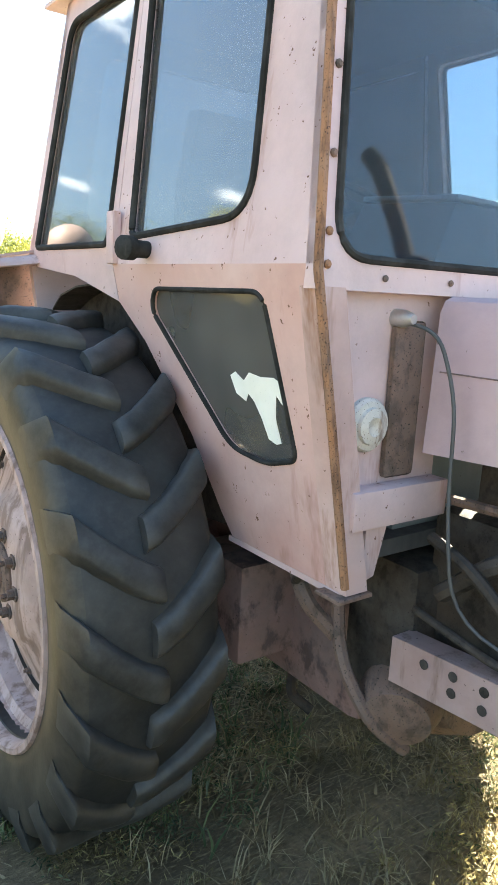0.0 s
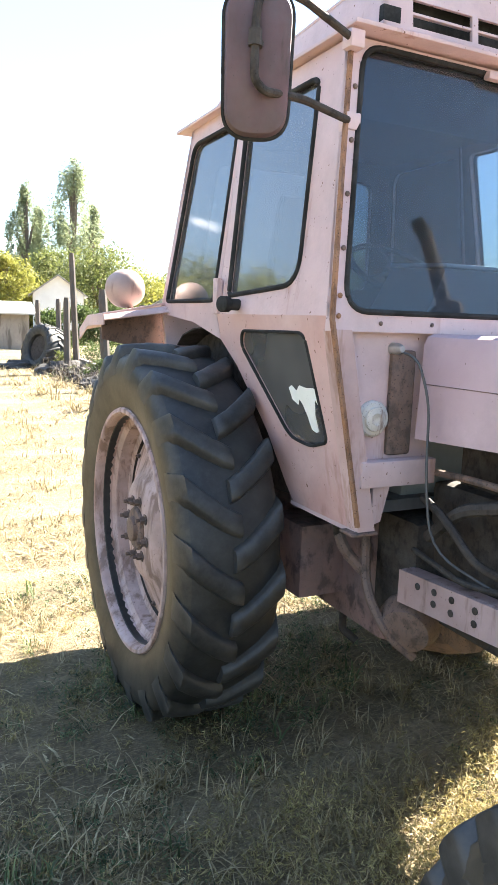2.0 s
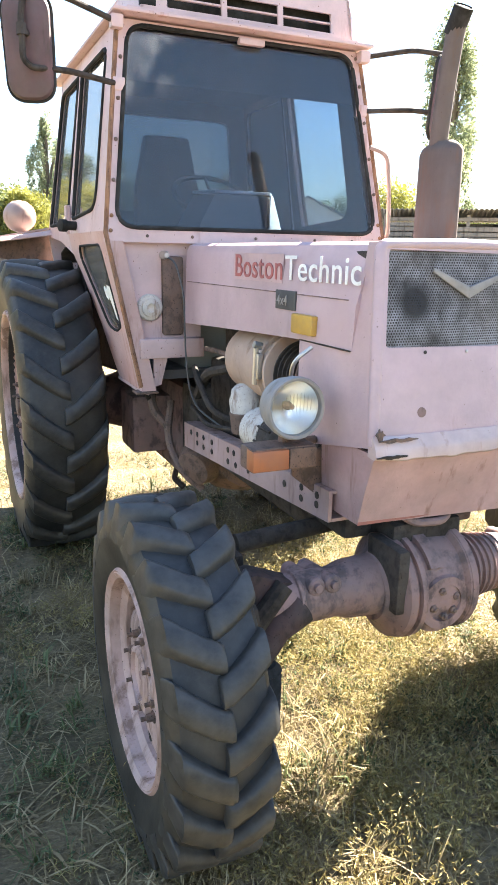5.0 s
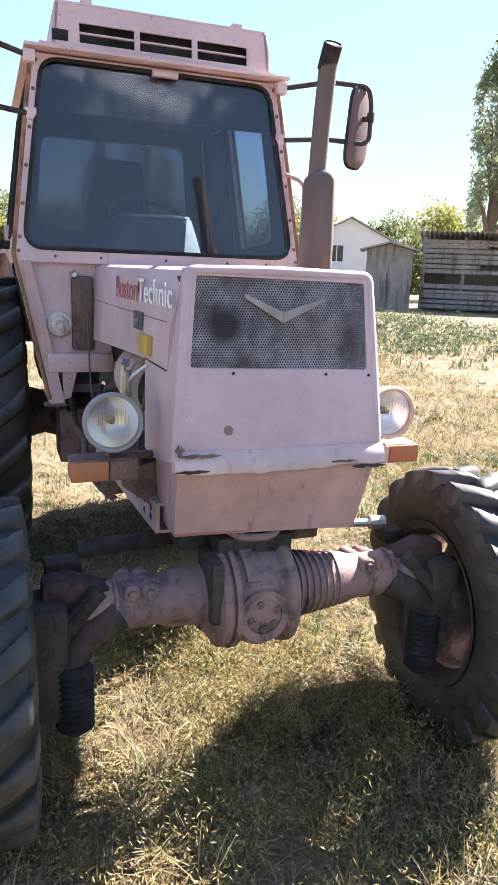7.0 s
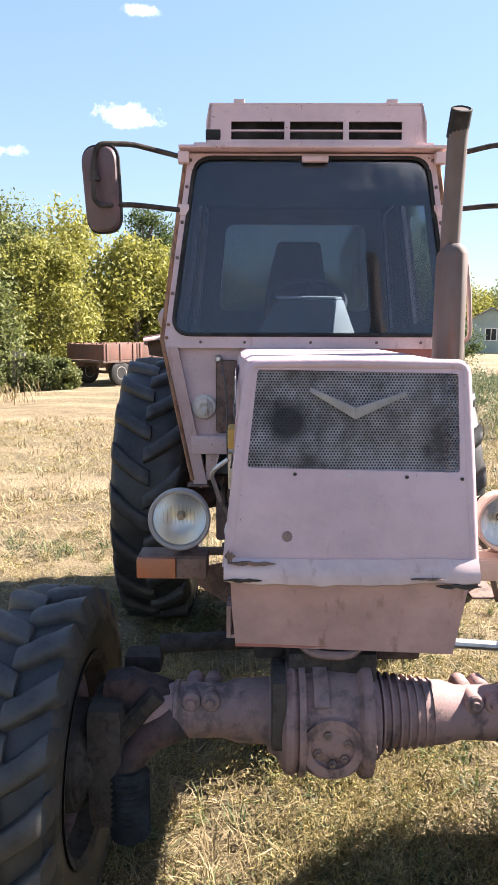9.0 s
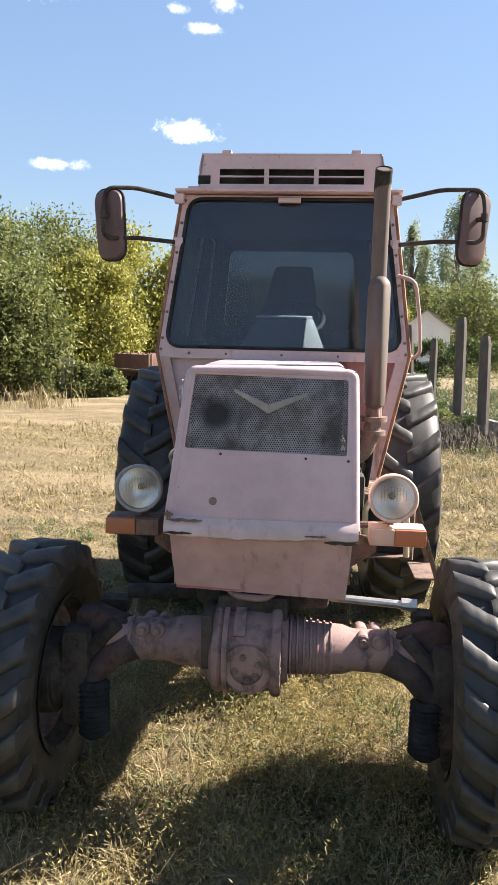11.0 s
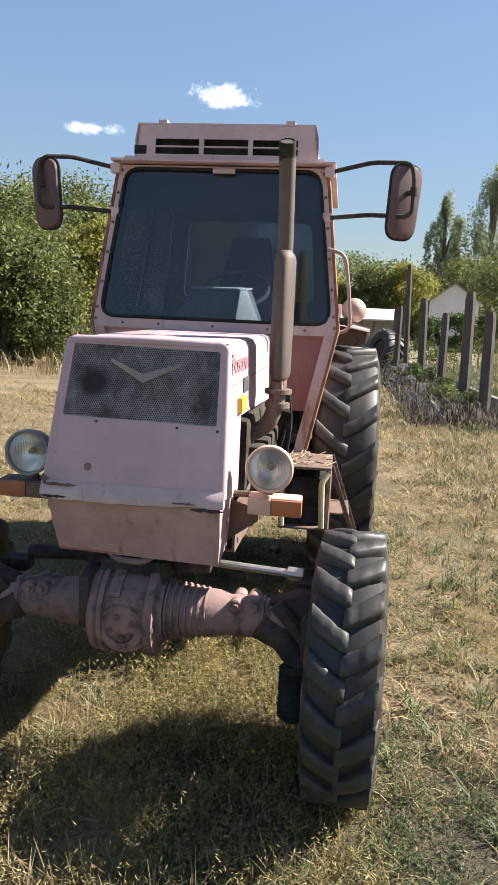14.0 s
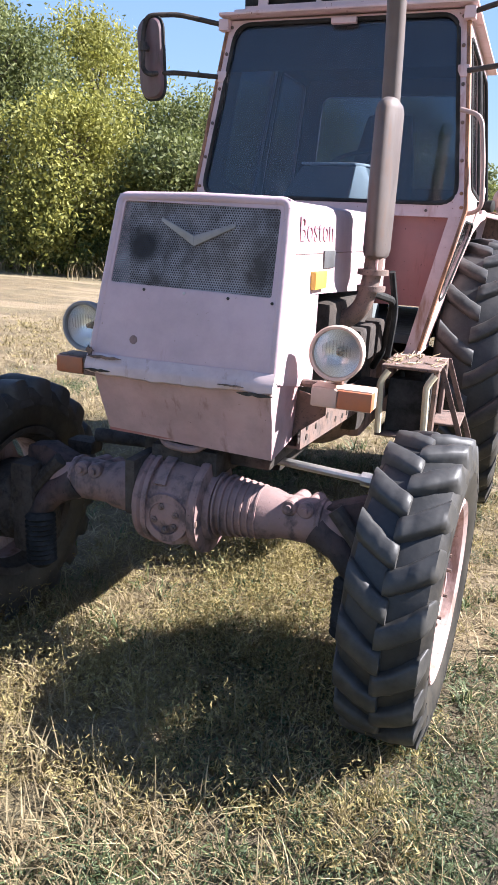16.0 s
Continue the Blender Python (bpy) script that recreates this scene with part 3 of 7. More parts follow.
for s in (-1, 1):
    for z in (1.70, 1.76, 1.90, 2.06, 2.22, 2.38, 2.50):
        x = s * (side_x(z) - 0.020)
        part("bolt", lathe(bmesh.new(), [(0, 0.0085), (0.003, 0.0085), (0.007, 0.005)], (x, front_y(z) - 0.001, z), (0, -1, 0), 8), RUST if z < 1.8 else IRON, cab_front)
for x in (-0.50, -0.30, 0.0, 0.30, 0.50):
    part("bolt", lathe(bmesh.new(), [(0, 0.007), (0.003, 0.007), (0.006, 0.004)], (x, front_y(1.68) - 0.001, 1.682), (0, -1, 0), 8), IRON, cab_front)

# lower front panels either side of the bonnet, posts and beam
for s in (-1, 1):
    mat = PINK if s < 0 else RED
    bm = bmesh.new()
    prism(bm, mirrored([(0.635, 1.40, 1.655), (0.25, 1.40, 1.655), (0.25, 1.40, 1.245), (0.545, 1.40, 1.245)], s), (0, 0.02, 0))
    panel = part("cowl_panel", bm, mat, tractor, "faded pink cowl panel" if s < 0 else "dull red cowl panel")
    bm = bmesh.new()
    loft(bm, [mirrored([(side_x(z) - 0.062, 1.362, z), (side_x(z) + 0.002, 1.362, z), (side_x(z) + 0.002, 1.425, z), (side_x(z) - 0.062, 1.425, z)], s) for z in (SILL, 1.36, 1.66)])
    part("post", bm, PINK_RUSTY, tractor, "pink cab post with rust along its seam")
    bm = bmesh.new()
    tube(bm, mirrored([(side_x(1.04) + 0.003, 1.362, 1.04), (side_x(1.4) + 0.003, 1.362, 1.4), (side_x(1.69) + 0.003, 1.364, 1.69), (side_x(2.1) + 0.003, front_y(2.1), 2.1), (side_x(2.5) + 0.003, front_y(2.5), 2.5)], s), 0.010, 6)
    part("seam", bm, RUST, tractor, "rusty welded seam")
    if s < 0:
        bm = bmesh.new()
        box(bm, (-0.545, 1.35, 1.165), (-0.25, 1.41, 1.25), 0.006)
        part("beam", bm, PINK, tractor)
        bm = bmesh.new()
        prism(bm, [(-0.48, 1.374, 1.165), (-0.415, 1.374, 1.165), (-0.445, 1.374, 1.045), (-0.48, 1.374, 1.035)], (0, 0.012, 0))
        part("gusset", bm, PINK, tractor)
        bm = bmesh.new()
        lathe(bm, [(0, 0.058), (0.012, 0.058), (0.02, 0.052), (0.022, 0.04), (0.03, 0.038), (0.034, 0.02), (0.028, 0.012), (0.026, 0.001)], (-0.488, 1.40, 1.383), (0, -1, 0.0), 28)
        part("filler_cap", bm, WHITE, tractor, "white round filler cap")
        # brown strip added for the dark zone behind the cable
        bm = bmesh.new()
        box(bm, (-0.432, 1.382, 1.262), (-0.335, 1.402, 1.60), 0.014)
        part("cowl_strip", bm, IRON, tractor, "dark brown strip on the cowl behind the cable")
        bm = bmesh.new()
        tube(bm, bend([(-0.42, 1.395, 1.60), (-0.40, 1.30, 1.585), (-0.375, 1.26, 1.45), (-0.375, 1.25, 1.2), (-0.36, 1.22, 0.98), (-0.30, 1.0, 0.92)], 0.12), 0.0042, 6)
        part("cable", bm, DARK_PLASTIC, tractor, "thin hanging cable")
        bm = bmesh.new()
        lathe(bm, [(0, 0.02), (0.03, 0.018), (0.05, 0.01)], (-0.42, 1.40, 1.605), (0, -1, 0), 12)
        part("cable_gland", bm, BRIGHT, tractor)
    bm = bmesh.new()
    box(bm, *( ((-0.565, 1.352, 1.008), (-0.465, 1.43, 1.018)) if s < 0 else ((0.465, 1.352, 1.008), (0.565, 1.43, 1.018))), 0.002, 1)
    part("sill_plate", bm, IRON, tractor)

# side walls: door with its window, small lower window, rear quarter window
for s in (-1, 1):
    wall3 = lambda y, z, s=s: (s * side_x(z), y, z)
    inward = (-s * 0.03, 0, 0)
    dw = rounded([(1.60, 1.80), (2.13, 1.77), (2.19, 2.455), (1.66, 2.455)], [0.10, 0.03, 0.03, 0.05])
    rw = rounded([(2.27, 1.755), (2.83, 1.755), (2.74, 2.455), (2.27, 2.455)], [0.03, 0.02, 0.06, 0.03])
    lw = rounded([(1.485, 1.295), (1.60, 1.262), (1.74, 1.275), (2.035, 1.585), (2.005, 1.64), (1.545, 1.645)], [0.025, 0.04, 0.05, 0.03, 0.025, 0.04])
    bm = bmesh.new()
    plate(bm, [(1.38, BELT), (2.22, BELT), (2.24, HEAD), (1.505, HEAD)], dw, wall3, inward)
    door = part("door", bm, PINK, tractor, "faded pink cab door with tall window")
    bm = bmesh.new()
    plate(bm, [(1.385, SILL), (1.785, SILL), (1.825, 1.08), (1.92, 1.27), (2.10, 1.50), (2.22, 1.60), (2.22, BELT), (1.38, BELT)], lw, wall3, inward)
    part("lower_panel", bm, PINK_RED, door, "reddish faded lower door panel")
    bm = bmesh.new()
    plate(bm, [(2.222, 1.60), (2.50, 1.665), (2.91, 1.70), (2.80, HEAD), (2.242, HEAD)], rw, wall3, inward)
    quarter = part("quarter_panel", bm, PINK, tractor)
    for outline, owner, name in ((dw, door, "window_glass"), (lw, door, "window_glass"), (rw, quarter, "window_glass")):
        bm = bmesh.new()
        pane(bm, outline, lambda y, z, s=s: (s * (side_x(z) - 0.012), y, z), (-s * 0.005, 0, 0))
        part(name, bm, (LOW_GLASS if s < 0 else CLEAR) if outline is lw else GLASS if s < 0 else BLIND_GLASS if outline is rw else CLEAR, owner, "dusty side window glass", 0)
        part("seal", seal(bmesh.new(), outline, wall3, 0.006 if outline is lw else 0.0095), BLACK, owner, "black rubber window seal")
    if s < 0:
        # ragged pale patch on the lower window
        pale_patch = [(1.716, 1.452), (1.694, 1.463), (1.664, 1.446), (1.640, 1.467), (1.598, 1.462), (1.552, 1.466), (1.530, 1.458), (1.506, 1.462), (1.510, 1.418), (1.530, 1.410), (1.548, 1.428), (1.558, 1.374), (1.547, 1.320), (1.566, 1.314), (1.592, 1.322), (1.610, 1.366), (1.632, 1.402), (1.652, 1.418), (1.664, 1.398), (1.700, 1.412)]
        part("pale_patch", prism(bmesh.new(), [(-side_x(z) + 0.0105, y, z) for y, z in pale_patch], (-0.0012, 0, 0)), PALE_PATCH, door, "ragged pale patch on the glass")
    bm = bmesh.new()
    lathe(bm, [(0, 0.022), (0.05, 0.022), (0.055, 0.03), (0.085, 0.03), (0.09, 0.02)], (s * 0.672, 2.03, 1.735), (s, -0.35, 0.0), 14)
    part("door_knob", bm, BLACK, door, "black round door knob")
    bm = bmesh.new()
    box(bm, (min(s * 0.665, s * 0.69), 2.19, 1.70), (max(s * 0.665, s * 0.69), 2.235, 1.84), 0.006)
    part("hinge", bm, PINK, door)
    # fold under the lower panel
    bm = bmesh.new()
    prism(bm, mirrored([(0.538, 1.38, 1.022), (0.538, 1.80, 1.022), (0.50, 1.80, 1.012), (0.50, 1.38, 1.012)], s), (0, 0, -0.014))
    part("sill", bm, PINK, tractor)

# rear wall of the cab with its window
rear3 = lambda x, z: (x, 2.90 - max(z - BELT, 0) * 0.12, z)
bw = rounded([(-0.49, 1.86), (0.49, 1.86), (0.44, 2.40), (-0.44, 2.40)], 0.06)
bm = bmesh.new()
plate(bm, [(-0.675, BELT), (0.675, BELT), (0.567, HEAD), (-0.567, HEAD)], bw, rear3, (0, -0.03, 0))
prism(bm, [(-0.675, 2.90, BELT), (0.675, 2.90, BELT), (0.60, 2.90, 1.15), (-0.60, 2.90, 1.15)], (0, -0.03, 0))
cab_rear = part("cab_rear", bm, PINK, tractor)
bm = bmesh.new()
pane(bm, bw, lambda x, z: (x, rear3(x, z)[1] - 0.015, z), (0, 0.005, 0))
part("window_glass", bm, REAR_GLASS, cab_rear, "dusty rear window glass", 0)
# floor and lining of the cab; dark plates added to stand for interior shade
part("lining", plate(bmesh.new(), [(-0.63, BELT + 0.01), (0.63, BELT + 0.01), (0.53, HEAD - 0.01), (-0.53, HEAD - 0.01)], bw, lambda x, z: (x, rear3(x, z)[1] - 0.034, z), (0, -0.006, 0)), SHADE_LINING, cab_rear, "dark cab lining that stands for shade")
for s in (-1, 1):
    for ring, hole in (([(1.43, BELT + 0.01), (2.21, BELT + 0.01), (2.23, HEAD - 0.01), (1.55, HEAD - 0.01)], dw), ([(2.245, BELT + 0.01), (2.86, BELT + 0.01), (2.77, HEAD - 0.01), (2.245, HEAD - 0.01)], rw)):
        part("lining", plate(bmesh.new(), ring, hole, lambda y, z, s=s: (s * (side_x(z) - 0.034), y, z), (-s * 0.006, 0, 0)), SHADE_LINING, cab_rear, "dark cab lining that stands for shade")
part("headliner", box(bmesh.new(), (-0.54, 1.53, 2.495), (0.54, 2.78, 2.510), 0.003, 1), SHADE_LINING, cab_rear, "dark cab headliner that stands for shade")
bm = bmesh.new()
box(bm, (-0.48, 1.42, 1.06), (0.48, 2.88, 1.10), 0)
part("cab_floor", bm, DARK_PLASTIC, tractor)

# roof
bm = bmesh.new()
prism(bm, [(-0.60, 1.435, 2.540), (0.61, 1.435, 2.540), (0.62, 2.90, 2.528), (-0.61, 2.90, 2.528)], (0, 0, 0.014), 0.005)
roof = part("roof", bm, PINK, tractor, "pink roof with a raised ventilation box")
bm = bmesh.new()
prism(bm, [(-0.535, 1.475, 2.551), (0.55, 1.475, 2.551), (0.55, 2.86, 2.545), (-0.535, 2.86, 2.545)], (0, 0, 0.022), 0.004)
part("gutter", bm, PINK, roof)
# box with three slots in its front
yb = lambda z: 1.475 + (z - 2.57) * 0.12
XS, XR = 0.478, 0.515
slots = [(-0.365, -0.125), (-0.10, 0.14), (0.165, 0.405)]
bm = bmesh.new()
front = lambda x, z: (x, yb(z), z)
xs = [-XS] + [v for pair in slots for v in pair] + [XR]
for a, b in zip(xs[0::2], xs[1::2]):
    prism(bm, [front(a, 2.585), front(b, 2.585), front(b, 2.665), front(a, 2.665)], (0, 0.012, 0))
prism(bm, [front(-XS, 2.665), front(XR, 2.665), front(XR - 0.018, 2.735), front(-XS + 0.012, 2.735)], (0, 0.012, 0))
prism(bm, [front(-XS, 2.572), front(XR, 2.572), front(XR, 2.585), front(-XS, 2.585)], (0, 0.012, 0))
for s in (-1, 1):
    wide = XS if s < 0 else XR
    prism(bm, [(s * wide, yb(2.572), 2.572), (s * (wide - 0.015), yb(2.735), 2.735), (s * (wide - 0.03), 2.72, 2.69), (s * (wide + 0.02), 2.80, 2.572)], (-s * 0.012, 0, 0))
prism(bm, [(-XS + 0.012, yb(2.735), 2.735), (XR - 0.018, yb(2.735), 2.735), (XR - 0.03, 2.72, 2.69), (-XS + 0.03, 2.72, 2.69)], (0, 0, 0.012), 0.004)
roof_box = part("ventilation_box", bm, PINK, roof)
for a, b in slots:
    bm = bmesh.new()
    box(bm, (a, yb(2.62) + 0.004, 2.622), (b, yb(2.62) + 0.02, 2.630), 0.001, 1)
    part("slat", bm, PINK, roof_box)
# solid black boxes stand for the shade behind the slots and in the corner
bm = bmesh.new()
box(bm, (-XS + 0.02, 1.53, 2.575), (XS - 0.02, 1.56, 2.72), 0)
part("filter", bm, BLACK, roof_box, "black box as the shade behind the slots")
part("notch", box(bmesh.new(), (-XS - 0.002, yb(2.60) - 0.003, 2.582), (-XS + 0.065, yb(2.60) + 0.02, 2.628), 0.002, 1), BLACK, roof_box, "black block as the shade of a cut-out corner")
for x in (-0.33, 0.36):
    bm = bmesh.new()
    box(bm, (x - 0.025, 1.50, 2.74), (x + 0.025, 1.56, 2.765), 0.005)
    part("lug", bm, PINK, roof_box)

# fenders over the rear tyres
for s in (-1, 1):
    ox = 0.985 if s < 0 else 0.90
    bm = bmesh.new()
    prism(bm, mirrored([(0.66, 2.86, 1.742), (ox, 2.80, 1.682), (ox + 0.012, 3.05, 1.670), (ox, 3.28, 1.60), (0.66, 3.28, 1.66), (0.66, 3.05, 1.735)], s), (0, 0, 0.009))
    fender = part("fender", bm, PINK, tractor, "bent pink sheet-metal fender")
    bm = bmesh.new()
    rings = []
    for k in range(7):
        f = k / 6
        dip, back = 0.030 * f ** 1.6, 0.020 * math.sin(f * math.pi / 2)
        rings.append(mirrored([(0.62, 2.868 - back - 0.05 * f, 1.742 - dip), (ox, 2.802 - back, 1.684 - dip * 0.8), (ox, 2.808 - back, 1.680 - dip * 0.8), (0.62, 2.876 - back - 0.05 * f, 1.738 - dip)], s))
    loft(bm, rings)
    bm2 = bmesh.new()
    prism(bm2, mirrored([(0.62, 2.93, 1.730), (ox - 0.01, 2.875, 1.676), (ox - 0.02, 2.90, 1.57), (0.62, 2.98, 1.50)], s), (0, 0.008, 0))
    part("front_apron", bm2, IRON, fender, "dark rusty inner apron of the fender")
    part("front_curl", bm, PINK_RUSTY, fender, "rusty curled front edge of the fender")
    bm = bmesh.new()
    lip = [(ox, 2.80, 1.684), (ox + 0.012, 3.05, 1.672), (ox, 3.28, 1.60)]
    for p, q in zip(lip, lip[1:]):
        prism(bm, mirrored([p, q, (q[0], q[1], q[2] - 0.045), (p[0], p[1], p[2] - 0.045)], s), (-s * 0.006, 0.0, 0))
    part("lip", bm, PINK, fender)
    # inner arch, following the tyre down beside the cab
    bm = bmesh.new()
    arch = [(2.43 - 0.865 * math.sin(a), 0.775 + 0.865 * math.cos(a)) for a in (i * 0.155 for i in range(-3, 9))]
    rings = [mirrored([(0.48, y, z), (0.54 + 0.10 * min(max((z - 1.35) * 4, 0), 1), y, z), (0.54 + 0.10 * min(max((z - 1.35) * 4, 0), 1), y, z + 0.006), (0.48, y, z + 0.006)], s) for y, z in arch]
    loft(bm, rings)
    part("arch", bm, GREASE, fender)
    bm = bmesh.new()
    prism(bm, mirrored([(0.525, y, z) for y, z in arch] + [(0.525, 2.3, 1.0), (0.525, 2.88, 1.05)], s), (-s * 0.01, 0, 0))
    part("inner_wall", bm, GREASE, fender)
    # round rear lamp
    bm = bmesh.new()
    lathe(bm, [(-0.092, 0.0), (-0.089, 0.03), (-0.07, 0.065), (-0.03, 0.088), (0.02, 0.093), (0.05, 0.088), (0.06, 0.075), (0.055, 0.0)], (s * (0.82 if s < 0 else 0.78), 3.0, 1.812), (s * 0.2, 1, -0.05), 28)
    lamp = part("rear_lamp", bm, BRONZE, tractor, "round dusty pink work lamp")
    bm = bmesh.new()
    tube(bm, [(s * 0.80, 3.0, 1.69), (s * 0.80, 3.0, 1.76)], 0.014, 8)
    part("stalk", bm, IRON, lamp)
# ---- bonnet ----
HT, HB = 1.655, 1.362
def hood_x(y):
    return 0.298 + 0.03 * min(max(y, 0) / 1.3, 1)


bm = bmesh.new()
rings = []
for y, low in ((0.02, HB), (0.30, HB), (0.62, HB - 0.012), (1.0, HB - 0.028), (1.36, HB - 0.045)):
    x = hood_x(y)
    w = 0.035 * max(0.0, 1 - y / 0.5)          # the right shoulder draws in towards the nose
    ring = [(-x - 0.012, y, low), (-x - 0.006, y, low + 0.12), (-x + w, y, HT - 0.035), (-x + 0.012 + w, y, HT - 0.010), (-x + 0.035 + w, y, HT),
            (x - 0.035, y, HT), (x - 0.012, y, HT - 0.010), (x, y, HT - 0.035), (x + 0.006, y, low + 0.12), (x + 0.012, y, low),
            (x + 0.006, y, low), (x - 0.006, y, HT - 0.04), (x - 0.04, y, HT - 0.008), (-x + 0.04 + w, y, HT - 0.008), (-x + 0.006 + w, y, HT - 0.04), (-x - 0.006, y, low)]
    rings.append(ring)
loft(bm, rings)
hood = part("hood", bm, PINK_HOOD, tractor, "sun-bleached pink engine hood")
for s in (-1, 1):
    bm = bmesh.new()
    tube(bm, [(s * (hood_x(y) + 0.006), y, 1.497) for y in (0.06, 0.5, 0.9, 1.34)], 0.0016, 6)
    part("crease", bm, PINK_AXLE, hood)
    if s < 0:
        part("seam", tube(bmesh.new(), [(-0.3155, y, HB - 0.001) for y in (0.02, 0.12, 0.22, 0.318)], 0.0026, 6), GREASE, hood, "dark gap under the hood edge")

# nose: slanted front with an opening for the grille, sides, lip
nose_y = lambda z: -0.03 - (1.64 - z) * 0.205 if z > 1.10 else -0.141 + (1.10 - z) * 0.37
nx = lambda z: 0.306 + (1.655 - z) * 0.028
nl = lambda z: -0.266 - (1.655 - z) * 0.105
nose3 = lambda x, z: (x, nose_y(z), z)
gr = rounded([(-0.270, 1.382), (0.283, 1.372), (0.281, 1.625), (-0.243, 1.634)], 0.010, 3)
bm = bmesh.new()
plate(bm, [(nl(1.12), 1.12), (nx(1.12), 1.12), (nx(1.655), 1.655), (nl(1.655), 1.655)], gr, nose3, (0, 0.014, 0))
for s in (-1, 1):
    fx = nx if s > 0 else nl
    t0, t1 = fx(1.655), fx(1.12)
    prism(bm, [(t0, nose_y(1.655) + 0.014, 1.652), (s * 0.300 if s > 0 else -0.268, 0.03, 1.652), (s * 0.312, 0.03, HB), (s * 0.314, 0.32, HB), (s * 0.314, 0.32, 1.06), (s * 0.314, 0.22, 1.05), (t1, nose_y(1.12) + 0.014, 1.12)], (-s * 0.012, 0, 0))
prism(bm, [(-0.262, -0.019, 1.641), (0.298, -0.019, 1.641), (0.298, 0.03, 1.641), (-0.262, 0.03, 1.641)], (0, 0, 0.012))
nose = part("nose", bm, PINK_HOOD, hood, "pink sheet-metal nose")
bm = bmesh.new()
tube(bm, bend([(nl(1.13) + 0.004, nose_y(1.13) + 0.012, 1.125), (nl(1.36) + 0.004, nose_y(1.36) + 0.012, 1.36), (nl(1.645) + 0.006, nose_y(1.645) + 0.012, 1.645), (0.0, nose_y(1.65) + 0.008, 1.650), (nx(1.645) - 0.006, nose_y(1.645) + 0.012, 1.645), (nx(1.36) - 0.004, nose_y(1.36) + 0.012, 1.36), (nx(1.13) - 0.004, nose_y(1.13) + 0.012, 1.125)], 0.022, 5), 0.0165, 12)
part("rolled_edge", bm, PINK_HOOD, nose, "broad rolled edge of the nose")
# folded, dented ledge under the nose
bm = bmesh.new()
rings = []
for i in range(33):
    x = -0.328 + 0.656 * i / 32
    dent = 0.008 * noise.noise((x * 9, 2.1, 0.3)) + 0.004 * noise.noise((x * 25, 1.0, 0.3))
    sag = 0.012 * (1 - (x / 0.33) ** 2) - 0.008 * x
    zt, zb, yf = 1.122 - sag * 0.3 + dent * 0.5, 1.096 - sag + dent, -0.152 + dent
    rings.append([(x, -0.1335, zt + 0.034), (x, yf + 0.010, zt + 0.020), (x, yf + 0.003, zt + 0.008), (x, yf - 0.003, zt - 0.004), (x, yf - 0.003, zb + 0.006), (x, yf + 0.003, zb + 0.001), (x, yf + 0.012, zb), (x, -0.115, zb + 0.004), (x, -0.115, zt)])
loft(bm, rings)
part("lip", bm, CREAM_LIP, nose, "dented folded lip with chipped cream primer")
random.seed(3)


def torn(x0, x1, z0, z1, y, lift=0.0):
    """A ragged flap of bare metal."""
    n = 9
    mid, half = (z0 + z1) / 2, abs(z1 - z0) * 0.30
    up = [(x0 + (x1 - x0) * k / n, mid + 0.0008 + half * math.sin(math.pi * k / n) * random.uniform(0.2, 1)) for k in range(n + 1)]
    low = [(x0 + (x1 - x0) * k / n, mid - 0.0008 - half * math.sin(math.pi * k / n) * random.uniform(0.1, 1)) for k in range(n, -1, -1)]
    return prism(bmesh.new(), [(x, y + lift * (x - x0), z) for x, z in up + low], (0, 0.006, 0))


for x0, x1, z0, z1, y in ((-0.318, -0.195, 1.132, 1.158, -0.153), (-0.328, -0.23, 1.094, 1.112, -0.162), (0.215, 0.330, 1.078, 1.104, -0.162), (0.15, 0.235, 1.104, 1.114, -0.161), (-0.326, -0.298, 1.13, 1.195, -0.149)):
    part("torn_edge", torn(x0, x1, z0, z1, y), IRON if z0 > 1.1 else GREASE, nose, "torn rusty edge")
# apron below the lip
bm = bmesh.new()
ap = lambda z: nose_y(z) + 0.014
rings = []
for z, x in ((1.10, 0.312), (0.98, 0.308), (0.872, 0.300)):
    rings.append([(-x, ap(z), z), (x, ap(z), z - (0.02 if z < 0.9 else 0)), (x, 0.16, z), (x - 0.01, 0.16, z), (x - 0.01, ap(z) + 0.01, z), (-x + 0.01, ap(z) + 0.01, z), (-x + 0.01, 0.16, z), (-x, 0.16, z)])
loft(bm, rings)
apron = part("apron", bm, PINK_LOW, hood, "dented pink lower apron")
bm = bmesh.new()
prism(bm, [(-0.30, ap(0.88) - 0.003, 0.900), (-0.10, ap(0.88) - 0.003, 0.893), (0.06, ap(0.875) - 0.003, 0.874), (0.06, ap(0.865) - 0.003, 0.866), (-0.30, ap(0.87) - 0.003, 0.871)], (0, 0.004, 0))
part("bent_edge", bm, RED, apron, "reddened bent lower edge")
bm = bmesh.new()
tube(bm, bend([(-0.14, 0.03, 0.89), (-0.10, -0.03, 0.845), (0.03, -0.035, 0.838), (0.08, 0.03, 0.89)], 0.05), 0.013, 8)
part("tow_loop", bm, PINK_AXLE, apron)
for x, z, mat in ((-0.145, 1.366, GREASE), (-0.004, 1.364, BRIGHT), (0.145, 1.360, GREASE), (0.288, 1.356, GREASE)):
    part("screw", lathe(bmesh.new(), [(0, 0.0048), (0.003, 0.0048), (0.004, 0.002)], (x, nose_y(z), z), (0, -1, 0.2), 8), mat, nose)
bm = bmesh.new()
lathe(bm, [(0, 0.014), (0.0015, 0.014), (0.002, 0.010)], (-0.165, nose_y(1.208), 1.208), (0, -1, 0.2), 14)
part("plug", bm, PINK_AXLE, nose, "dull patch where a badge was")

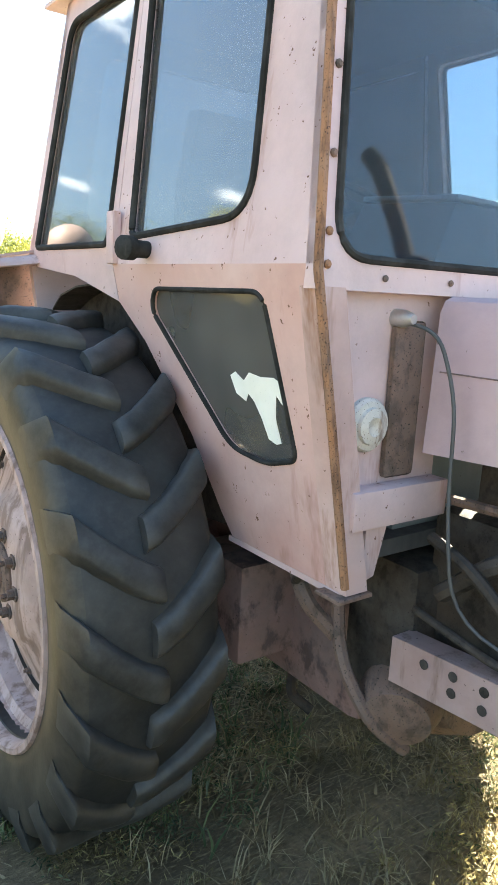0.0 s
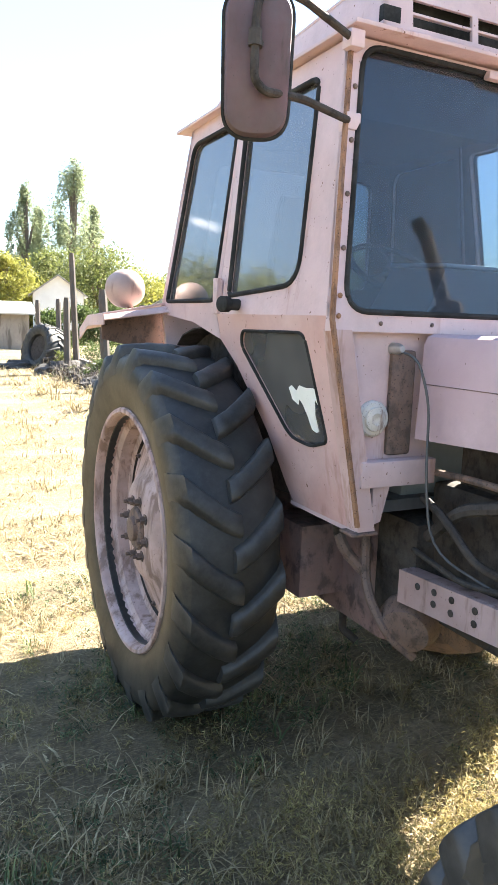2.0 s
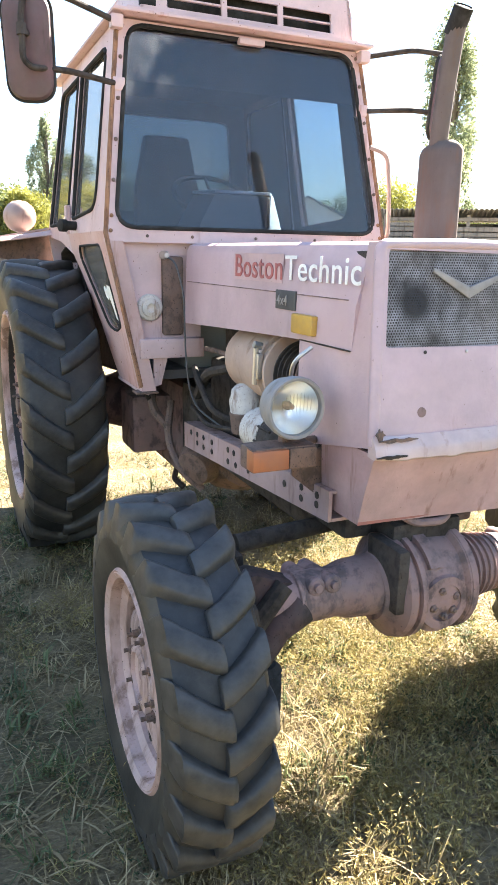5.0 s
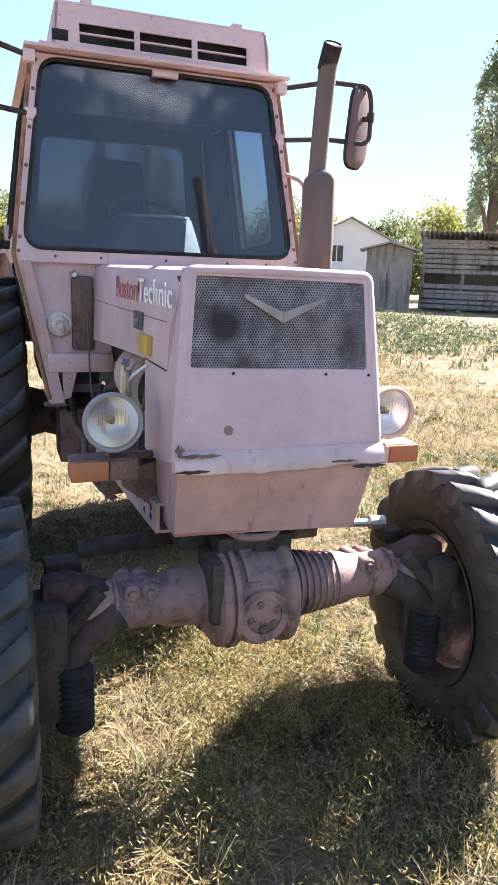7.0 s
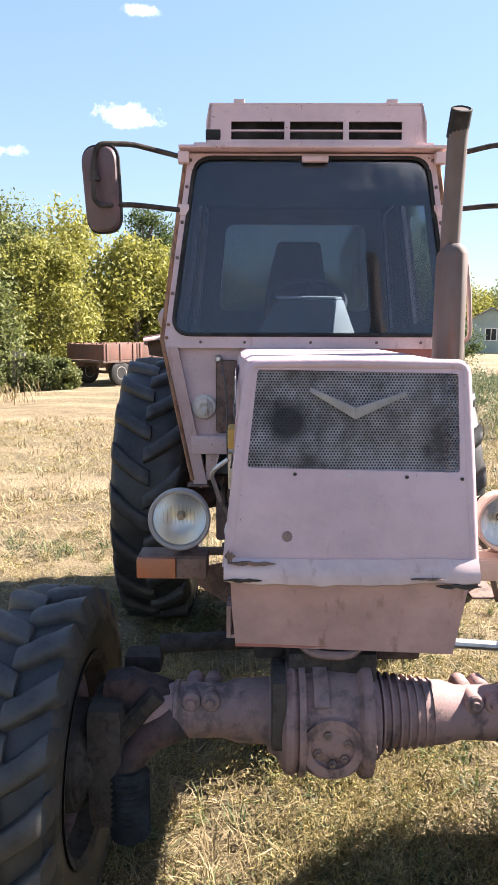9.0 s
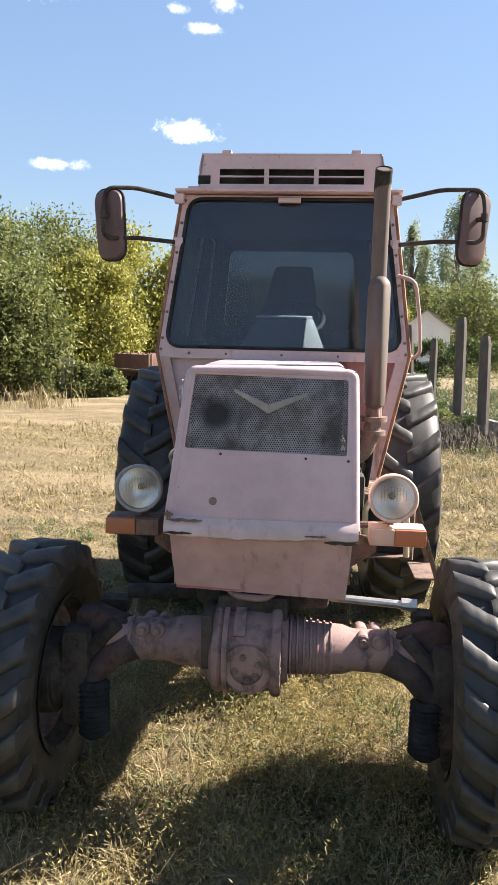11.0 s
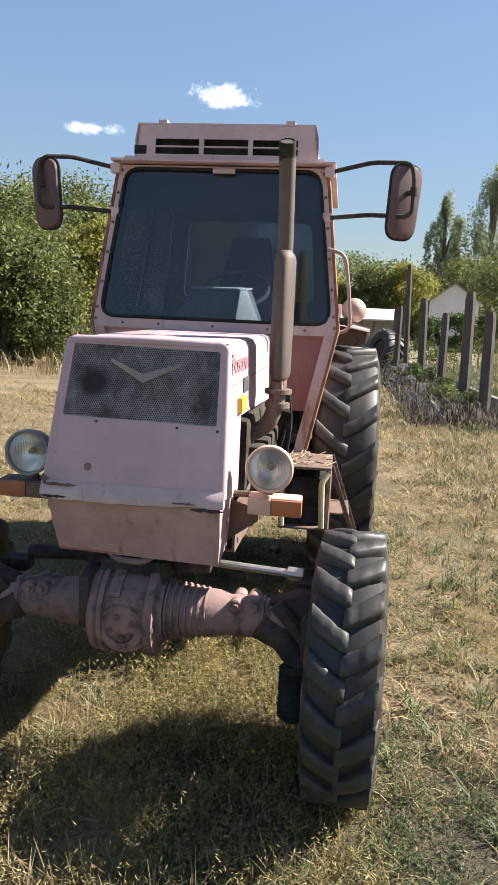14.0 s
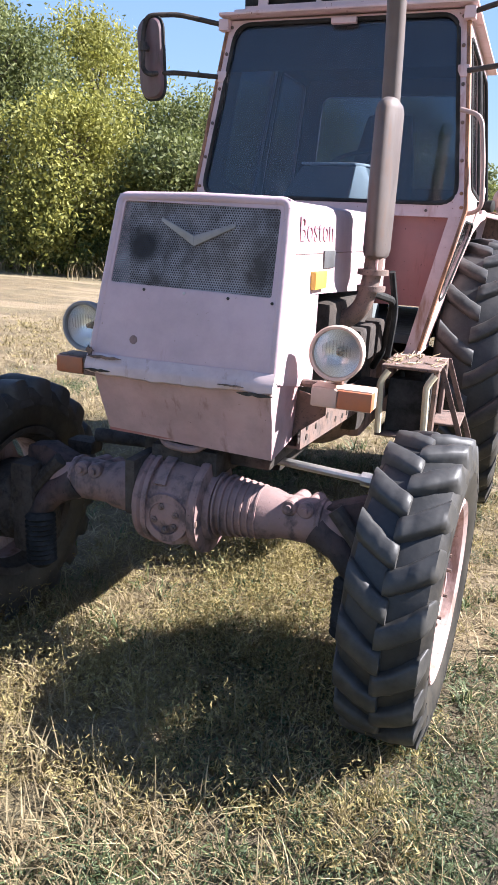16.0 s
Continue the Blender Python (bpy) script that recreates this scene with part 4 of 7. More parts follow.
# perforated grille and its chevron badge
def mesh_sheet():
    m, n, l, b = material("perforated grille sheet", 0.55, 0.35)
    g = n.new("ShaderNodeTexCoord")
    q = n.new("ShaderNodeMapping")
    q.inputs["Scale"].default_value = (1, 0, 1)
    l.new(g.outputs["Object"], q.inputs["Vector"])
    soot = noise_node(n, l, 7, 7, 0.7)
    patch = n.new("ShaderNodeVectorMath")
    patch.operation = "DISTANCE"
    patch.inputs[1].default_value = (-0.165, -0.06, 1.50)
    l.new(g.outputs["Object"], patch.inputs[0])
    c = mix(n, l, ramp(n, l, soot, [(0.38, (0.0,)), (0.60, (1.0,))]), (0.30, 0.285, 0.295), (0.075, 0.068, 0.067))
    spot = ramp(n, l, patch.outputs["Value"], [(0.035, (0.93,)), (0.075, (0.0,))])
    l.new(mix(n, l, spot, c, (0.018, 0.016, 0.015)), b.inputs["Base Color"])
    bump(n, l, b, noise_node(n, l, 130, 3), 0.35, 0.002)
    return m


SHEET = mesh_sheet()
pitch, verts, faces = 0.0082, [], []
row = 0
z = 1.374
hexes = [(math.cos(a), math.sin(a)) for a in (math.pi / 6 + k * math.pi / 3 for k in range(6))]
while z < 1.636:
    x = -0.272 + (pitch / 2 if row % 2 else 0)
    while x < 0.284:
        start = len(verts)
        for f in (1.0, 0.58):
            for cx, cz in hexes:
                px, pz = x + cx * f * pitch * 0.5774, z + cz * f * pitch * 0.5774
                verts.append((px, nose_y(pz) + 0.006 + 0.004 * math.sin(px * 11) * math.sin(pz * 19), pz))
        for k in range(6):
            j = (k + 1) % 6
            faces.append((start + k, start + j, start + 6 + j, start + 6 + k))
        x += pitch
    z += pitch * 0.866
    row += 1
data = bpy.data.meshes.new("grille")
data.from_pydata(verts, [], faces)
data.materials.append(SHEET)
grille = put("grille", data, hood, "sooty perforated metal grille")
tagged(grille, kind="stuff")
bm = bmesh.new()
box(bm, (-0.27, 0.03, 1.12), (0.27, 0.10, 1.63), 0.01)
part("radiator", bm, GREASE, tractor)
bm = bmesh.new()
for p, q in (((-0.106, 1.582), (0.012, 1.522)), ((0.012, 1.522), (0.145, 1.574))):
    t = 0.016
    prism(bm, [(p[0], nose_y(p[1]) - 0.006, p[1] - t * (0.4 if p[1] > 1.55 else 1)), (q[0], nose_y(q[1]) - 0.006, q[1] - t * (0.4 if q[1] > 1.55 else 1)),
               (q[0], nose_y(q[1]) - 0.006, q[1] + t * (0.4 if q[1] > 1.55 else 1)), (p[0], nose_y(p[1]) - 0.006, p[1] + t * (0.4 if p[1] > 1.55 else 1))], (0, 0.008, 0), 0.002)
part("badge", bm, BADGE, grille, "dull metal chevron badge")

# decals on the hood sides: lettering, plate, side marker
def lettering(words, size, mat, x, y, z, s, name, wide=1.16):
    """Words in the built-in font, laid on a side of the hood."""
    cu = bpy.data.curves.new(name, "FONT")
    cu.body, cu.size, cu.extrude, cu.space_character, cu.offset = words, size, 0.0008, 1.05, 0.0006
    k = 0.0231
    m = Matrix(((k, 0, 1, x), (1, 0, -k, y), (0, 1, 0, z), (0, 0, 0, 1))) if s > 0 else Matrix(((k, 0, -1, x), (-1, 0, -k, y), (0, 1, 0, z), (0, 0, 0, 1)))
    tmp = bpy.data.objects.new(name, cu)
    scene.collection.objects.link(tmp)
    data = bpy.data.meshes.new_from_object(tmp)
    scene.collection.objects.unlink(tmp)
    bpy.data.objects.remove(tmp)
    data.materials.append(mat)
    return put(name, data, hood, m=m @ Matrix.Diagonal((wide, 1, 1, 1)))


def flank(y, z, s, k=0.0):
    """The side of the hood at a place along it and a height, and k proud of it."""
    return s * (hood_x(y) + 0.006 * (1.62 - z) / 0.14 + k)


DECAL = worn("pale decal film", (0.54, 0.385, 0.39), (0.48, 0.33, 0.335), (0.42, 0.31, 0.30), 0.66, 0.45, 8.0)
for s in (-1, 1):
    if s < 0:
        lettering("Boston", 0.112, LETTER_RED, flank(0.832, 1.54, s, 0.0024), 0.832, 1.537, s, "lettering", 1.14)
        lettering("Technic", 0.108, LETTER_WHITE, flank(0.437, 1.54, s, 0.0024), 0.437, 1.539, s, "lettering", 1.22)
        lettering("4x4", 0.046, BADGE, flank(0.472, 1.47, s, 0.0075), 0.472, 1.459, s, "lettering", 1.0)
        bm = bmesh.new()
        prism(bm, [(flank(y, z, s, 0.0004), y, z) for y, z in ((0.452, 1.526), (0.842, 1.526), (0.842, 1.618), (0.452, 1.618))], (s * 0.0010, 0, 0))
        part("decal", bm, DECAL, hood, "pale decal strip behind the lettering")
    else:
        lettering("Boston", 0.112, LETTER_MAUVE, flank(0.085, 1.54, s, 0.0018), 0.085, 1.537, s, "lettering", 1.14)
    bm = bmesh.new()
    prism(bm, [(flank(y, 1.475, s, -0.002), y, z) for y, z in ((0.352, 1.445), (0.485, 1.445), (0.485, 1.505), (0.352, 1.505))], (s * 0.008, 0, 0), 0.002)
    part("plate", bm, DARK_PLASTIC, hood, "dark model plate")
    bm = bmesh.new()
    prism(bm, [(flank(y, 1.41, s, -0.004), y, z) for y, z in ((0.215, 1.380), (0.345, 1.380), (0.345, 1.440), (0.215, 1.440))], (s * 0.024, 0, 0), 0.006)
    part("side_marker", bm, YELLOW, hood, "yellow side marker lamp")

# ---- headlamps with turn lamps under them ----
for s in (-1, 1):
    c = Vector((s * 0.462, 0.075, 1.205))
    bm = bmesh.new()
    lathe(bm, [(-0.10, 0.0), (-0.098, 0.03), (-0.08, 0.056), (-0.045, 0.078), (0.0, 0.087), (0.03, 0.089), (0.036, 0.085), (0.034, 0.077), (0.02, 0.075)], c, (0, -1, 0.03), 36)
    head = part("headlamp", bm, TAN if s > 0 else SHELL_GREY, tractor, "round headlamp with dusty lens")
    bm = bmesh.new()
    lathe(bm, [(-0.035, 0.0005), (-0.033, 0.026), (-0.012, 0.054), (0.018, 0.075)], c, (0, -1, 0.03), 32)
    part("reflector", bm, REFLECTOR, head, "silvered reflector")
    bm = bmesh.new()
    lathe(bm, [(0.022, 0.075), (0.030, 0.063), (0.036, 0.041), (0.039, 0.001)], c, (0, -1, 0.03), 32)
    lathe(bm, [(0.018, 0.075), (0.026, 0.063), (0.032, 0.041), (0.035, 0.001)], c, (0, -1, 0.03), 32)
    part("lens", bm, LENS, head, "ribbed glass lens")
    for k in range(-4, 5):
        h = math.sqrt(max(0.055 ** 2 - (k * 0.011) ** 2, 0)) * 0.8
        part("lens_rib", tube(bmesh.new(), [c + Vector((k * 0.011, -0.030, -h * 0.2)), c + Vector((k * 0.011, -0.034, h))], 0.0018, 5), LENS, head)
    part("bulb", lathe(bmesh.new(), [(-0.04, 0.013), (-0.02, 0.013), (-0.012, 0.009), (0.004, 0.008), (0.008, 0.001)], c, (0, -1, 0.03), 12), IRON, head, "dull bulb and its holder")
    bm = bmesh.new()
    tube(bm, [c + Vector((0, 0.04, -0.082)), c + Vector((0, 0.05, -0.14))], 0.016, 8)
    part("stalk", bm, IRON, head)
    bm = bmesh.new()
    box(bm, (min(s * 0.385, s * 0.585), 0.06, 1.025), (max(s * 0.385, s * 0.585), 0.15, 1.095), 0.008)
    turn = part("turn_lamp", bm, TAN if s > 0 else IRON, tractor, "rectangular turn lamp with amber lens")
    bm = bmesh.new()
    box(bm, (min(s * 0.475, s * 0.587), 0.05, 1.03), (max(s * 0.475, s * 0.587), 0.10, 1.09), 0.006)
    part("lens", bm, AMBER, turn, "amber lens")
    bm = bmesh.new()
    box(bm, (min(s * 0.387, s * 0.473), 0.052, 1.03), (max(s * 0.387, s * 0.473), 0.10, 1.09), 0.006)
    part("clear_lens", bm, TAN if s > 0 else IRON, turn, "cloudy clear lens")
    bm = bmesh.new()
    prism(bm, mirrored([(0.30, 0.17, 1.05), (0.42, 0.14, 1.03), (0.42, 0.14, 0.98), (0.32, 0.17, 0.90), (0.30, 0.17, 0.88)], s), (0, 0.008, 0))
    tube(bm, [(s * 0.32, 0.19, 1.07), (s * 0.46, 0.12, 1.09)], 0.013, 8)
    part("lamp_bracket", bm, IRON, tractor)

# ---- frame rails, engine ----
for s in (-1, 1):
    bm = bmesh.new()
    lo, hi = lambda y: 0.745 + (1.38 - y) * 0.075, lambda y: 0.86 + (1.38 - y) * 0.062
    yf = 0.07 if s < 0 else 0.17
    web = [(s * 0.33, 1.40, lo(1.4)), (s * 0.33, 1.40, hi(1.4)), (s * 0.33, yf, hi(yf)), (s * 0.33, yf, lo(yf))]
    prism(bm, web, (-s * 0.012, 0, 0))
    prism(bm, [(s * 0.3165, 1.40, hi(1.4)), (s * 0.3165, yf, hi(yf)), (s * 0.26, yf, hi(yf)), (s * 0.26, 1.40, hi(1.4))], (0, 0, -0.010))
    prism(bm, [(s * 0.3165, 1.40, lo(1.4)), (s * 0.3165, yf, lo(yf)), (s * 0.26, yf, lo(yf)), (s * 0.26, 1.40, lo(1.4))], (0, 0, 0.010))
    rail = part("frame_rail", bm, RAIL if s < 0 else IRON, tractor, "pink drilled frame rail" if s < 0 else "rusty drilled frame rail")
    for y, up in ((1.30, 0.72), (1.22, 0.40), (1.22, 0.75), (1.14, 0.36), (1.14, 0.74), (1.04, 0.35), (1.04, 0.72), (0.86, 0.74), (0.80, 0.72), (0.86, 0.30), (0.78, 0.30), (0.66, 0.35), (0.52, 0.7), (0.36, 0.55), (0.24, 0.72), (0.24, 0.35), (0.14, 0.4), (0.14, 0.7)):
        zz = lo(y) + (hi(y) - lo(y)) * up
        part("hole", lathe(bmesh.new(), [(0, 0.012), (0.002, 0.012), (0.003, 0.007)], (s * 0.331, y, zz), (s, 0, 0), 10), GREASE, rail)
bm = bmesh.new()
box(bm, (-0.20, 0.38, 0.66), (0.20, 1.42, 1.16), 0.03)
engine = part("engine", bm, GREASE, tractor, "greasy air-cooled diesel engine")
part("cylinder_block", box(bmesh.new(), (-0.16, 0.45, 1.14), (0.16, 1.34, 1.34), 0.03), GREASE, engine)
part("bell_housing", box(bmesh.new(), (-0.28, 1.38, 0.58), (0.28, 1.62, 1.02), 0.05), GREASE, engine)
# blower duct along the right flank, cooling fins, filters
bm = bmesh.new()
lathe(bm, [(-0.25, 0.11), (-0.20, 0.13), (0.05, 0.135), (0.10, 0.128), (0.11, 0.140), (0.125, 0.140), (0.13, 0.128), (0.16, 0.128), (0.165, 0.138), (0.18, 0.138), (0.185, 0.12)], (-0.185, 0.74, 1.215), (0, -1, 0), 36)
duct = part("air_duct", bm, TAN, engine, "dusty tan sheet-metal air duct")
blower = part("blower", lathe(bmesh.new(), [(0, 0.09), (0.16, 0.075)], (-0.175, 0.55, 1.21), (0, -1, 0), 20), GREASE, engine)
for k in range(6):
    part("fin", lathe(bmesh.new(), [(0, 0.119 - 0.004 * k), (0.006, 0.119 - 0.004 * k)], (-0.175, 0.545 - 0.024 * k, 1.21), (0, -1, 0), 30), GREASE, engine)
bm = bmesh.new()
box(bm, (-0.335, 0.585, 1.19), (-0.315, 0.625, 1.28), 0.004)
tube(bm, [(-0.335, 0.60, 1.30), (-0.335, 0.61, 1.17)], 0.010, 8)
lathe(bm, [(0, 0.014), (0.03, 0.012)], (-0.315, 0.60, 1.305), (-1, 0, 0.3), 10)
part("clip", bm, BRIGHT, duct)
bm = bmesh.new()
lathe(bm, [(0, 0.064), (0.11, 0.066), (0.125, 0.058), (0.15, 0.052), (0.165, 0.035), (0.17, 0.001)], (-0.27, 0.80, 0.97), (-0.12, 0, 1), 24)
part("fuel_filter", bm, WHITE, engine, "white chipped filter canister")
bm = bmesh.new()
lathe(bm, [(-0.002, 0.069), (0.075, 0.07), (0.08, 0.066)], (-0.268, 0.80, 0.955), (-0.12, 0, 1), 24)
part("filter_bowl", bm, IRON, engine)
bm = bmesh.new()
lathe(bm, [(0, 0.07), (0.012, 0.078), (0.11, 0.078), (0.12, 0.07), (0.125, 0.001)], (-0.275, 0.575, 0.985), (-0.10, 1, 0.06), 24)
part("oil_filter", bm, WHITE, engine, "white round filter")
bm = bmesh.new()
lathe(bm, [(0, 0.072), (0.02, 0.085), (0.10, 0.085), (0.12, 0.06), (0.14, 0.04)], (-0.275, 0.57, 0.982), (0.10, -1, -0.06), 24)
part("generator", bm, GREASE, engine)
for k in range(10):
    a = k * math.tau / 10
    part("rib", tube(bmesh.new(), [(-0.275 + 0.086 * math.cos(a), 0.55, 0.982 + 0.086 * math.sin(a)), (-0.268 + 0.086 * math.cos(a), 0.47, 0.977 + 0.086 * math.sin(a))], 0.005, 5), GREASE, engine)
# pipes and hoses in the engine bay, both flanks
for pts, r, mat in ((((-0.30, 1.30, 1.00), (-0.31, 1.15, 1.13), (-0.26, 1.02, 1.16), (-0.22, 0.95, 1.20)), 0.022, GREASE),
                    (((-0.30, 1.34, 1.12), (-0.34, 1.20, 1.10), (-0.33, 1.05, 0.98), (-0.24, 0.95, 0.94)), 0.014, GREASE),
                    (((-0.24, 1.36, 1.20), (-0.28, 1.15, 1.22), (-0.22, 1.0, 1.20)), 0.012, IRON),
                    (((-0.30, 0.45, 0.98), (-0.33, 0.36, 1.10), (-0.30, 0.34, 1.28)), 0.006, IRON),
                    (((-0.31, 1.36, 0.94), (-0.33, 1.1, 0.91), (-0.28, 0.9, 0.93)), 0.010, GREASE),
                    (((-0.36, 0.30, 1.20), (-0.385, 0.22, 1.31), (-0.33, 0.21, 1.35)), 0.007, BRIGHT),
                    (((0.42, 0.70, 1.35), (0.46, 1.0, 1.30), (0.40, 1.2, 1.05), (0.34, 1.3, 0.95)), 0.016, BLACK),
                    (((0.45, 0.95, 1.42), (0.47, 1.02, 1.25), (0.45, 1.05, 1.05)), 0.014, BLACK),
                    (((0.36, 0.80, 1.10), (0.38, 0.7, 1.05), (0.36, 0.5, 1.0)), 0.02, GREASE)):
    part("hose", tube(bmesh.new(), bend(pts, 0.06), r, 8), mat, engine)
bm = bmesh.new()
box(bm, (0.20, 0.45, 1.0), (0.33, 1.25, 1.32), 0.03)
for k in range(4):
    box(bm, (0.30, 0.50 + 0.19 * k, 1.05), (0.40, 0.62 + 0.19 * k, 1.20), 0.02)
part("manifold", bm, GREASE, engine)

# gearbox, rear axle, clutch housing
bm = bmesh.new()
box(bm, (-0.26, 1.55, 0.50), (0.26, 2.75, 0.98), 0.05)
box(bm, (-0.46, 1.84, 0.60), (-0.24, 2.10, 0.90), 0.02)
box(bm, (0.24, 1.84, 0.60), (0.46, 2.10, 0.90), 0.02)
gearbox = part("gearbox", bm, PINK_AXLE, tractor, "rusty pink gearbox housing")
bm = bmesh.new()
lathe(bm, [(-0.78, 0.07), (-0.66, 0.09), (-0.62, 0.15), (-0.58, 0.15), (-0.5, 0.13), (-0.3, 0.19), (0.3, 0.19), (0.5, 0.13), (0.58, 0.15), (0.62, 0.15), (0.66, 0.09), (0.78, 0.07)], (0, 2.43, 0.775), (1, 0, 0), 28)
part("rear_axle", bm, PINK_AXLE, tractor)
bm = bmesh.new()
lathe(bm, [(-0.10, 0.25), (0.0, 0.27), (0.10, 0.24), (0.18, 0.20)], (-0.0, 1.52, 0.72), (0, -1, 0), 28)
lathe(bm, [(0, 0.10), (0.06, 0.11), (0.12, 0.085), (0.13, 0.04)], (-0.20, 1.46, 0.66), (-0.7, -0.5, -0.25), 18)
tube(bm, bend([(-0.33, 1.60, 0.92), (-0.38, 1.52, 0.75), (-0.33, 1.44, 0.60), (-0.24, 1.40, 0.52)], 0.08), 0.018, 8)
tube(bm, bend([(-0.40, 1.70, 0.98), (-0.42, 1.62, 0.88), (-0.36, 1.56, 0.80)], 0.05), 0.022, 8)
part("clutch_housing", bm, IRON, gearbox)
bm = bmesh.new()
tube(bm, bend([(-0.50, 1.62, 1.02), (-0.46, 1.60, 0.97), (-0.42, 1.66, 0.92)], 0.02), 0.012, 8)
part("pedal_link", bm, GREASE, gearbox)
part("drawbar_hook", tube(bmesh.new(), bend([(-0.20, 1.9, 0.50), (-0.24, 1.85, 0.44), (-0.20, 1.80, 0.40)], 0.02), 0.016, 8), GREASE, gearbox)

# ---- front axle ----
bm = bmesh.new()
lathe(bm, [(-0.175, 0.10), (-0.15, 0.118), (-0.125, 0.16), (-0.105, 0.165), (-0.085, 0.15), (0.0, 0.158), (0.075, 0.152), (0.085, 0.168), (0.115, 0.168), (0.12, 0.125), (0.14, 0.118)], (-0.035, 0.02, 0.635), (1, 0, 0), 40)
axle = part("front_axle", bm, PINK_AXLE, tractor, "dusty pink front drive axle with round cover")
bm = bmesh.new()
lathe(bm, [(0.0, 0.125), (0.05, 0.110), (0.075, 0.105), (0.08, 0.088), (0.10, 0.084), (0.102, 0.058), (0.090, 0.056), (0.09, 0.03), (0.10, 0.026), (0.105, 0.0)], (-0.035, -0.035, 0.62), (0, -1, 0), 36)
part("cover", bm, PINK_AXLE, axle, "round differential cover")
for x, r in ((-0.115, 0.168), (0.065, 0.170)):
    part("flange", lathe(bmesh.new(), [(-0.010, 0.14), (-0.009, r), (0.009, r), (0.010, 0.14)], (x, 0.02, 0.635), (1, 0, 0), 40), PINK_AXLE, axle, "bolted housing flange")
bm = bmesh.new()
loft(bm, [[(-0.085, 0.02 - r * math.cos(a), 0.635 + r * math.sin(a)) for r in (0.150, 0.170)] + [(-0.045, 0.02 - r * math.cos(a), 0.635 + r * math.sin(a)) for r in (0.170, 0.150)] for a in (radians(d) for d in range(35, 111, 5))])
part("rib", bm, PINK_AXLE, axle, "cast rib over the housing")
for a in (0.4, 1.9, 3.4, 4.7, 5.6):
    bm = bmesh.new()
    lathe(bm, [(0, 0.013), (0.014, 0.012), (0.016, 0.007), (0.022, 0.006)], (-0.035 + 0.042 * math.cos(a), -0.125, 0.62 + 0.042 * math.sin(a)), (0, -1, 0), 6)
    part("bolt", bm, IRON, axle)
bm = bmesh.new()
box(bm, (0.045, -0.145, 0.61), (0.085, -0.12, 0.635), 0.006)
part("latch", bm, IRON, axle)
part("latch", box(bmesh.new(), (-0.165, -0.10, 0.60), (-0.135, -0.06, 0.66), 0.008), IRON, axle)
bm = bmesh.new()
box(bm, (-0.155, -0.02, 0.74), (0.10, 0.16, 0.84), 0.02)
box(bm, (-0.20, -0.12, 0.60), (-0.16, 0.05, 0.80), 0.012)
part("pivot", bm, GREASE, axle)
for s in (-1, 1):
    bm = bmesh.new()
    lathe(bm, [(0.10, 0.10), (0.30, 0.088), (0.34, 0.075), (0.46, 0.078), (0.465, 0.084), (0.475, 0.084), (0.478, 0.076), (0.56, 0.07)], (0, 0.02, 0.645), (s, 0, 0), 28)
    half = part("axle_tube", bm, PINK_AXLE, axle, "finned pink axle tube" if s > 0 else "smooth pink axle tube")
    for k in range(7 if s > 0 else 0):
        part("fin", lathe(bmesh.new(), [(0, 0.098 - 0.003 * k), (0.003, 0.113 - 0.003 * k), (0.009, 0.112 - 0.003 * k), (0.012, 0.096 - 0.003 * k)], (0.108 + 0.024 * k, 0.02, 0.645), (s, 0, 0), 26), PINK_AXLE, half)
    for x in (0.37, 0.425):
        bm = bmesh.new()
        lathe(bm, [(-0.12, 0.027), (0.060, 0.027), (0.065, 0.022), (0.065, 0.013), (0.078, 0.012)], (s * x, 0.015, 0.695), (0, -1, 0.12), 16)
        part("stud", bm, PINK_AXLE, half)
    # knuckle, spring boot and drop gearbox
    bm = bmesh.new()
    prism(bm, mirrored([(0.47, -0.02, 0.71), (0.60, -0.02, 0.76), (0.68, -0.02, 0.75), (0.70, -0.02, 0.50), (0.64, -0.02, 0.46), (0.56, -0.02, 0.52), (0.47, -0.02, 0.575)], s), (0, 0.09, 0), 0.02)
    tube(bm, [(s * 0.47, -0.005, 0.635), (s * 0.55, -0.03, 0.59), (s * 0.62, -0.05, 0.50)], [0.066, 0.05, 0.04], 14)
    knuckle = part("knuckle", bm, KNUCKLE, axle, "forked axle knuckle")
    bm = bmesh.new()
    box(bm, (min(s * 0.61, s * 0.72), -0.09, 0.33), (max(s * 0.61, s * 0.72), 0.10, 0.70), 0.04)
    tube(bm, [(s * 0.52, -0.03, 0.72), (s * 0.63, -0.045, 0.60), (s * 0.66, -0.04, 0.50)], [0.028, 0.03, 0.035], 10)
    part("hub_carrier", bm, GREASE, axle, "greasy black hub carrier")
    bm = bmesh.new()
    lathe(bm, [(0.0, 0.035)] + [(0.012 + 0.01 * k, 0.058 if k % 2 else 0.046) for k in range(20)] + [(0.22, 0.04)], (s * 0.60, -0.06, 0.29), (0, 0, 1), 20)
    part("spring_boot", bm, BLACK, axle, "ribbed black rubber boot")
    bm = bmesh.new()
    lathe(bm, [(0, 0.15), (0.05, 0.15), (0.07, 0.12), (0.12, 0.11)], (s * 0.79, 0.03, 0.505), (-s, 0, 0), 24)
    part("wheel_reducer", bm, GREASE, axle)
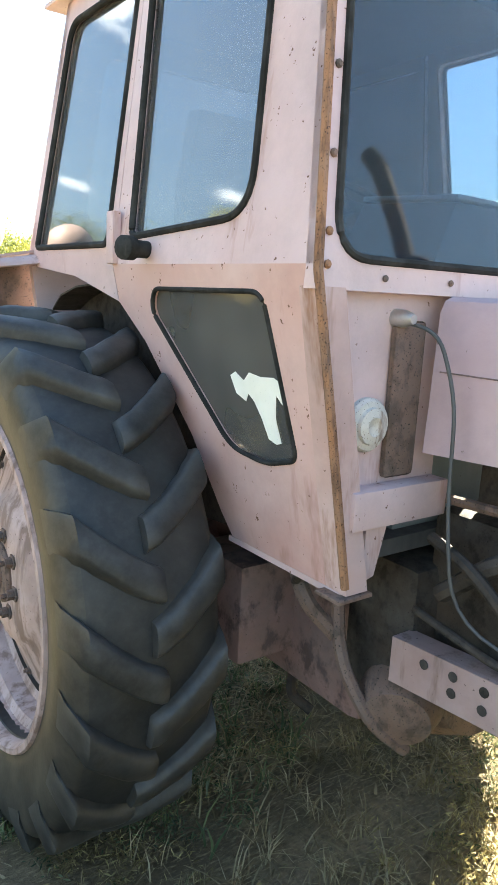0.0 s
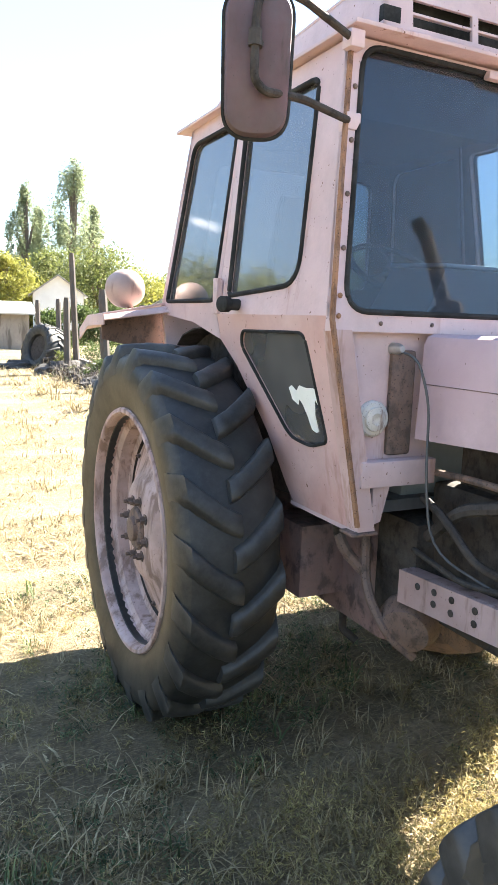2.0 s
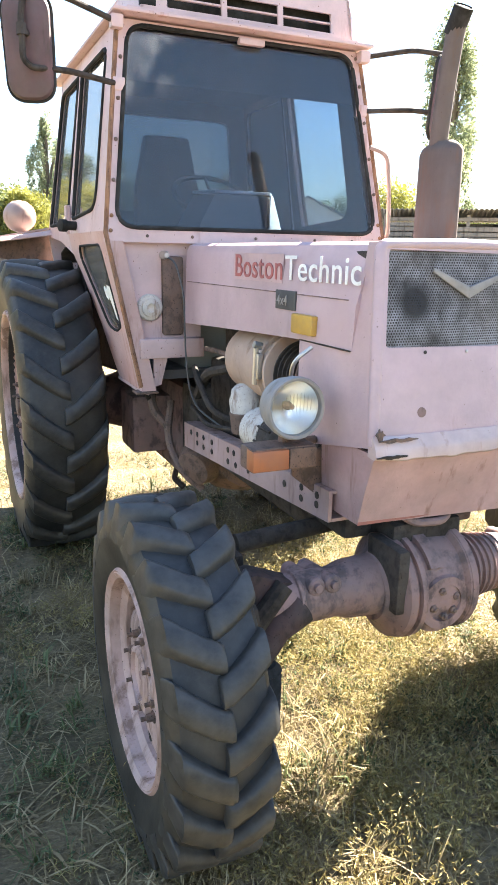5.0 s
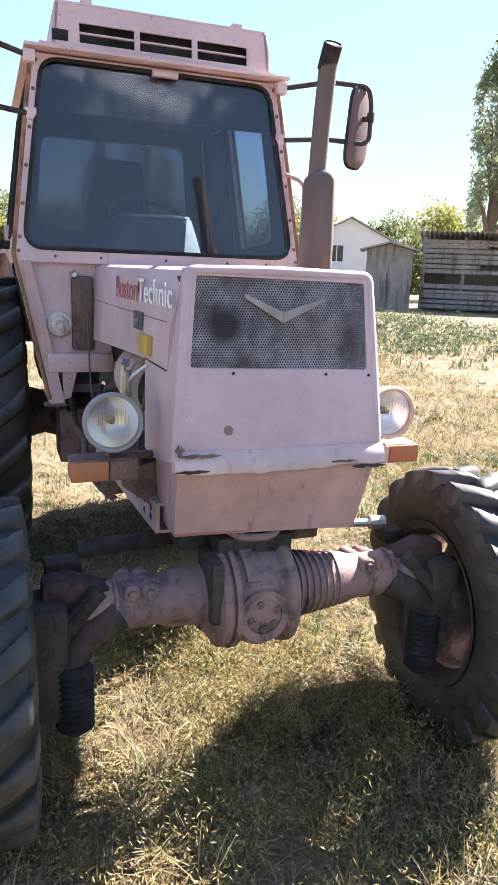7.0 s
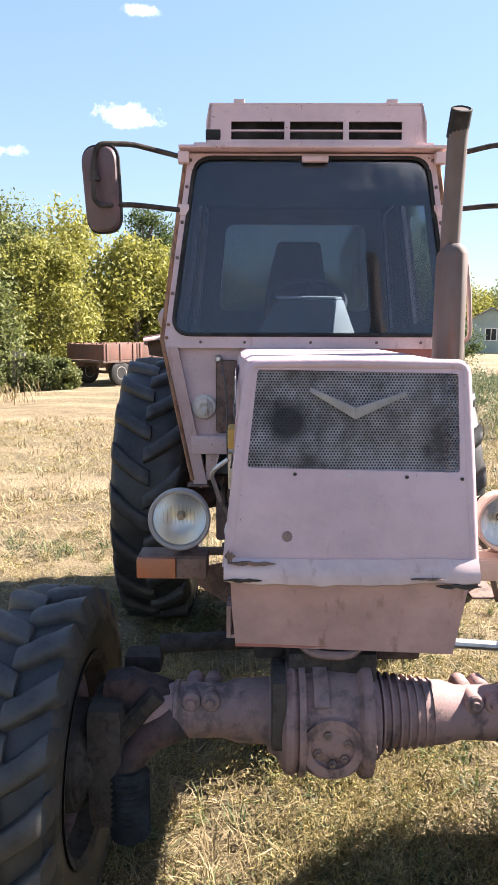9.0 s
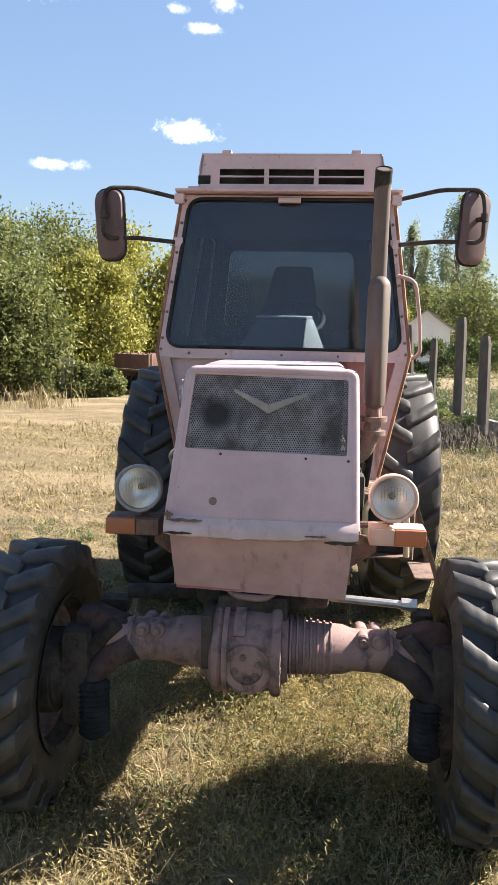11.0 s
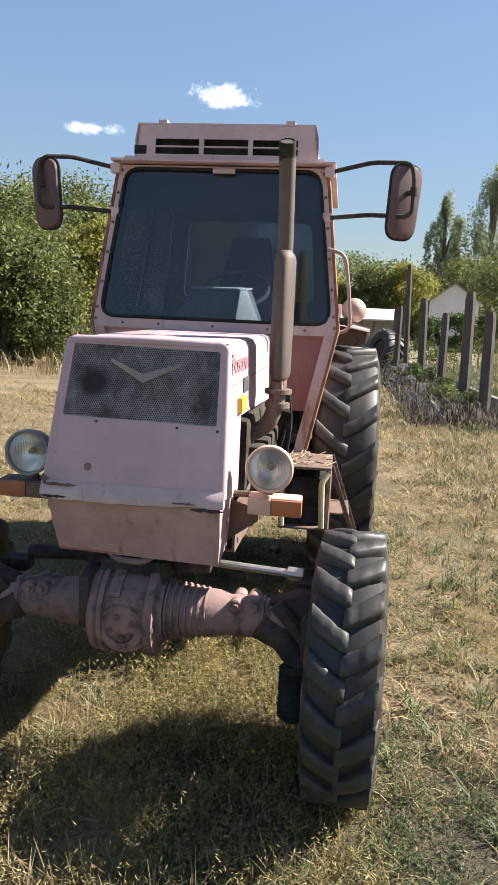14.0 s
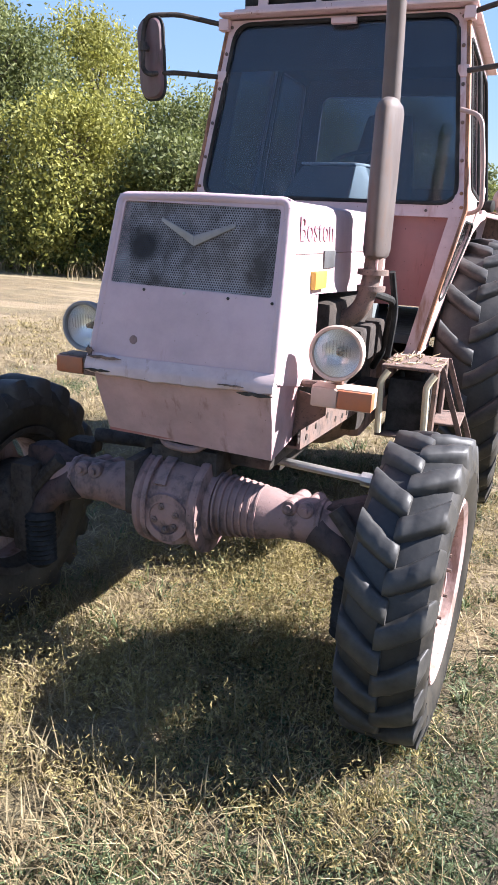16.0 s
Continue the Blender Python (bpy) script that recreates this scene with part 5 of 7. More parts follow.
# steering rod, cylinder
bm = bmesh.new()
tube(bm, [(0.12, 0.30, 0.745), (0.56, 0.26, 0.735)], 0.016, 10)
tube(bm, [(0.54, 0.262, 0.736), (0.60, 0.257, 0.735)], 0.026, 10)
rod = part("steering_rod", bm, BRIGHT, tractor, "bright steering cylinder rod")
bm = bmesh.new()
tube(bm, [(-0.55, 0.26, 0.735), (-0.10, 0.30, 0.745)], 0.03, 12)
part("steering_cylinder", bm, GREASE, rod)
part("steering_arm", box(bmesh.new(), (0.58, 0.20, 0.66), (0.66, 0.29, 0.72), 0.02), GREASE, rod)
part("steering_arm", box(bmesh.new(), (-0.66, 0.20, 0.66), (-0.54, 0.29, 0.72), 0.02), GREASE, rod)
bm = bmesh.new()
tube(bm, [(0.0, 0.15, 0.70), (0.0, 1.4, 0.66)], 0.035, 12)
box(bm, (-0.25, 0.10, 0.76), (0.25, 0.40, 0.86), 0.02)
part("drive_shaft", bm, GREASE, tractor)

# ---- exhaust ----
bm = bmesh.new()
oval = lambda z, f: [(0.434 + 0.047 * f * math.cos(a), 0.66 + 0.115 * f * math.sin(a), z) for a in (k * math.tau / 28 for k in range(28))]
loft(bm, [oval(1.475, 0.55), oval(1.49, 0.9), oval(1.51, 1.0), oval(1.75, 1.02), oval(1.99, 1.0), oval(2.01, 0.9), oval(2.03, 0.55)])
muffler = part("muffler", bm, STEEL, tractor, "sooty flat upright muffler")
bm = bmesh.new()
tube(bm, bend([(0.43, 0.68, 1.98), (0.428, 0.655, 2.2), (0.425, 0.62, 2.40), (0.424, 0.585, 2.455)], 0.05), [0.034] * 14, 16)
part("tail_pipe", bm, STEEL, muffler, "sooty exhaust pipe bent forward at its tip")
bm = bmesh.new()
lathe(bm, [(-0.09, 0.0352), (0.0, 0.0355), (0.002, 0.030), (-0.02, 0.028), (-0.02, 0.001)], (0.424, 0.584, 2.457), (0, -0.53, 0.85), 18)
part("pipe_mouth", bm, BLACK, muffler, "soot-black pipe mouth")
bm = bmesh.new()
tube(bm, bend([(0.434, 0.64, 1.50), (0.43, 0.62, 1.38), (0.40, 0.62, 1.28), (0.30, 0.64, 1.22)], 0.05), 0.036, 14)
lathe(bm, [(0, 0.06), (0.02, 0.06)], (0.433, 0.635, 1.42), (0, 0, 1), 14)
lathe(bm, [(0, 0.055), (0.02, 0.055)], (0.432, 0.63, 1.36), (0, 0, 1), 14)
part("elbow", bm, IRON, muffler)
bm = bmesh.new()
box(bm, (0.445, 0.60, 1.36), (0.455, 0.74, 1.55), 0.002, 1)
part("bracket", bm, PINK, muffler)

# ---- mirrors on double arms ----
MIRROR_TURN = {-1: -22, 1: 32}
for s in (-1, 1):
    bm = bmesh.new()
    outer = 0.965 if s < 0 else 1.01
    tube(bm, bend([(s * 0.575, 1.475, 2.505), (s * 0.80, 1.40, 2.545), (s * (outer - 0.02), 1.35, 2.535), (s * outer, 1.35, 2.46), (s * outer, 1.35, 2.30), (s * (outer - 0.03), 1.35, 2.275), (s * 0.80, 1.38, 2.285), (s * 0.60, 1.455, 2.275)], 0.04), 0.0115, 10)
    arm = part("mirror_arm", bm, GREASE, tractor, "bent tube mirror arm")
    for z in (2.505, 2.275):
        part("bracket", box(bmesh.new(), (min(s * 0.555, s * 0.605), 1.45, z - 0.025), (max(s * 0.555, s * 0.605), 1.50, z + 0.025), 0.006), PINK, arm)
    # the shell hangs behind the outer end of the arm
    cx = -0.935 if s < 0 else 0.965
    mo = rounded([(-0.086, -0.197), (0.086, -0.197), (0.092, 0.168), (-0.092, 0.168)], 0.072, 8)
    place = Matrix.Translation((cx, 1.395, 2.365)) @ Matrix.Rotation(radians(MIRROR_TURN[s]), 4, "Z") @ Matrix.Rotation(radians(5), 4, "X")
    bm = bmesh.new()
    loft(bm, [[place @ Vector((x * f, y, z * f)) for x, z in mo] for f, y in ((0.86, -0.026), (0.94, -0.022), (0.985, -0.010), (0.99, 0.0))])
    glassbox = part("mirror_housing", bm, MAROON, arm, "faded maroon mirror shell")
    bm = bmesh.new()
    loop = [place @ Vector((x, 0.0, z)) for x, z in mo]
    tube(bm, loop + loop[:1], 0.008, 6)
    part("mirror_rim", bm, BLACK, arm, "black rubber mirror rim")
    bm = bmesh.new()
    prism(bm, [place @ Vector((x * 0.95, 0.0045, z * 0.96)) for x, z in mo], place.to_3x3() @ Vector((0, 0.002, 0)))
    part("mirror_glass", bm, MIRROR, arm, "mirror glass", 0)
    bm = bmesh.new()
    tube(bm, [place @ Vector((0.0, -0.02, 0.03)), place @ Vector((0.0, -0.04, 0.03)), (s * outer, 1.35, 2.40)], 0.013, 8)
    lathe(bm, [(-0.02, 0.018), (0.02, 0.018)], (s * outer, 1.35, 2.40), (0, 0, 1), 10)
    part("clamp", bm, GREASE, arm)

# handrail at the left door, battery box and steps
bm = bmesh.new()
tube(bm, bend([(0.595, 1.40, 2.11), (0.69, 1.39, 2.085), (0.72, 1.40, 1.90), (0.74, 1.42, 1.69), (0.64, 1.45, 1.67)], 0.05), 0.0105, 10)
part("handrail", bm, BRONZE, tractor, "tan bent-tube handrail")
bm = bmesh.new()
box(bm, (0.44, 0.98, 1.01), (0.69, 1.34, 1.025), 0.003, 1)
for p, q in (((0.45, 0.99, 1.01), (0.45, 0.99, 0.70)), ((0.68, 0.99, 1.01), (0.68, 0.99, 0.70)), ((0.45, 1.33, 1.01), (0.45, 1.33, 0.70)), ((0.68, 1.33, 1.01), (0.68, 1.33, 0.70))):
    tube(bm, [p, q], 0.013, 6)
box(bm, (0.44, 0.98, 0.70), (0.69, 1.34, 0.712), 0.003, 1)
# flat side bars of the step, slanting outwards, with two treads between them
for y in (1.08, 1.36):
    prism(bm, [(0.675, y, 1.02), (0.700, y, 1.02), (0.872, y + 0.10, 0.52), (0.846, y + 0.10, 0.52)], (0, 0.008, 0), 0.002)
for f in (0.55, 0.97):
    x, y, z = 0.69 + 0.17 * f, 1.08 + 0.10 * f, 1.02 - 0.50 * f
    box(bm, (x - 0.12, y, z), (x + 0.01, y + 0.28, z + 0.012), 0.003, 1)
step = part("battery_carrier", bm, IRON, tractor, "rusty angle-iron battery carrier and step")
bm = bmesh.new()
box(bm, (0.47, 1.03, 0.715), (0.66, 1.30, 0.96), 0.012)
for x, y in ((0.52, 1.08), (0.61, 1.08)):
    lathe(bm, [(0, 0.012), (0.025, 0.010)], (x, y, 0.96), (0, 0, 1), 10)
part("battery", bm, BLACK, step, "black battery")
for x in (0.455, 0.655):
    bm = bmesh.new()
    tube(bm, bend([(x, 0.965, 0.72), (x - 0.01, 0.960, 0.95), (x + 0.02, 0.975, 1.0)], 0.02), 0.015, 8)
    part("strap", bm, CREAM_STRAP, step, "cream webbing strap")
bm = bmesh.new()
box(bm, (0.30, 0.98, 0.86), (0.46, 1.30, 0.90), 0.01)
part("support", bm, GREASE, step)
bm = bmesh.new()
random.seed(4)
for k in range(40):
    p = Vector((random.uniform(0.46, 0.67), random.uniform(1.0, 1.3), 1.028))
    q = p + Vector((random.uniform(-0.05, 0.05), random.uniform(-0.05, 0.05), random.uniform(0.0, 0.02)))
    tube(bm, [p, q], 0.0025, 4)
straw_bits = part("straw", bm, worn("dry straw litter", (0.48, 0.38, 0.22), (0.38, 0.28, 0.15), (0.25, 0.18, 0.1), 0.6, 0.9, 20.0), step, "dry chaff on the carrier")
tagged(straw_bits, kind="stuff")

# ---- inside the cab ----
bm = bmesh.new()
box(bm, (-0.24, 2.22, 1.38), (0.24, 2.68, 1.52), 0.05, 3)
prism(bm, [(-0.22, 2.60, 1.48), (0.23, 2.60, 1.48), (0.20, 2.66, 1.97), (0.155, 2.70, 2.28), (-0.115, 2.70, 2.28), (-0.19, 2.66, 1.97)], (0, 0.09, 0.02), 0.03)
box(bm, (-0.16, 2.30, 1.10), (0.16, 2.60, 1.40), 0.03)
part("seat", bm, SEAT, tractor, "dark cloth driver seat")
bm = bmesh.new()
loft(bm, [[(-0.30, 1.46, 1.10), (0.10, 1.46, 1.10), (0.25, 1.59, 1.10), (0.25, 1.80, 1.10), (-0.30, 1.80, 1.10)],
          [(-0.265, 1.46, 1.68), (0.095, 1.46, 1.68), (0.235, 1.585, 1.68), (0.235, 1.80, 1.68), (-0.265, 1.80, 1.68)],
          [(-0.145, 1.495, 1.875), (0.118, 1.495, 1.875), (0.152, 1.545, 1.875), (0.152, 1.80, 1.89), (-0.145, 1.80, 1.89)]])
bmesh.ops.bevel(bm, geom=list(bm.edges), offset=0.006, segments=2, profile=0.6, affect="EDGES")
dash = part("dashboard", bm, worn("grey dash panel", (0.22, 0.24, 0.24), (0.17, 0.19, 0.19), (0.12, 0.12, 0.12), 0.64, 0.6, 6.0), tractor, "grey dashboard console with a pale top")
bm = bmesh.new()
prism(bm, [(-0.150, 1.488, 1.880), (0.122, 1.488, 1.880), (0.158, 1.54, 1.881), (0.158, 1.80, 1.896), (-0.150, 1.80, 1.896)], (0, 0, 0.012), 0.004)
part("top", bm, DASH, dash, "pale dash top")
# sunlight on this flank is put in as a pale plate over the grey
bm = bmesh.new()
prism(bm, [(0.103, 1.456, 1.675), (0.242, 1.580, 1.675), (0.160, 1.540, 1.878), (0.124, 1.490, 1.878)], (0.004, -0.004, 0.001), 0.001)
part("side", bm, DASH, dash, "dash flank coloured pale as if sunlit")
wc, wa = Vector((0.03, 2.0, 1.90)), Vector((0, -0.55, 0.83)).normalized()
u, v = basis(wa)
bm = bmesh.new()
ringp = [wc + (u * math.cos(k * math.tau / 40) + v * math.sin(k * math.tau / 40)) * 0.20 for k in range(41)]
tube(bm, ringp, 0.013, 8)
for a in (0.4, 2.5, 4.6):
    tube(bm, [wc, wc + (u * math.cos(a) + v * math.sin(a)) * 0.20], 0.008, 6)
lathe(bm, [(-0.03, 0.05), (0.01, 0.045), (0.015, 0.03)], wc, wa, 16)
tube(bm, [wc, wc - wa * 0.45], 0.025, 10)
part("steering_wheel", bm, DARK_PLASTIC, tractor, "thin black steering wheel")
# ---- ground ----
def spread(lo, hi, n, k):
    """Steps that are close together round the middle and wide far out."""
    return [math.sinh(k * (2 * i / n - 1)) / math.sinh(k) * (hi if i * 2 > n else -lo) for i in range(n + 1)]


def ground_z(x, y):
    """The lie of the land: level under the wheels, uneven beyond."""
    d = max(0.0, math.hypot(x, y - 1.2) - 2.2)
    f = min(d / 5.0, 1.0)
    far = min(max((math.hypot(x, y) - 30) / 60, 0), 1)
    return f * (0.05 * noise.noise((x * 0.35, y * 0.35, 0)) + 0.03 * noise.noise((x * 1.1, y * 1.1, 3))) + 0.5 * far * noise.noise((x * 0.01, y * 0.01, 7)) + 0.010 * noise.noise((x * 2.3, y * 2.3, 9)) - 0.006


xs, ys = spread(-900, 900, 190, 7.2), [v + 3 for v in spread(-900, 900, 190, 7.0)]
verts = [(x, y, ground_z(x, y)) for y in ys for x in xs]
W = len(xs)
faces = [(j * W + i, j * W + i + 1, (j + 1) * W + i + 1, (j + 1) * W + i) for j in range(len(ys) - 1) for i in range(W - 1)]


def soil():
    m, n, l, b = material("dry trodden yard", 0.95)
    big, mid, fine = noise_node(n, l, 0.35, 5), noise_node(n, l, 2.2, 7, 0.65), noise_node(n, l, 38, 6, 0.7)
    fib = noise_node(n, l, 30, 5, 0.7, (1.0, 4.0, 1.0))
    band = noise_node(n, l, 0.9, 5, 0.6, (0.22, 1.25, 1.0))
    c = mix(n, l, ramp(n, l, mid, [(0.36, (0.0,)), (0.66, (1.0,))]), (0.105, 0.076, 0.038), (0.255, 0.185, 0.095))
    c = mix(n, l, ramp(n, l, big, [(0.46, (0.0,)), (0.62, (0.6,))]), c, (0.14, 0.13, 0.058))
    c = mix(n, l, ramp(n, l, band, [(0.50, (0.0,)), (0.60, (0.75,))]), c, (0.36, 0.275, 0.165))
    c = mix(n, l, ramp(n, l, band, [(0.34, (0.6,)), (0.44, (0.0,))]), c, (0.10, 0.088, 0.042))
    c = mix(n, l, ramp(n, l, fine, [(0.42, (0.0,)), (0.66, (0.8,))]), c, (0.10, 0.075, 0.04))
    c = mix(n, l, ramp(n, l, fib, [(0.52, (0.0,)), (0.68, (0.8,))]), c, (0.37, 0.285, 0.15))
    # darker brown round patch beside the left front wheel, mottled by noise
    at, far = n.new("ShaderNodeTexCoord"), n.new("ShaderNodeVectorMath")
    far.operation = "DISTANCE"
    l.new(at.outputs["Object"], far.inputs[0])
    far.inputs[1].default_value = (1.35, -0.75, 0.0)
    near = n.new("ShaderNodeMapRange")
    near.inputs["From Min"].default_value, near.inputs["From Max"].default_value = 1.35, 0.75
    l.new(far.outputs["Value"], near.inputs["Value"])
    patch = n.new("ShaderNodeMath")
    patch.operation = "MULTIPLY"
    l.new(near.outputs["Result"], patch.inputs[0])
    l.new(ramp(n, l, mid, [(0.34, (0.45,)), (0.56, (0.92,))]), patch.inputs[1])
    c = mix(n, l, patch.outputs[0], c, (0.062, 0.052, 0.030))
    l.new(c, b.inputs["Base Color"])
    add = n.new("ShaderNodeMath")
    l.new(fine, add.inputs[0])
    l.new(fib, add.inputs[1])
    bump(n, l, b, add.outputs[0], 0.9, 0.03)
    return m


data = bpy.data.meshes.new("ground")
data.from_pydata(verts, [], faces)
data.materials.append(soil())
data.shade_smooth()
tagged(put("ground", data), "dry straw-coloured yard of trodden grass and bare soil", "ground", kind="structure")


def foliage(name, a, b, c, through=0.45, rough=0.6, patch=7.0):
    """Leaves and blades: each piece has its own shade, and lets some light through."""
    m, n, l, p = material(name, rough)
    g = n.new("ShaderNodeNewGeometry")
    col = ramp(n, l, g.outputs["Random Per Island"], [(0.0, a), (0.5, b), (1.0, c)])
    big = noise_node(n, l, 0.8, 3)
    col = mix(n, l, ramp(n, l, big, [(0.35, (0.0,)), (0.7, (0.55,))]), col, b)
    col = mix(n, l, ramp(n, l, noise_node(n, l, patch, 3), [(0.36, (0.0,)), (0.62, (0.6,))]), col, a)
    l.new(col, p.inputs["Base Color"])
    t = n.new("ShaderNodeBsdfTranslucent")
    l.new(col, t.inputs[0])
    k = n.new("ShaderNodeMixShader")
    k.inputs[0].default_value = through
    l.new(p.outputs[0], k.inputs[1])
    l.new(t.outputs[0], k.inputs[2])
    l.new(k.outputs[0], n["Material Output"].inputs["Surface"])
    return m


def raw(name, v, f, mat):
    """A large mesh from arrays of vertices and of faces with one count of corners."""
    data = bpy.data.meshes.new(name)
    data.vertices.add(len(v))
    data.vertices.foreach_set("co", np.ascontiguousarray(v, dtype=np.float32).ravel())
    k = f.shape[1]
    data.loops.add(f.size)
    data.loops.foreach_set("vertex_index", np.ascontiguousarray(f, dtype=np.int32).ravel())
    data.polygons.add(len(f))
    data.polygons.foreach_set("loop_start", np.arange(0, f.size, k, dtype=np.int32))
    data.update(calc_edges=True)
    data.materials.append(mat)
    return data


def height_of(x, y):
    return np.array([ground_z(float(a), float(b)) for a, b in zip(x, y)])


def blades(rng, x, y, length, width, lie, curl=0.5):
    """Grass blades as bent strips of two quads; lie 0 stands, 1 lies flat."""
    n = len(x)
    z = height_of(x, y) - 0.004
    a = rng.uniform(0, math.tau, n)
    d = np.stack([np.cos(a), np.sin(a), 0 * a], 1)
    side = np.stack([-np.sin(a), np.cos(a), 0 * a], 1) * (width / 2)[:, None]
    base = np.stack([x, y, z], 1)
    e0 = np.clip(math.pi / 2 * (1 - lie) + rng.normal(0, 0.12, n), 0.05, 1.5)
    e1 = np.clip(e0 - curl * rng.uniform(0.4, 1.5, n), -0.15, 1.5)
    up = np.array([0, 0, 1.0])
    mid = base + (d * np.cos(e0)[:, None] + up * np.sin(e0)[:, None]) * (length * 0.5)[:, None]
    tip = mid + (d * np.cos(e1)[:, None] + up * np.sin(e1)[:, None]) * (length * 0.5)[:, None]
    tip[:, 2] = np.maximum(tip[:, 2], z + 0.006)
    v = np.stack([base - side, base + side, mid + side * 0.8, mid - side * 0.8, tip + side * 0.15, tip - side * 0.15], 1).reshape(-1, 3)
    i = np.arange(n)[:, None] * 6
    f = np.concatenate([i + [0, 1, 2, 3], i + [3, 2, 4, 5]], 1).reshape(-1, 4)
    return v, f


def patchy(rng, n, lo, hi, scale, cut, seed, keep_far=1.0):
    """Random places, thinned out by slow noise so that they stand in patches."""
    x, y = rng.uniform(lo[0], hi[0], n), rng.uniform(lo[1], hi[1], n)
    w = np.array([noise.noise((float(a) * scale, float(b) * scale, seed)) for a, b in zip(x, y)]) + rng.normal(0, 0.12, n)
    # thin out towards the edges, so that no patch ends in a line
    gap = np.minimum(np.minimum(x - lo[0], hi[0] - x), np.minimum(y - lo[1], hi[1] - y))
    fade = min(1.6, 0.3 * min(hi[0] - lo[0], hi[1] - lo[1]))
    k = (w > cut) & (rng.uniform(0, 1, n) < np.clip(gap / fade, 0, 1) ** 0.8)
    return x[k], y[k]


rng = np.random.default_rng(7)
STRAW = foliage("dry grass blades", (0.13, 0.095, 0.045), (0.33, 0.255, 0.130), (0.60, 0.50, 0.29), 0.25, 0.75)
GREEN = foliage("tired green grass", (0.05, 0.075, 0.025), (0.12, 0.155, 0.055), (0.30, 0.31, 0.13), 0.3, 0.6)
sets_dry, sets_green = [], []


def tufts(rng, x, y, each, spread_r):
    """Places of blades that grow in tufts round the given ones."""
    k = rng.integers(each // 2, each * 2, len(x))
    r = np.abs(rng.normal(0, spread_r, k.sum()))
    a = rng.uniform(0, math.tau, k.sum())
    return np.repeat(x, k) + r * np.cos(a), np.repeat(y, k) + r * np.sin(a)


def greener(rng, x, y):
    """The strip before the left front wheel is green: little straw lies there."""
    k = (np.hypot(x - 1.35, y + 0.75) > 1.05 + 0.25 * rng.normal(size=len(x))) | (rng.uniform(0, 1, len(x)) < 0.22)
    return x[k], y[k]


# strewn and standing dry grass: near, middle, far
for n, lo, hi, ln, wd in ((54000, (-4.2, -3.6), (4.4, 4.6), 0.095, 0.0046), (26000, (-9, -9), (9, 6), 0.11, 0.009), (52000, (-7, 3.2), (0.8, 13), 0.10, 0.008), (52000, (0.8, 3.2), (7, 11), 0.13, 0.010), (26000, (0, 9), (12, 24), 0.2, 0.022)):
    x, y = patchy(rng, n, lo, hi, 1.3, -0.25, 2.0)
    x, y = greener(rng, x, y)
    sets_dry.append(blades(rng, x, y, rng.uniform(0.4, 1.8, len(x)) * ln, rng.uniform(0.6, 1.5, len(x)) * wd, rng.uniform(0.6, 1.0, len(x)), 0.4))
for n, lo, hi, each, ln, wd, r in ((4200, (-4.2, -3.6), (4.2, 4.4), 14, 0.085, 0.0040, 0.026), (2600, (-3.0, -2.4), (2.8, 0.3), 16, 0.115, 0.0042, 0.032), (1500, (-7, 3.0), (0.8, 13), 9, 0.10, 0.009, 0.06), (2200, (0.8, 3.0), (7, 12), 10, 0.14, 0.010, 0.06), (1300, (0, 10), (13, 26), 8, 0.2, 0.022, 0.12)):
    x, y = patchy(rng, n, lo, hi, 1.1, -0.10, 5.0)
    x, y = greener(rng, x, y)
    x, y = tufts(rng, x, y, each, r)
    sets_dry.append(blades(rng, x, y, rng.uniform(0.5, 1.7, len(x)) * ln, rng.uniform(0.6, 1.4, len(x)) * wd, rng.uniform(0.05, 0.7, len(x)), 0.8))
# long pale stalks lying about
for n, lo, hi, ln, wd in ((9000, (-4.2, -3.8), (4.2, 4.2), 0.22, 0.0036), (2600, (-4.2, -3.8), (4.2, 0.0), 0.34, 0.0042)):
    x, y = patchy(rng, n, lo, hi, 0.8, -0.1, 51.0)
    x, y = greener(rng, x, y)
    sets_dry.append(blades(rng, x, y, rng.uniform(0.4, 1.3, len(x)) * ln, rng.uniform(0.7, 1.3, len(x)) * wd, rng.uniform(0.55, 0.98, len(x)), 0.8))
# green tufts
for n, lo, hi, each, ln, wd, r, cut in ((1500, (-4, -1.4), (4, 4.2), 13, 0.085, 0.0052, 0.030, 0.0), (3400, (-4.2, -3.8), (4.2, 0.2), 14, 0.095, 0.0052, 0.030, -0.05), (1500, (-9, -9), (9, 4), 9, 0.11, 0.010, 0.05, 0.0), (600, (0.8, 1.0), (6, 11), 8, 0.09, 0.009, 0.05, 0.05), (1800, (1.5, 9), (12, 26), 9, 0.24, 0.025, 0.12, 0.0)):
    x, y = patchy(rng, n, lo, hi, 0.9, cut, 11.0)
    x, y = tufts(rng, x, y, each, r)
    sets_green.append(blades(rng, x, y, rng.uniform(0.5, 1.5, len(x)) * ln, rng.uniform(0.7, 1.4, len(x)) * wd, rng.uniform(0.05, 0.6, len(x)), 0.8))


def joined(sets):
    vs, fs, k = [], [], 0
    for v, f in sets:
        vs.append(v)
        fs.append(f + k)
        k += len(v)
    return np.concatenate(vs), np.concatenate(fs)


tagged(put("dry_grass", raw("dry_grass", *joined(sets_dry), STRAW)), "dry straw-coloured trodden grass", "grass", kind="stuff")
tagged(put("green_grass", raw("green_grass", *joined(sets_green), GREEN)), "tired green grass and weeds in patches", "grass", kind="stuff")

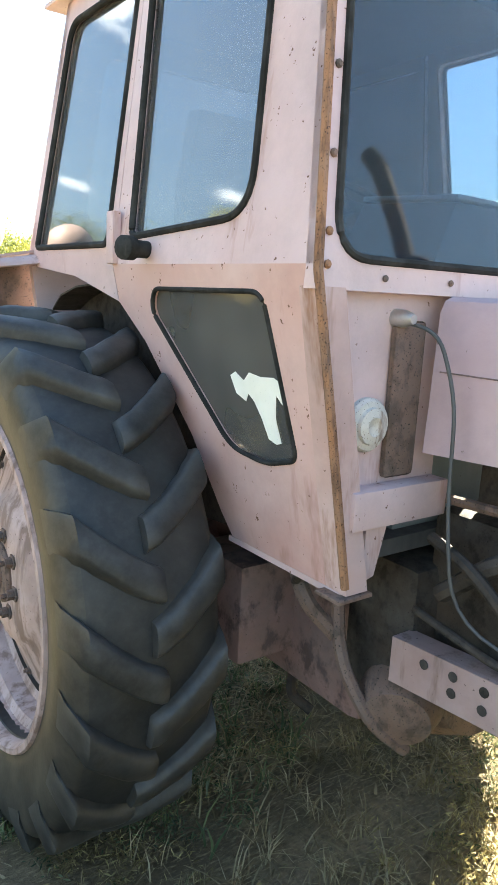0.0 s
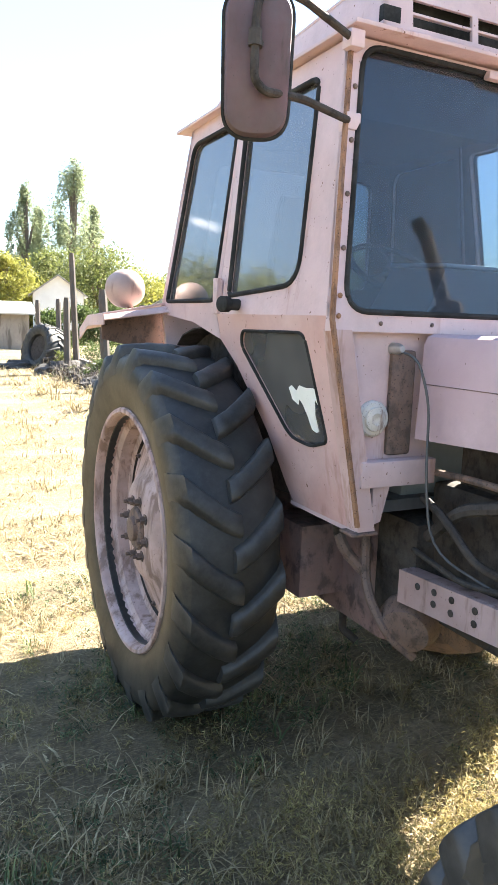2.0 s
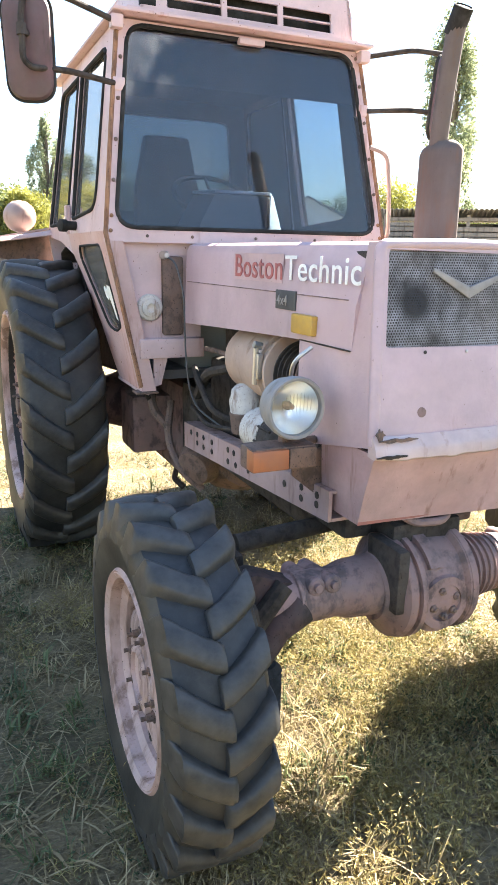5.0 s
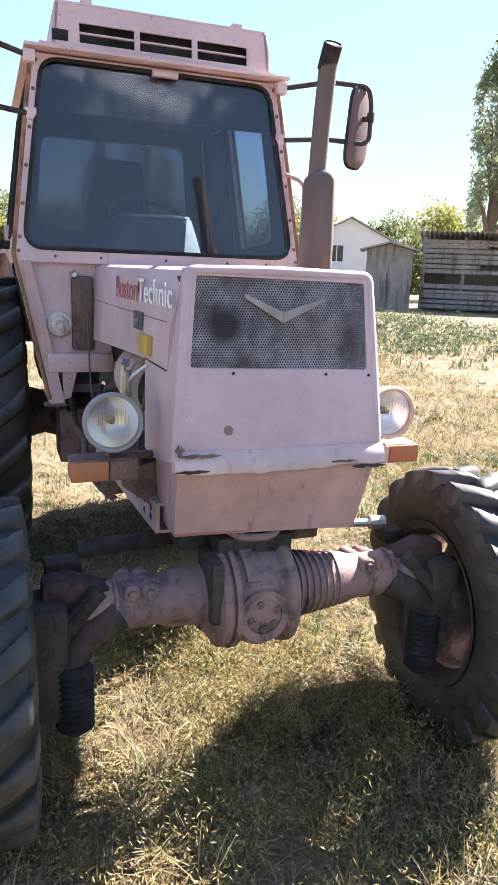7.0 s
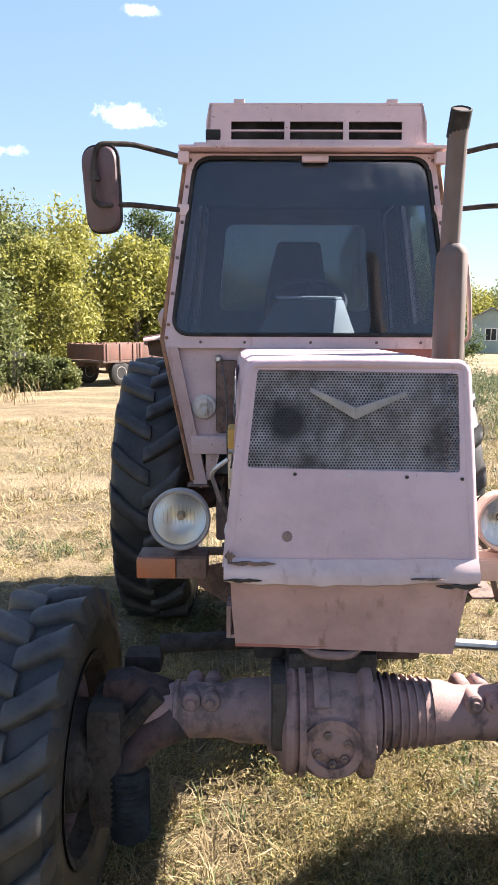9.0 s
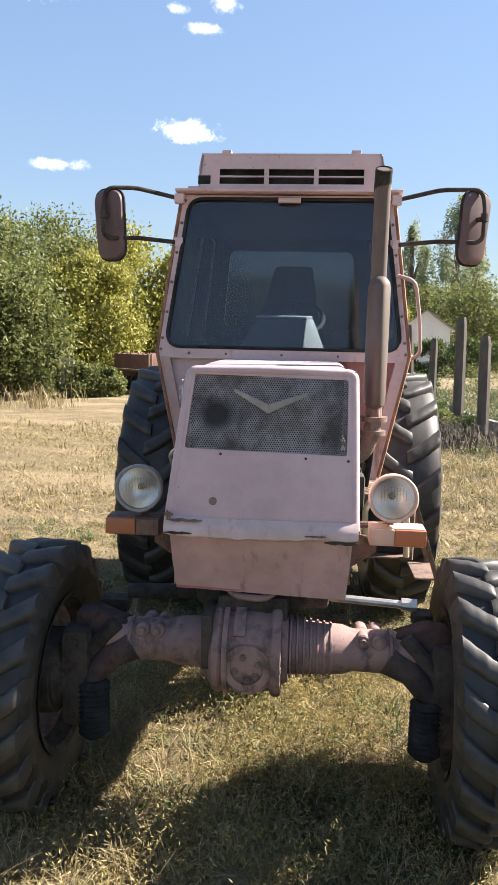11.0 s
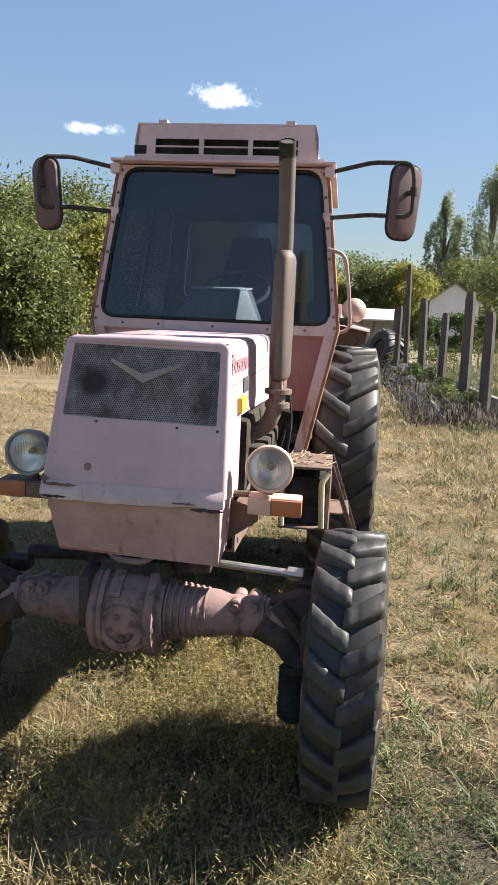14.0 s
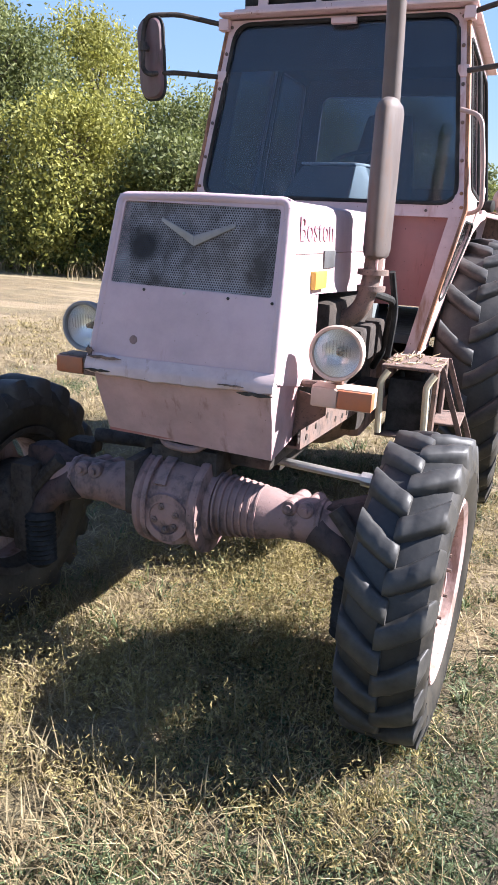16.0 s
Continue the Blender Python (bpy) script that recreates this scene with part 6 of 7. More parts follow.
# low leafy weeds
def leaf_cloud(rng, at, normal_jitter, size, wide=0.45):
    n = len(at)
    a = rng.normal(size=(n, 3))
    a /= np.linalg.norm(a, axis=1)[:, None]
    b = rng.normal(size=(n, 3))
    b -= a * (a * b).sum(1)[:, None]
    b /= np.linalg.norm(b, axis=1)[:, None]
    s = (size * rng.uniform(0.6, 1.4, n))[:, None]
    c = np.cross(a, b)
    v = np.stack([at - a * s, at + b * s * wide + c * s * 0.12, at + a * s, at - b * s * wide + c * s * 0.12], 1).reshape(-1, 3)
    f = np.arange(n * 4).reshape(-1, 4)
    return v, f


WEED = foliage("leafy weed leaves", (0.026, 0.040, 0.016), (0.10, 0.132, 0.055), (0.24, 0.28, 0.13), 0.3, 0.7)
FADED_WEED = foliage("yellowing weed leaves", (0.12, 0.094, 0.036), (0.38, 0.305, 0.115), (0.54, 0.45, 0.20), 0.3, 0.75)


def weed_plants(rng, n, lo, hi, cut, seed, leaves, wide, tall, size, slim=0.30, dry=False):
    """Low plants: each a ragged dome of small leaves round a few leaning stems."""
    x, y = patchy(rng, n, lo, hi, 0.9, cut, seed)
    if dry:
        x, y = greener(rng, x, y)
    big = rng.uniform(0.45, 1.35, len(x))
    k = (leaves * big ** 1.5).astype(int) + 4
    at = np.repeat(np.stack([x, y, height_of(x, y)], 1), k, 0)
    f = np.repeat(big, k)
    stem = rng.integers(0, 6, len(at)) * (math.tau / 6) + np.repeat(rng.uniform(0, 6, len(x)), k) + rng.normal(0, 0.25, len(at))
    along = rng.uniform(0.05, 1, len(at)) ** 0.75
    out = along * wide * f
    at[:, 0] += out * np.cos(stem) + rng.normal(0, 0.006, len(at))
    at[:, 1] += out * np.sin(stem) + rng.normal(0, 0.006, len(at))
    at[:, 2] += 0.004 + tall * f * along * rng.uniform(0.25, 1.0, len(at))
    leaf_v, leaf_f = leaf_cloud(rng, at, 1, size * (1.25 - 0.5 * along), slim)
    # a few thin stems to each plant
    k = 4
    foot = np.repeat(np.stack([x, y, height_of(x, y) - 0.005], 1), k, 0)
    fb = np.repeat(big, k)
    ang = np.tile(np.arange(k) * (math.tau / k), len(x)) + np.repeat(rng.uniform(0, 6, len(x)), k)
    reach = rng.uniform(0.5, 0.95, len(foot)) * fb
    end = foot + np.stack([np.cos(ang) * wide * reach, np.sin(ang) * wide * reach, tall * reach * 0.8], 1)
    side = np.stack([-np.sin(ang), np.cos(ang), 0 * ang], 1) * (size * 0.09)
    v = np.stack([foot - side, foot + side, end + side * 0.5, end - side * 0.5], 1).reshape(-1, 3)
    return np.concatenate([leaf_v, v]), np.concatenate([leaf_f, np.arange(len(foot) * 4).reshape(-1, 4) + len(leaf_v)])


clouds = [weed_plants(rng, 3400, (-4.2, -3.8), (4.2, 0.3), -0.05, 11.0, 60, 0.090, 0.10, 0.0110, 0.24), weed_plants(rng, 800, (-4.2, -3.8), (4.2, 0.2), 0.0, 11.0, 80, 0.070, 0.18, 0.0095, 0.24), weed_plants(rng, 950, (-0.1, -2.0), (2.5, 0.5), -0.25, 17.0, 84, 0.09, 0.09, 0.0105, 0.24), weed_plants(rng, 900, (1.0, 0.3), (4.2, 4.0), -0.1, 19.0, 36, 0.09, 0.08, 0.012, 0.24),
          weed_plants(rng, 3600, (-4.2, -1.2), (1.6, 4.2), 0.0, 13.0, 44, 0.08, 0.065, 0.0105, 0.24), weed_plants(rng, 1300, (1.2, 0.6), (7, 12), 0.0, 21.0, 32, 0.11, 0.13, 0.018),
          weed_plants(rng, 500, (2.6, 10.5), (6.5, 22), -0.2, 27.0, 30, 0.22, 0.35, 0.035), weed_plants(rng, 1300, (5.0, 10.0), (16, 26), -0.1, 23.0, 26, 0.25, 0.5, 0.05)]
tagged(put("low_weeds", raw("low_weeds", *joined(clouds), WEED)), "small leafy green weeds among the grass", "weeds", kind="stuff")
clouds = [weed_plants(rng, 3400, (-4.0, -3.4), (4.2, 4.4), -0.12, 31.0, 50, 0.085, 0.075, 0.0115, 0.15, True), weed_plants(rng, 1300, (-1.0, -0.9), (1.0, 1.6), -0.35, 37.0, 80, 0.085, 0.19, 0.0105, 0.20), weed_plants(rng, 5600, (1.0, 0.2), (7, 13), -0.22, 33.0, 22, 0.10, 0.09, 0.017, 0.2),
          weed_plants(rng, 1600, (-7, 3.0), (-0.6, 12), 0.05, 35.0, 16, 0.09, 0.04, 0.017)]
tagged(put("faded_weeds", raw("faded_weeds", *joined(clouds), FADED_WEED)), "yellowing low weeds in patches", "weeds", kind="stuff")

# ---- trees and shrubs ----
BARK = worn("grey-brown bark", (0.16, 0.12, 0.09), (0.11, 0.085, 0.065), (0.2, 0.17, 0.13), 0.55, 0.95, 5.0, grain=0.9)
L_GREEN = foliage("green leaves", (0.028, 0.045, 0.012), (0.085, 0.125, 0.030), (0.18, 0.22, 0.065), 0.35, 0.7, 1.2)
L_YELLOW = foliage("yellowing leaves", (0.13, 0.135, 0.028), (0.30, 0.29, 0.055), (0.44, 0.41, 0.11), 0.4, 0.7, 0.9)
L_OLIVE = foliage("olive leaves", (0.055, 0.072, 0.020), (0.15, 0.17, 0.048), (0.27, 0.28, 0.10), 0.4, 0.7, 1.2)
L_POPLAR = foliage("poplar leaves", (0.17, 0.205, 0.115), (0.27, 0.31, 0.18), (0.38, 0.41, 0.27), 0.5, 0.7, 0.8)


def tree(name, label, category, x, y, h, w, mat, seed, leaf=0.16, count=9000, clumps=26, foot=0.0, slim=False, group=""):
    """A tapered trunk with limbs, and a crown of leaves gathered in uneven clumps."""
    rng = np.random.default_rng(seed)
    z0 = ground_z(x, y) - 0.05
    ob = thing(name, (x, y, z0), label, category, group)
    bm = bmesh.new()
    tube(bm, [(x, y, z0), (x + 0.02 * h * rng.normal(), y, z0 + h * 0.3), (x + 0.03 * h * rng.normal(), y + 0.02 * h * rng.normal(), z0 + h * 0.85)], [0.022 * h + 0.03, (0.007 if slim else 0.016) * h + 0.02, 0.01], 8)
    centres = []
    for i in range(clumps):
        f = foot + (1 - foot) * rng.uniform(0, 1) ** 0.85
        taper = (math.sin(math.pi * min(f * 0.9 + 0.08, 1)) ** 0.5) if not slim else (math.sin(math.pi * min(f * 0.93 + 0.06, 1)) ** 0.7)
        r = w / 2 * taper * rng.uniform(0.35, 0.95)
        a = rng.uniform(0, math.tau)
        c = np.array([x + r * math.cos(a), y + r * math.sin(a), z0 + h * f * 0.96])
        size = w * rng.uniform(0.12, 0.23) * (0.62 if slim else 1.0)
        centres.append((c, size))
        if i % 3 == 0:
            tube(bm, [(x, y, z0 + h * f * 0.6), tuple((c + np.array([x, y, z0 + h * f * 0.75])) / 2), tuple(c)], [0.012 * h, 0.008 * h, 0.006], 5)
    part("trunk", bm, BARK, ob)
    per = count // clumps
    pts = []
    for c, size in centres:
        d = rng.normal(size=(per, 3))
        d /= np.linalg.norm(d, axis=1)[:, None]
        r = size * rng.uniform(0.25, 1.0, per) ** 0.5 * (1 + 0.22 * rng.normal(size=per).clip(-1.2, 1.2))
        p = c + d * r[:, None] * np.array([1, 1, 2.6 if slim else 0.85])
        p[:, 2] = np.maximum(p[:, 2], z0 + 0.05)
        pts.append(p)
    v, f = leaf_cloud(rng, np.concatenate(pts), 1, leaf)
    put("crown", raw("crown", v, f, mat), ob)
    return ob


# thicket on the left
SHRUB = "dense green and yellowing shrub at the yard's edge"
for i, (x, y, h, w, mat, foot) in enumerate(((-9.1, 17.6, 3.9, 4.2, L_OLIVE, 0.02), (-12.2, 17.0, 5.0, 5.0, L_YELLOW, 0.02), (-15.8, 17.5, 8.3, 5.5, L_OLIVE, 0.02), (-7.6, 22.5, 4.6, 3.6, L_YELLOW, 0.02),
                                             (-11.2, 22.5, 5.9, 5.5, L_OLIVE, 0.05), (-14.8, 22.5, 8.6, 6.0, L_YELLOW, 0.05), (-19.5, 20.5, 9.5, 6.5, L_OLIVE, 0.03), (-7.9, 17.9, 1.5, 1.8, L_OLIVE, 0.0), (-6.7, 18.6, 1.0, 1.5, L_OLIVE, 0.0), (-5.9, 18.9, 0.85, 1.0, L_OLIVE, 0.0), (-9.6, 16.6, 1.5, 2.2, L_GREEN, 0.0), (-11.6, 16.2, 1.8, 2.4, L_GREEN, 0.0), (-13.8, 16.0, 1.9, 2.6, L_OLIVE, 0.0), (-16.2, 16.2, 2.2, 3.0, L_GREEN, 0.0), (-18.6, 17.2, 2.4, 3.2, L_GREEN, 0.0))):
    tree("shrub", SHRUB, "shrub", x, y, h, w, mat, 20 + i, 0.070 if h > 2.5 else 0.050, 30000 if h > 2.5 else 7000, 80 if h > 2.5 else 30, foot, group="thicket")
# trees behind the trailer
for i, (x, y, h, w, mat) in enumerate(((-13.5, 38, 7.0, 8, L_OLIVE), (-10.0, 36, 7.6, 7, L_YELLOW), (-6.6, 37, 6.2, 6, L_YELLOW), (-3.4, 40, 5.2, 6, L_OLIVE), (-8.8, 54, 10.8, 6, L_GREEN), (-17, 46, 9.5, 9, L_OLIVE))):
    tree("tree", "broad autumn tree with yellow-green leaves" if mat is L_YELLOW else "broad tree with dull green leaves", "tree", x, y, h, w, mat, 50 + i, 0.125, 16000, 60, 0.03)
# far line behind the house and sheds
for i in range(15):
    a = radians(-2 + i * 3.0)
    d = 84 + 6 * math.sin(i * 2.1)
    tree("tree", "far broad tree in the tree line", "tree", d * math.sin(a), d * math.cos(a), 7.8 + 1.6 * math.sin(i * 1.7), 9.5, (L_YELLOW, L_OLIVE, L_OLIVE)[i % 3], 80 + i, 0.17, 9000, 44, 0.03, group="tree line")
for i, (x, y, h, w) in enumerate(((14.0, 99, 18.5, 5.6), (16.3, 103, 16, 5.0), (20.0, 98, 22, 8.0), (23.5, 102, 17, 5.0), (36.5, 46.5, 19.5, 5.6))):
    tree("poplar", "tall slim poplar with grey-green leaves", "tree", x, y, h, w, L_POPLAR, 120 + i, 0.16, 14000, 70, 0.05, True, group="poplars")
# autumn trees and a dark hedge before the white house
for i, (x, y, h, w, mat) in enumerate(((3.4, 62.5, 6.0, 5.5, L_OLIVE), (6.6, 61.5, 6.4, 5.0, L_YELLOW), (-0.4, 64.0, 5.2, 5.0, L_YELLOW))):
    tree("tree", "rounded autumn tree with yellow-green leaves", "tree", x, y, h, w, mat, 140 + i, 0.13, 14000, 60, 0.02)
for i, (x, y, h, w) in enumerate(((5.9, 40.5, 1.9, 2.2), (7.6, 41.0, 2.1, 2.6), (9.7, 41.0, 2.3, 2.8), (11.9, 41.5, 2.2, 2.8))):
    tree("shrub", "dark green hedge shrub before the house", "shrub", x, y, h, w, L_GREEN, 150 + i, 0.075, 7000, 34, 0.0, group="hedge")
# thin dry stalks before the thicket
x, y = patchy(rng, 2600, (-15, 14.2), (-5.6, 17.4), 1.4, -0.05, 41.0)
tagged(put("dry_stalks", raw("dry_stalks", *blades(rng, x, y, rng.uniform(0.2, 0.75, len(x)), np.full(len(x), 0.018), rng.uniform(0, 0.45, len(x)), 0.4), STRAW)), "tall dry stalks in front of the thicket", "weeds", kind="stuff")
x, y = patchy(rng, 2600, (2.2, 10.5), (4.6, 23.5), 1.0, -0.3, 61.0)
tagged(put("fence_weeds", raw("fence_weeds", *blades(rng, x, y, rng.uniform(0.15, 0.5, len(x)), np.full(len(x), 0.014), rng.uniform(0, 0.6, len(x)), 0.6), GREEN)), "green weeds along the fence", "weeds", kind="stuff")
VINE = foliage("dead dark vines", (0.022, 0.017, 0.013), (0.055, 0.042, 0.03), (0.16, 0.125, 0.08), 0.15, 0.8)
x, y = patchy(rng, 9000, (1.9, 9.2), (3.7, 22.5), 1.0, -0.4, 71.0)
tagged(put("dead_vines", raw("dead_vines", *blades(rng, x, y, rng.uniform(0.2, 0.75, len(x)), np.full(len(x), 0.016), rng.uniform(0, 0.75, len(x)), 1.2), VINE)), "dark dead vines and stalks over the rubble", "weeds", kind="stuff")

# ---- farm trailer ----
TR_RED = worn("weathered red boards", (0.185, 0.085, 0.062), (0.13, 0.066, 0.048), (0.11, 0.075, 0.055), 0.55, 0.8, 4.0, grain=0.6)
trailer = thing("trailer", (-4.4, 21.9, 0), "low four-wheeled farm trailer with weathered red side boards", "trailer")
x0, x1, y0, y1 = -6.45, -2.3, 20.1, 21.9
TRAILER_AT = Matrix.Translation((-4.91, 19.9, 0)) @ Matrix.Rotation(radians(52), 4, "Z") @ Matrix.Translation((6.45, -20.1, 0))


def trailer_part(name, bm, mat, parent, label=""):
    bmesh.ops.transform(bm, matrix=TRAILER_AT, verts=bm.verts)
    return part(name, bm, mat, parent, label)


bm = bmesh.new()
box(bm, (x0, y0, 0.72), (x1, y1, 0.80), 0.01)
for y in (y0 + 0.35, y1 - 0.45):
    box(bm, (x0 + 0.1, y, 0.56), (x1 - 0.1, y + 0.10, 0.72), 0.01)
trailer_part("bed", bm, IRON, trailer)
for y in (y0, y1 - 0.05):
    for k in range(3):
        xa = x0 + (x1 - x0) * k / 3 + 0.02
        bm = bmesh.new()
        box(bm, (xa, y, 0.81), (xa + (x1 - x0) / 3 - 0.04, y + 0.05, 1.31), 0.008)
        for q in (0.1, 0.5, 0.9):
            xr = xa + ((x1 - x0) / 3 - 0.04) * q
            box(bm, (xr - 0.03, y - 0.025, 0.79), (xr + 0.03, y, 1.32), 0.004)
        trailer_part("side_board", bm, TR_RED, trailer)
for x in (x0, x1 - 0.05):
    bm = bmesh.new()
    box(bm, (x, y0 + 0.06, 0.81), (x + 0.05, y1 - 0.06, 1.29), 0.008)
    trailer_part("end_board", bm, TR_RED, trailer)
for x in (x0 + 0.75, x1 - 0.75):
    for y in (y0 + 0.12, y1 - 0.12):
        bm = bmesh.new()
        lathe(bm, [(-0.09, 0.20), (-0.10, 0.34), (-0.07, 0.40), (0.07, 0.40), (0.10, 0.34), (0.09, 0.20)], (x, y, 0.395), (0, 1, 0), 28, )
        wheel = trailer_part("wheel", bm, RUBBER, trailer, "black trailer tyre")
        bm = bmesh.new()
        lathe(bm, [(-0.085, 0.21), (-0.095, 0.19), (-0.05, 0.15), (-0.07, 0.06), (-0.07, 0.02), (0.07, 0.02), (0.07, 0.2)], (x, y, 0.395), (0, 1, 0), 24)
        trailer_part("rim", bm, WHITE, wheel, "pale wheel rim")
    bm = bmesh.new()
    tube(bm, [(x, y0 + 0.1, 0.395), (x, y1 - 0.1, 0.395)], 0.05, 8)
    box(bm, (x - 0.3, y0 + 0.35, 0.45), (x + 0.3, y0 + 0.45, 0.56), 0.02)
    trailer_part("axle", bm, IRON, trailer)
# ---- fence, old wheel and rubble on the right ----
OLDWOOD = worn("dark weathered timber", (0.11, 0.085, 0.07), (0.07, 0.058, 0.05), (0.07, 0.06, 0.05), 0.5, 0.9, 5.0, grain=0.7)
CONCRETE = worn("rough old concrete", (0.40, 0.37, 0.33), (0.32, 0.29, 0.25), (0.2, 0.18, 0.15), 0.55, 0.9, 4.0, grain=0.6)
DIRTY_CONCRETE = worn("earth-stained concrete", (0.24, 0.215, 0.185), (0.16, 0.14, 0.12), (0.07, 0.06, 0.05), 0.50, 0.9, 4.0, grain=0.8, spots=0.6)
for i, (x, y, h, r) in enumerate(((3.40, 13.0, 2.4, 0.12), (3.25, 15.5, 1.95, 0.10), (3.07, 18.0, 2.4, 0.12), (2.96, 23.5, 2.2, 0.09), (3.0, 27.5, 2.2, 0.10), (2.86, 20.5, 3.4, 0.09), (2.52, 20.2, 2.15, 0.10), (3.44, 11.0, 1.97, 0.11))):
    z0 = ground_z(x, y)
    post = thing("fence_post", (x, y, z0), "thin tall wooden pole by the fence" if h > 3 else "dark square wooden fence post", "fence post", "" if h > 3 else "fence posts")
    lean = 0.02 * math.sin(i * 2.3) - 0.02
    bm = bmesh.new()
    loft(bm, [[(x + lean * z + r * f * math.cos(a), y + r * f * math.sin(a), z0 + z) for a in (k * math.tau / 8 + 0.3 for k in range(8))] for z, f in ((-0.15, 1.05), (h * 0.5, 1.0), (h * 0.93, 0.95), (h, 0.7))])
    part("shaft", bm, OLDWOOD, post, smooth=30)
for i, (x, y, rz, ln) in enumerate(((3.62, 12.4, 1.66, 2.6), (3.50, 15.0, 1.66, 2.4), (3.27, 17.6, 1.66, 2.5), (3.08, 20.2, 1.65, 2.5), (2.12, 15.7, 1.62, 1.7), (2.27, 12.6, 1.66, 1.9), (2.42, 10.4, 1.62, 1.5), (2.75, 18.6, 1.95, 1.4))):
    z0 = ground_z(x, y)
    slab = thing("concrete_slab", (x, y, z0), "broken grey concrete slab lying along the fence", "slab", "slabs")
    m = Matrix.Translation((x, y, z0 + (0.05 if i > 3 else 0.19))) @ Matrix.Rotation(rz, 4, "Z") @ Matrix.Rotation(radians(38 if i > 3 else 4), 4, "X") @ Matrix.Rotation(radians(5 * math.sin(i * 1.9)), 4, "Y")
    bm = box(bmesh.new(), (-ln / 2, -0.08, -0.22), (ln / 2, 0.08, 0.20), 0.02)
    bmesh.ops.transform(bm, matrix=m, verts=bm.verts)
    part("body", bm, DIRTY_CONCRETE, slab)
EARTH = worn("dark ashy earth", (0.060, 0.052, 0.044), (0.035, 0.031, 0.028), (0.16, 0.14, 0.12), 0.60, 0.95, 7.0, spots=0.64, grain=0.8)
old = thing("old_wheel", (2.3, 22.5, 0), "worn black tractor tyre leaning on rubble", "wheel")
OLD_AT = Matrix.Translation((2.28, 22.5, 0.58)) @ Matrix.Rotation(radians(24), 4, "Z") @ Matrix.Rotation(radians(16), 4, "Y")
add_tyre(old, 0, 0, 0, 0.80, 0.68, 0.42, 18, 0.05, 0.30, 0.075, OLD_AT, -9)
bm = lathe(bmesh.new(), [(-0.20, 0.40), (-0.16, 0.30), (-0.10, 0.12), (0.10, 0.12), (0.16, 0.30), (0.20, 0.40)], (0, 0, 0), (1, 0, 0), 24)
bmesh.ops.transform(bm, matrix=OLD_AT, verts=bm.verts)
part("rim", bm, GREASE, old, "rusted dark rim")
for x, y, s, sq in ((1.6, 22.6, 0.5, 0.5), (2.4, 20.3, 0.55, 0.6), (2.65, 17.6, 0.50, 0.6), (2.8, 14.4, 0.48, 0.6), (2.6, 16.0, 0.55, 0.55), (2.9, 12.7, 0.50, 0.55), (2.7, 19.0, 0.45, 0.7), (3.0, 11.2, 0.42, 0.5)):
    z0 = ground_z(x, y)
    heap = thing("rubble_heap", (x, y, z0), "heap of dark rubble and earth", "rubble")
    bm = bmesh.new()
    bmesh.ops.create_icosphere(bm, subdivisions=4, radius=1)
    for v in bm.verts:
        k = 1 + 0.35 * noise.noise(v.co * 2.1 + Vector((x, y, 0))) + 0.15 * noise.noise(v.co * 6)
        v.co = Vector((x, y, z0)) + Vector((v.co.x * s * k * 1.3, v.co.y * s * k, max(v.co.z, -0.1) * s * sq * k))
    part("mound", bm, EARTH, heap)
for i, (x, y, h, w) in enumerate(((2.85, 16.6, 0.5, 0.8), (2.75, 19.3, 0.45, 0.8), (4.6, 24.5, 0.8, 1.8), (6.3, 27.0, 0.9, 2.4), (4.6, 31.0, 0.9, 2.4), (8.2, 30.0, 1.0, 3.0), (3.1, 14.0, 0.5, 0.7), (3.0, 15.3, 0.6, 0.8), (2.75, 17.6, 0.6, 0.8), (2.95, 12.4, 0.5, 0.7), (3.3, 11.6, 0.5, 0.7), (2.5, 20.9, 0.55, 0.8))):
    tree("shrub", "low ragged weeds and vines by the fence", "shrub", x, y, h, w, L_OLIVE if i % 2 else L_GREEN, 200 + i, 0.036, 1500, 16, 0.0, group="fence shrubs")

# ---- white house with a gable ----
LIME = worn("whitewashed wall", (0.80, 0.79, 0.76), (0.74, 0.72, 0.68), (0.6, 0.56, 0.5), 0.68, 0.85, 1.5, spots=0.74, dirt=0.12)
SLATE = worn("grey corrugated roof", (0.34, 0.33, 0.32), (0.28, 0.27, 0.26), (0.2, 0.18, 0.16), 0.6, 0.85, 1.5)
BOARD = worn("grey barn boards", (0.30, 0.27, 0.245), (0.21, 0.185, 0.165), (0.09, 0.075, 0.065), 0.5, 0.9, 1.2, grain=0.7)
CREAM = worn("pale plastered wall", (0.78, 0.76, 0.71), (0.72, 0.69, 0.63), (0.5, 0.45, 0.38), 0.66, 0.85, 1.2, spots=0.74, dirt=0.15)
TEAL = worn("pale green boards", (0.36, 0.44, 0.38), (0.32, 0.39, 0.34), (0.4, 0.36, 0.3), 0.62, 0.8, 1.2)
DARKPANE = material("dark window pane", 0.08)[0]
DARKPANE.node_tree.nodes["Principled BSDF"].inputs["Base Color"].default_value = (0.02, 0.024, 0.03, 1)


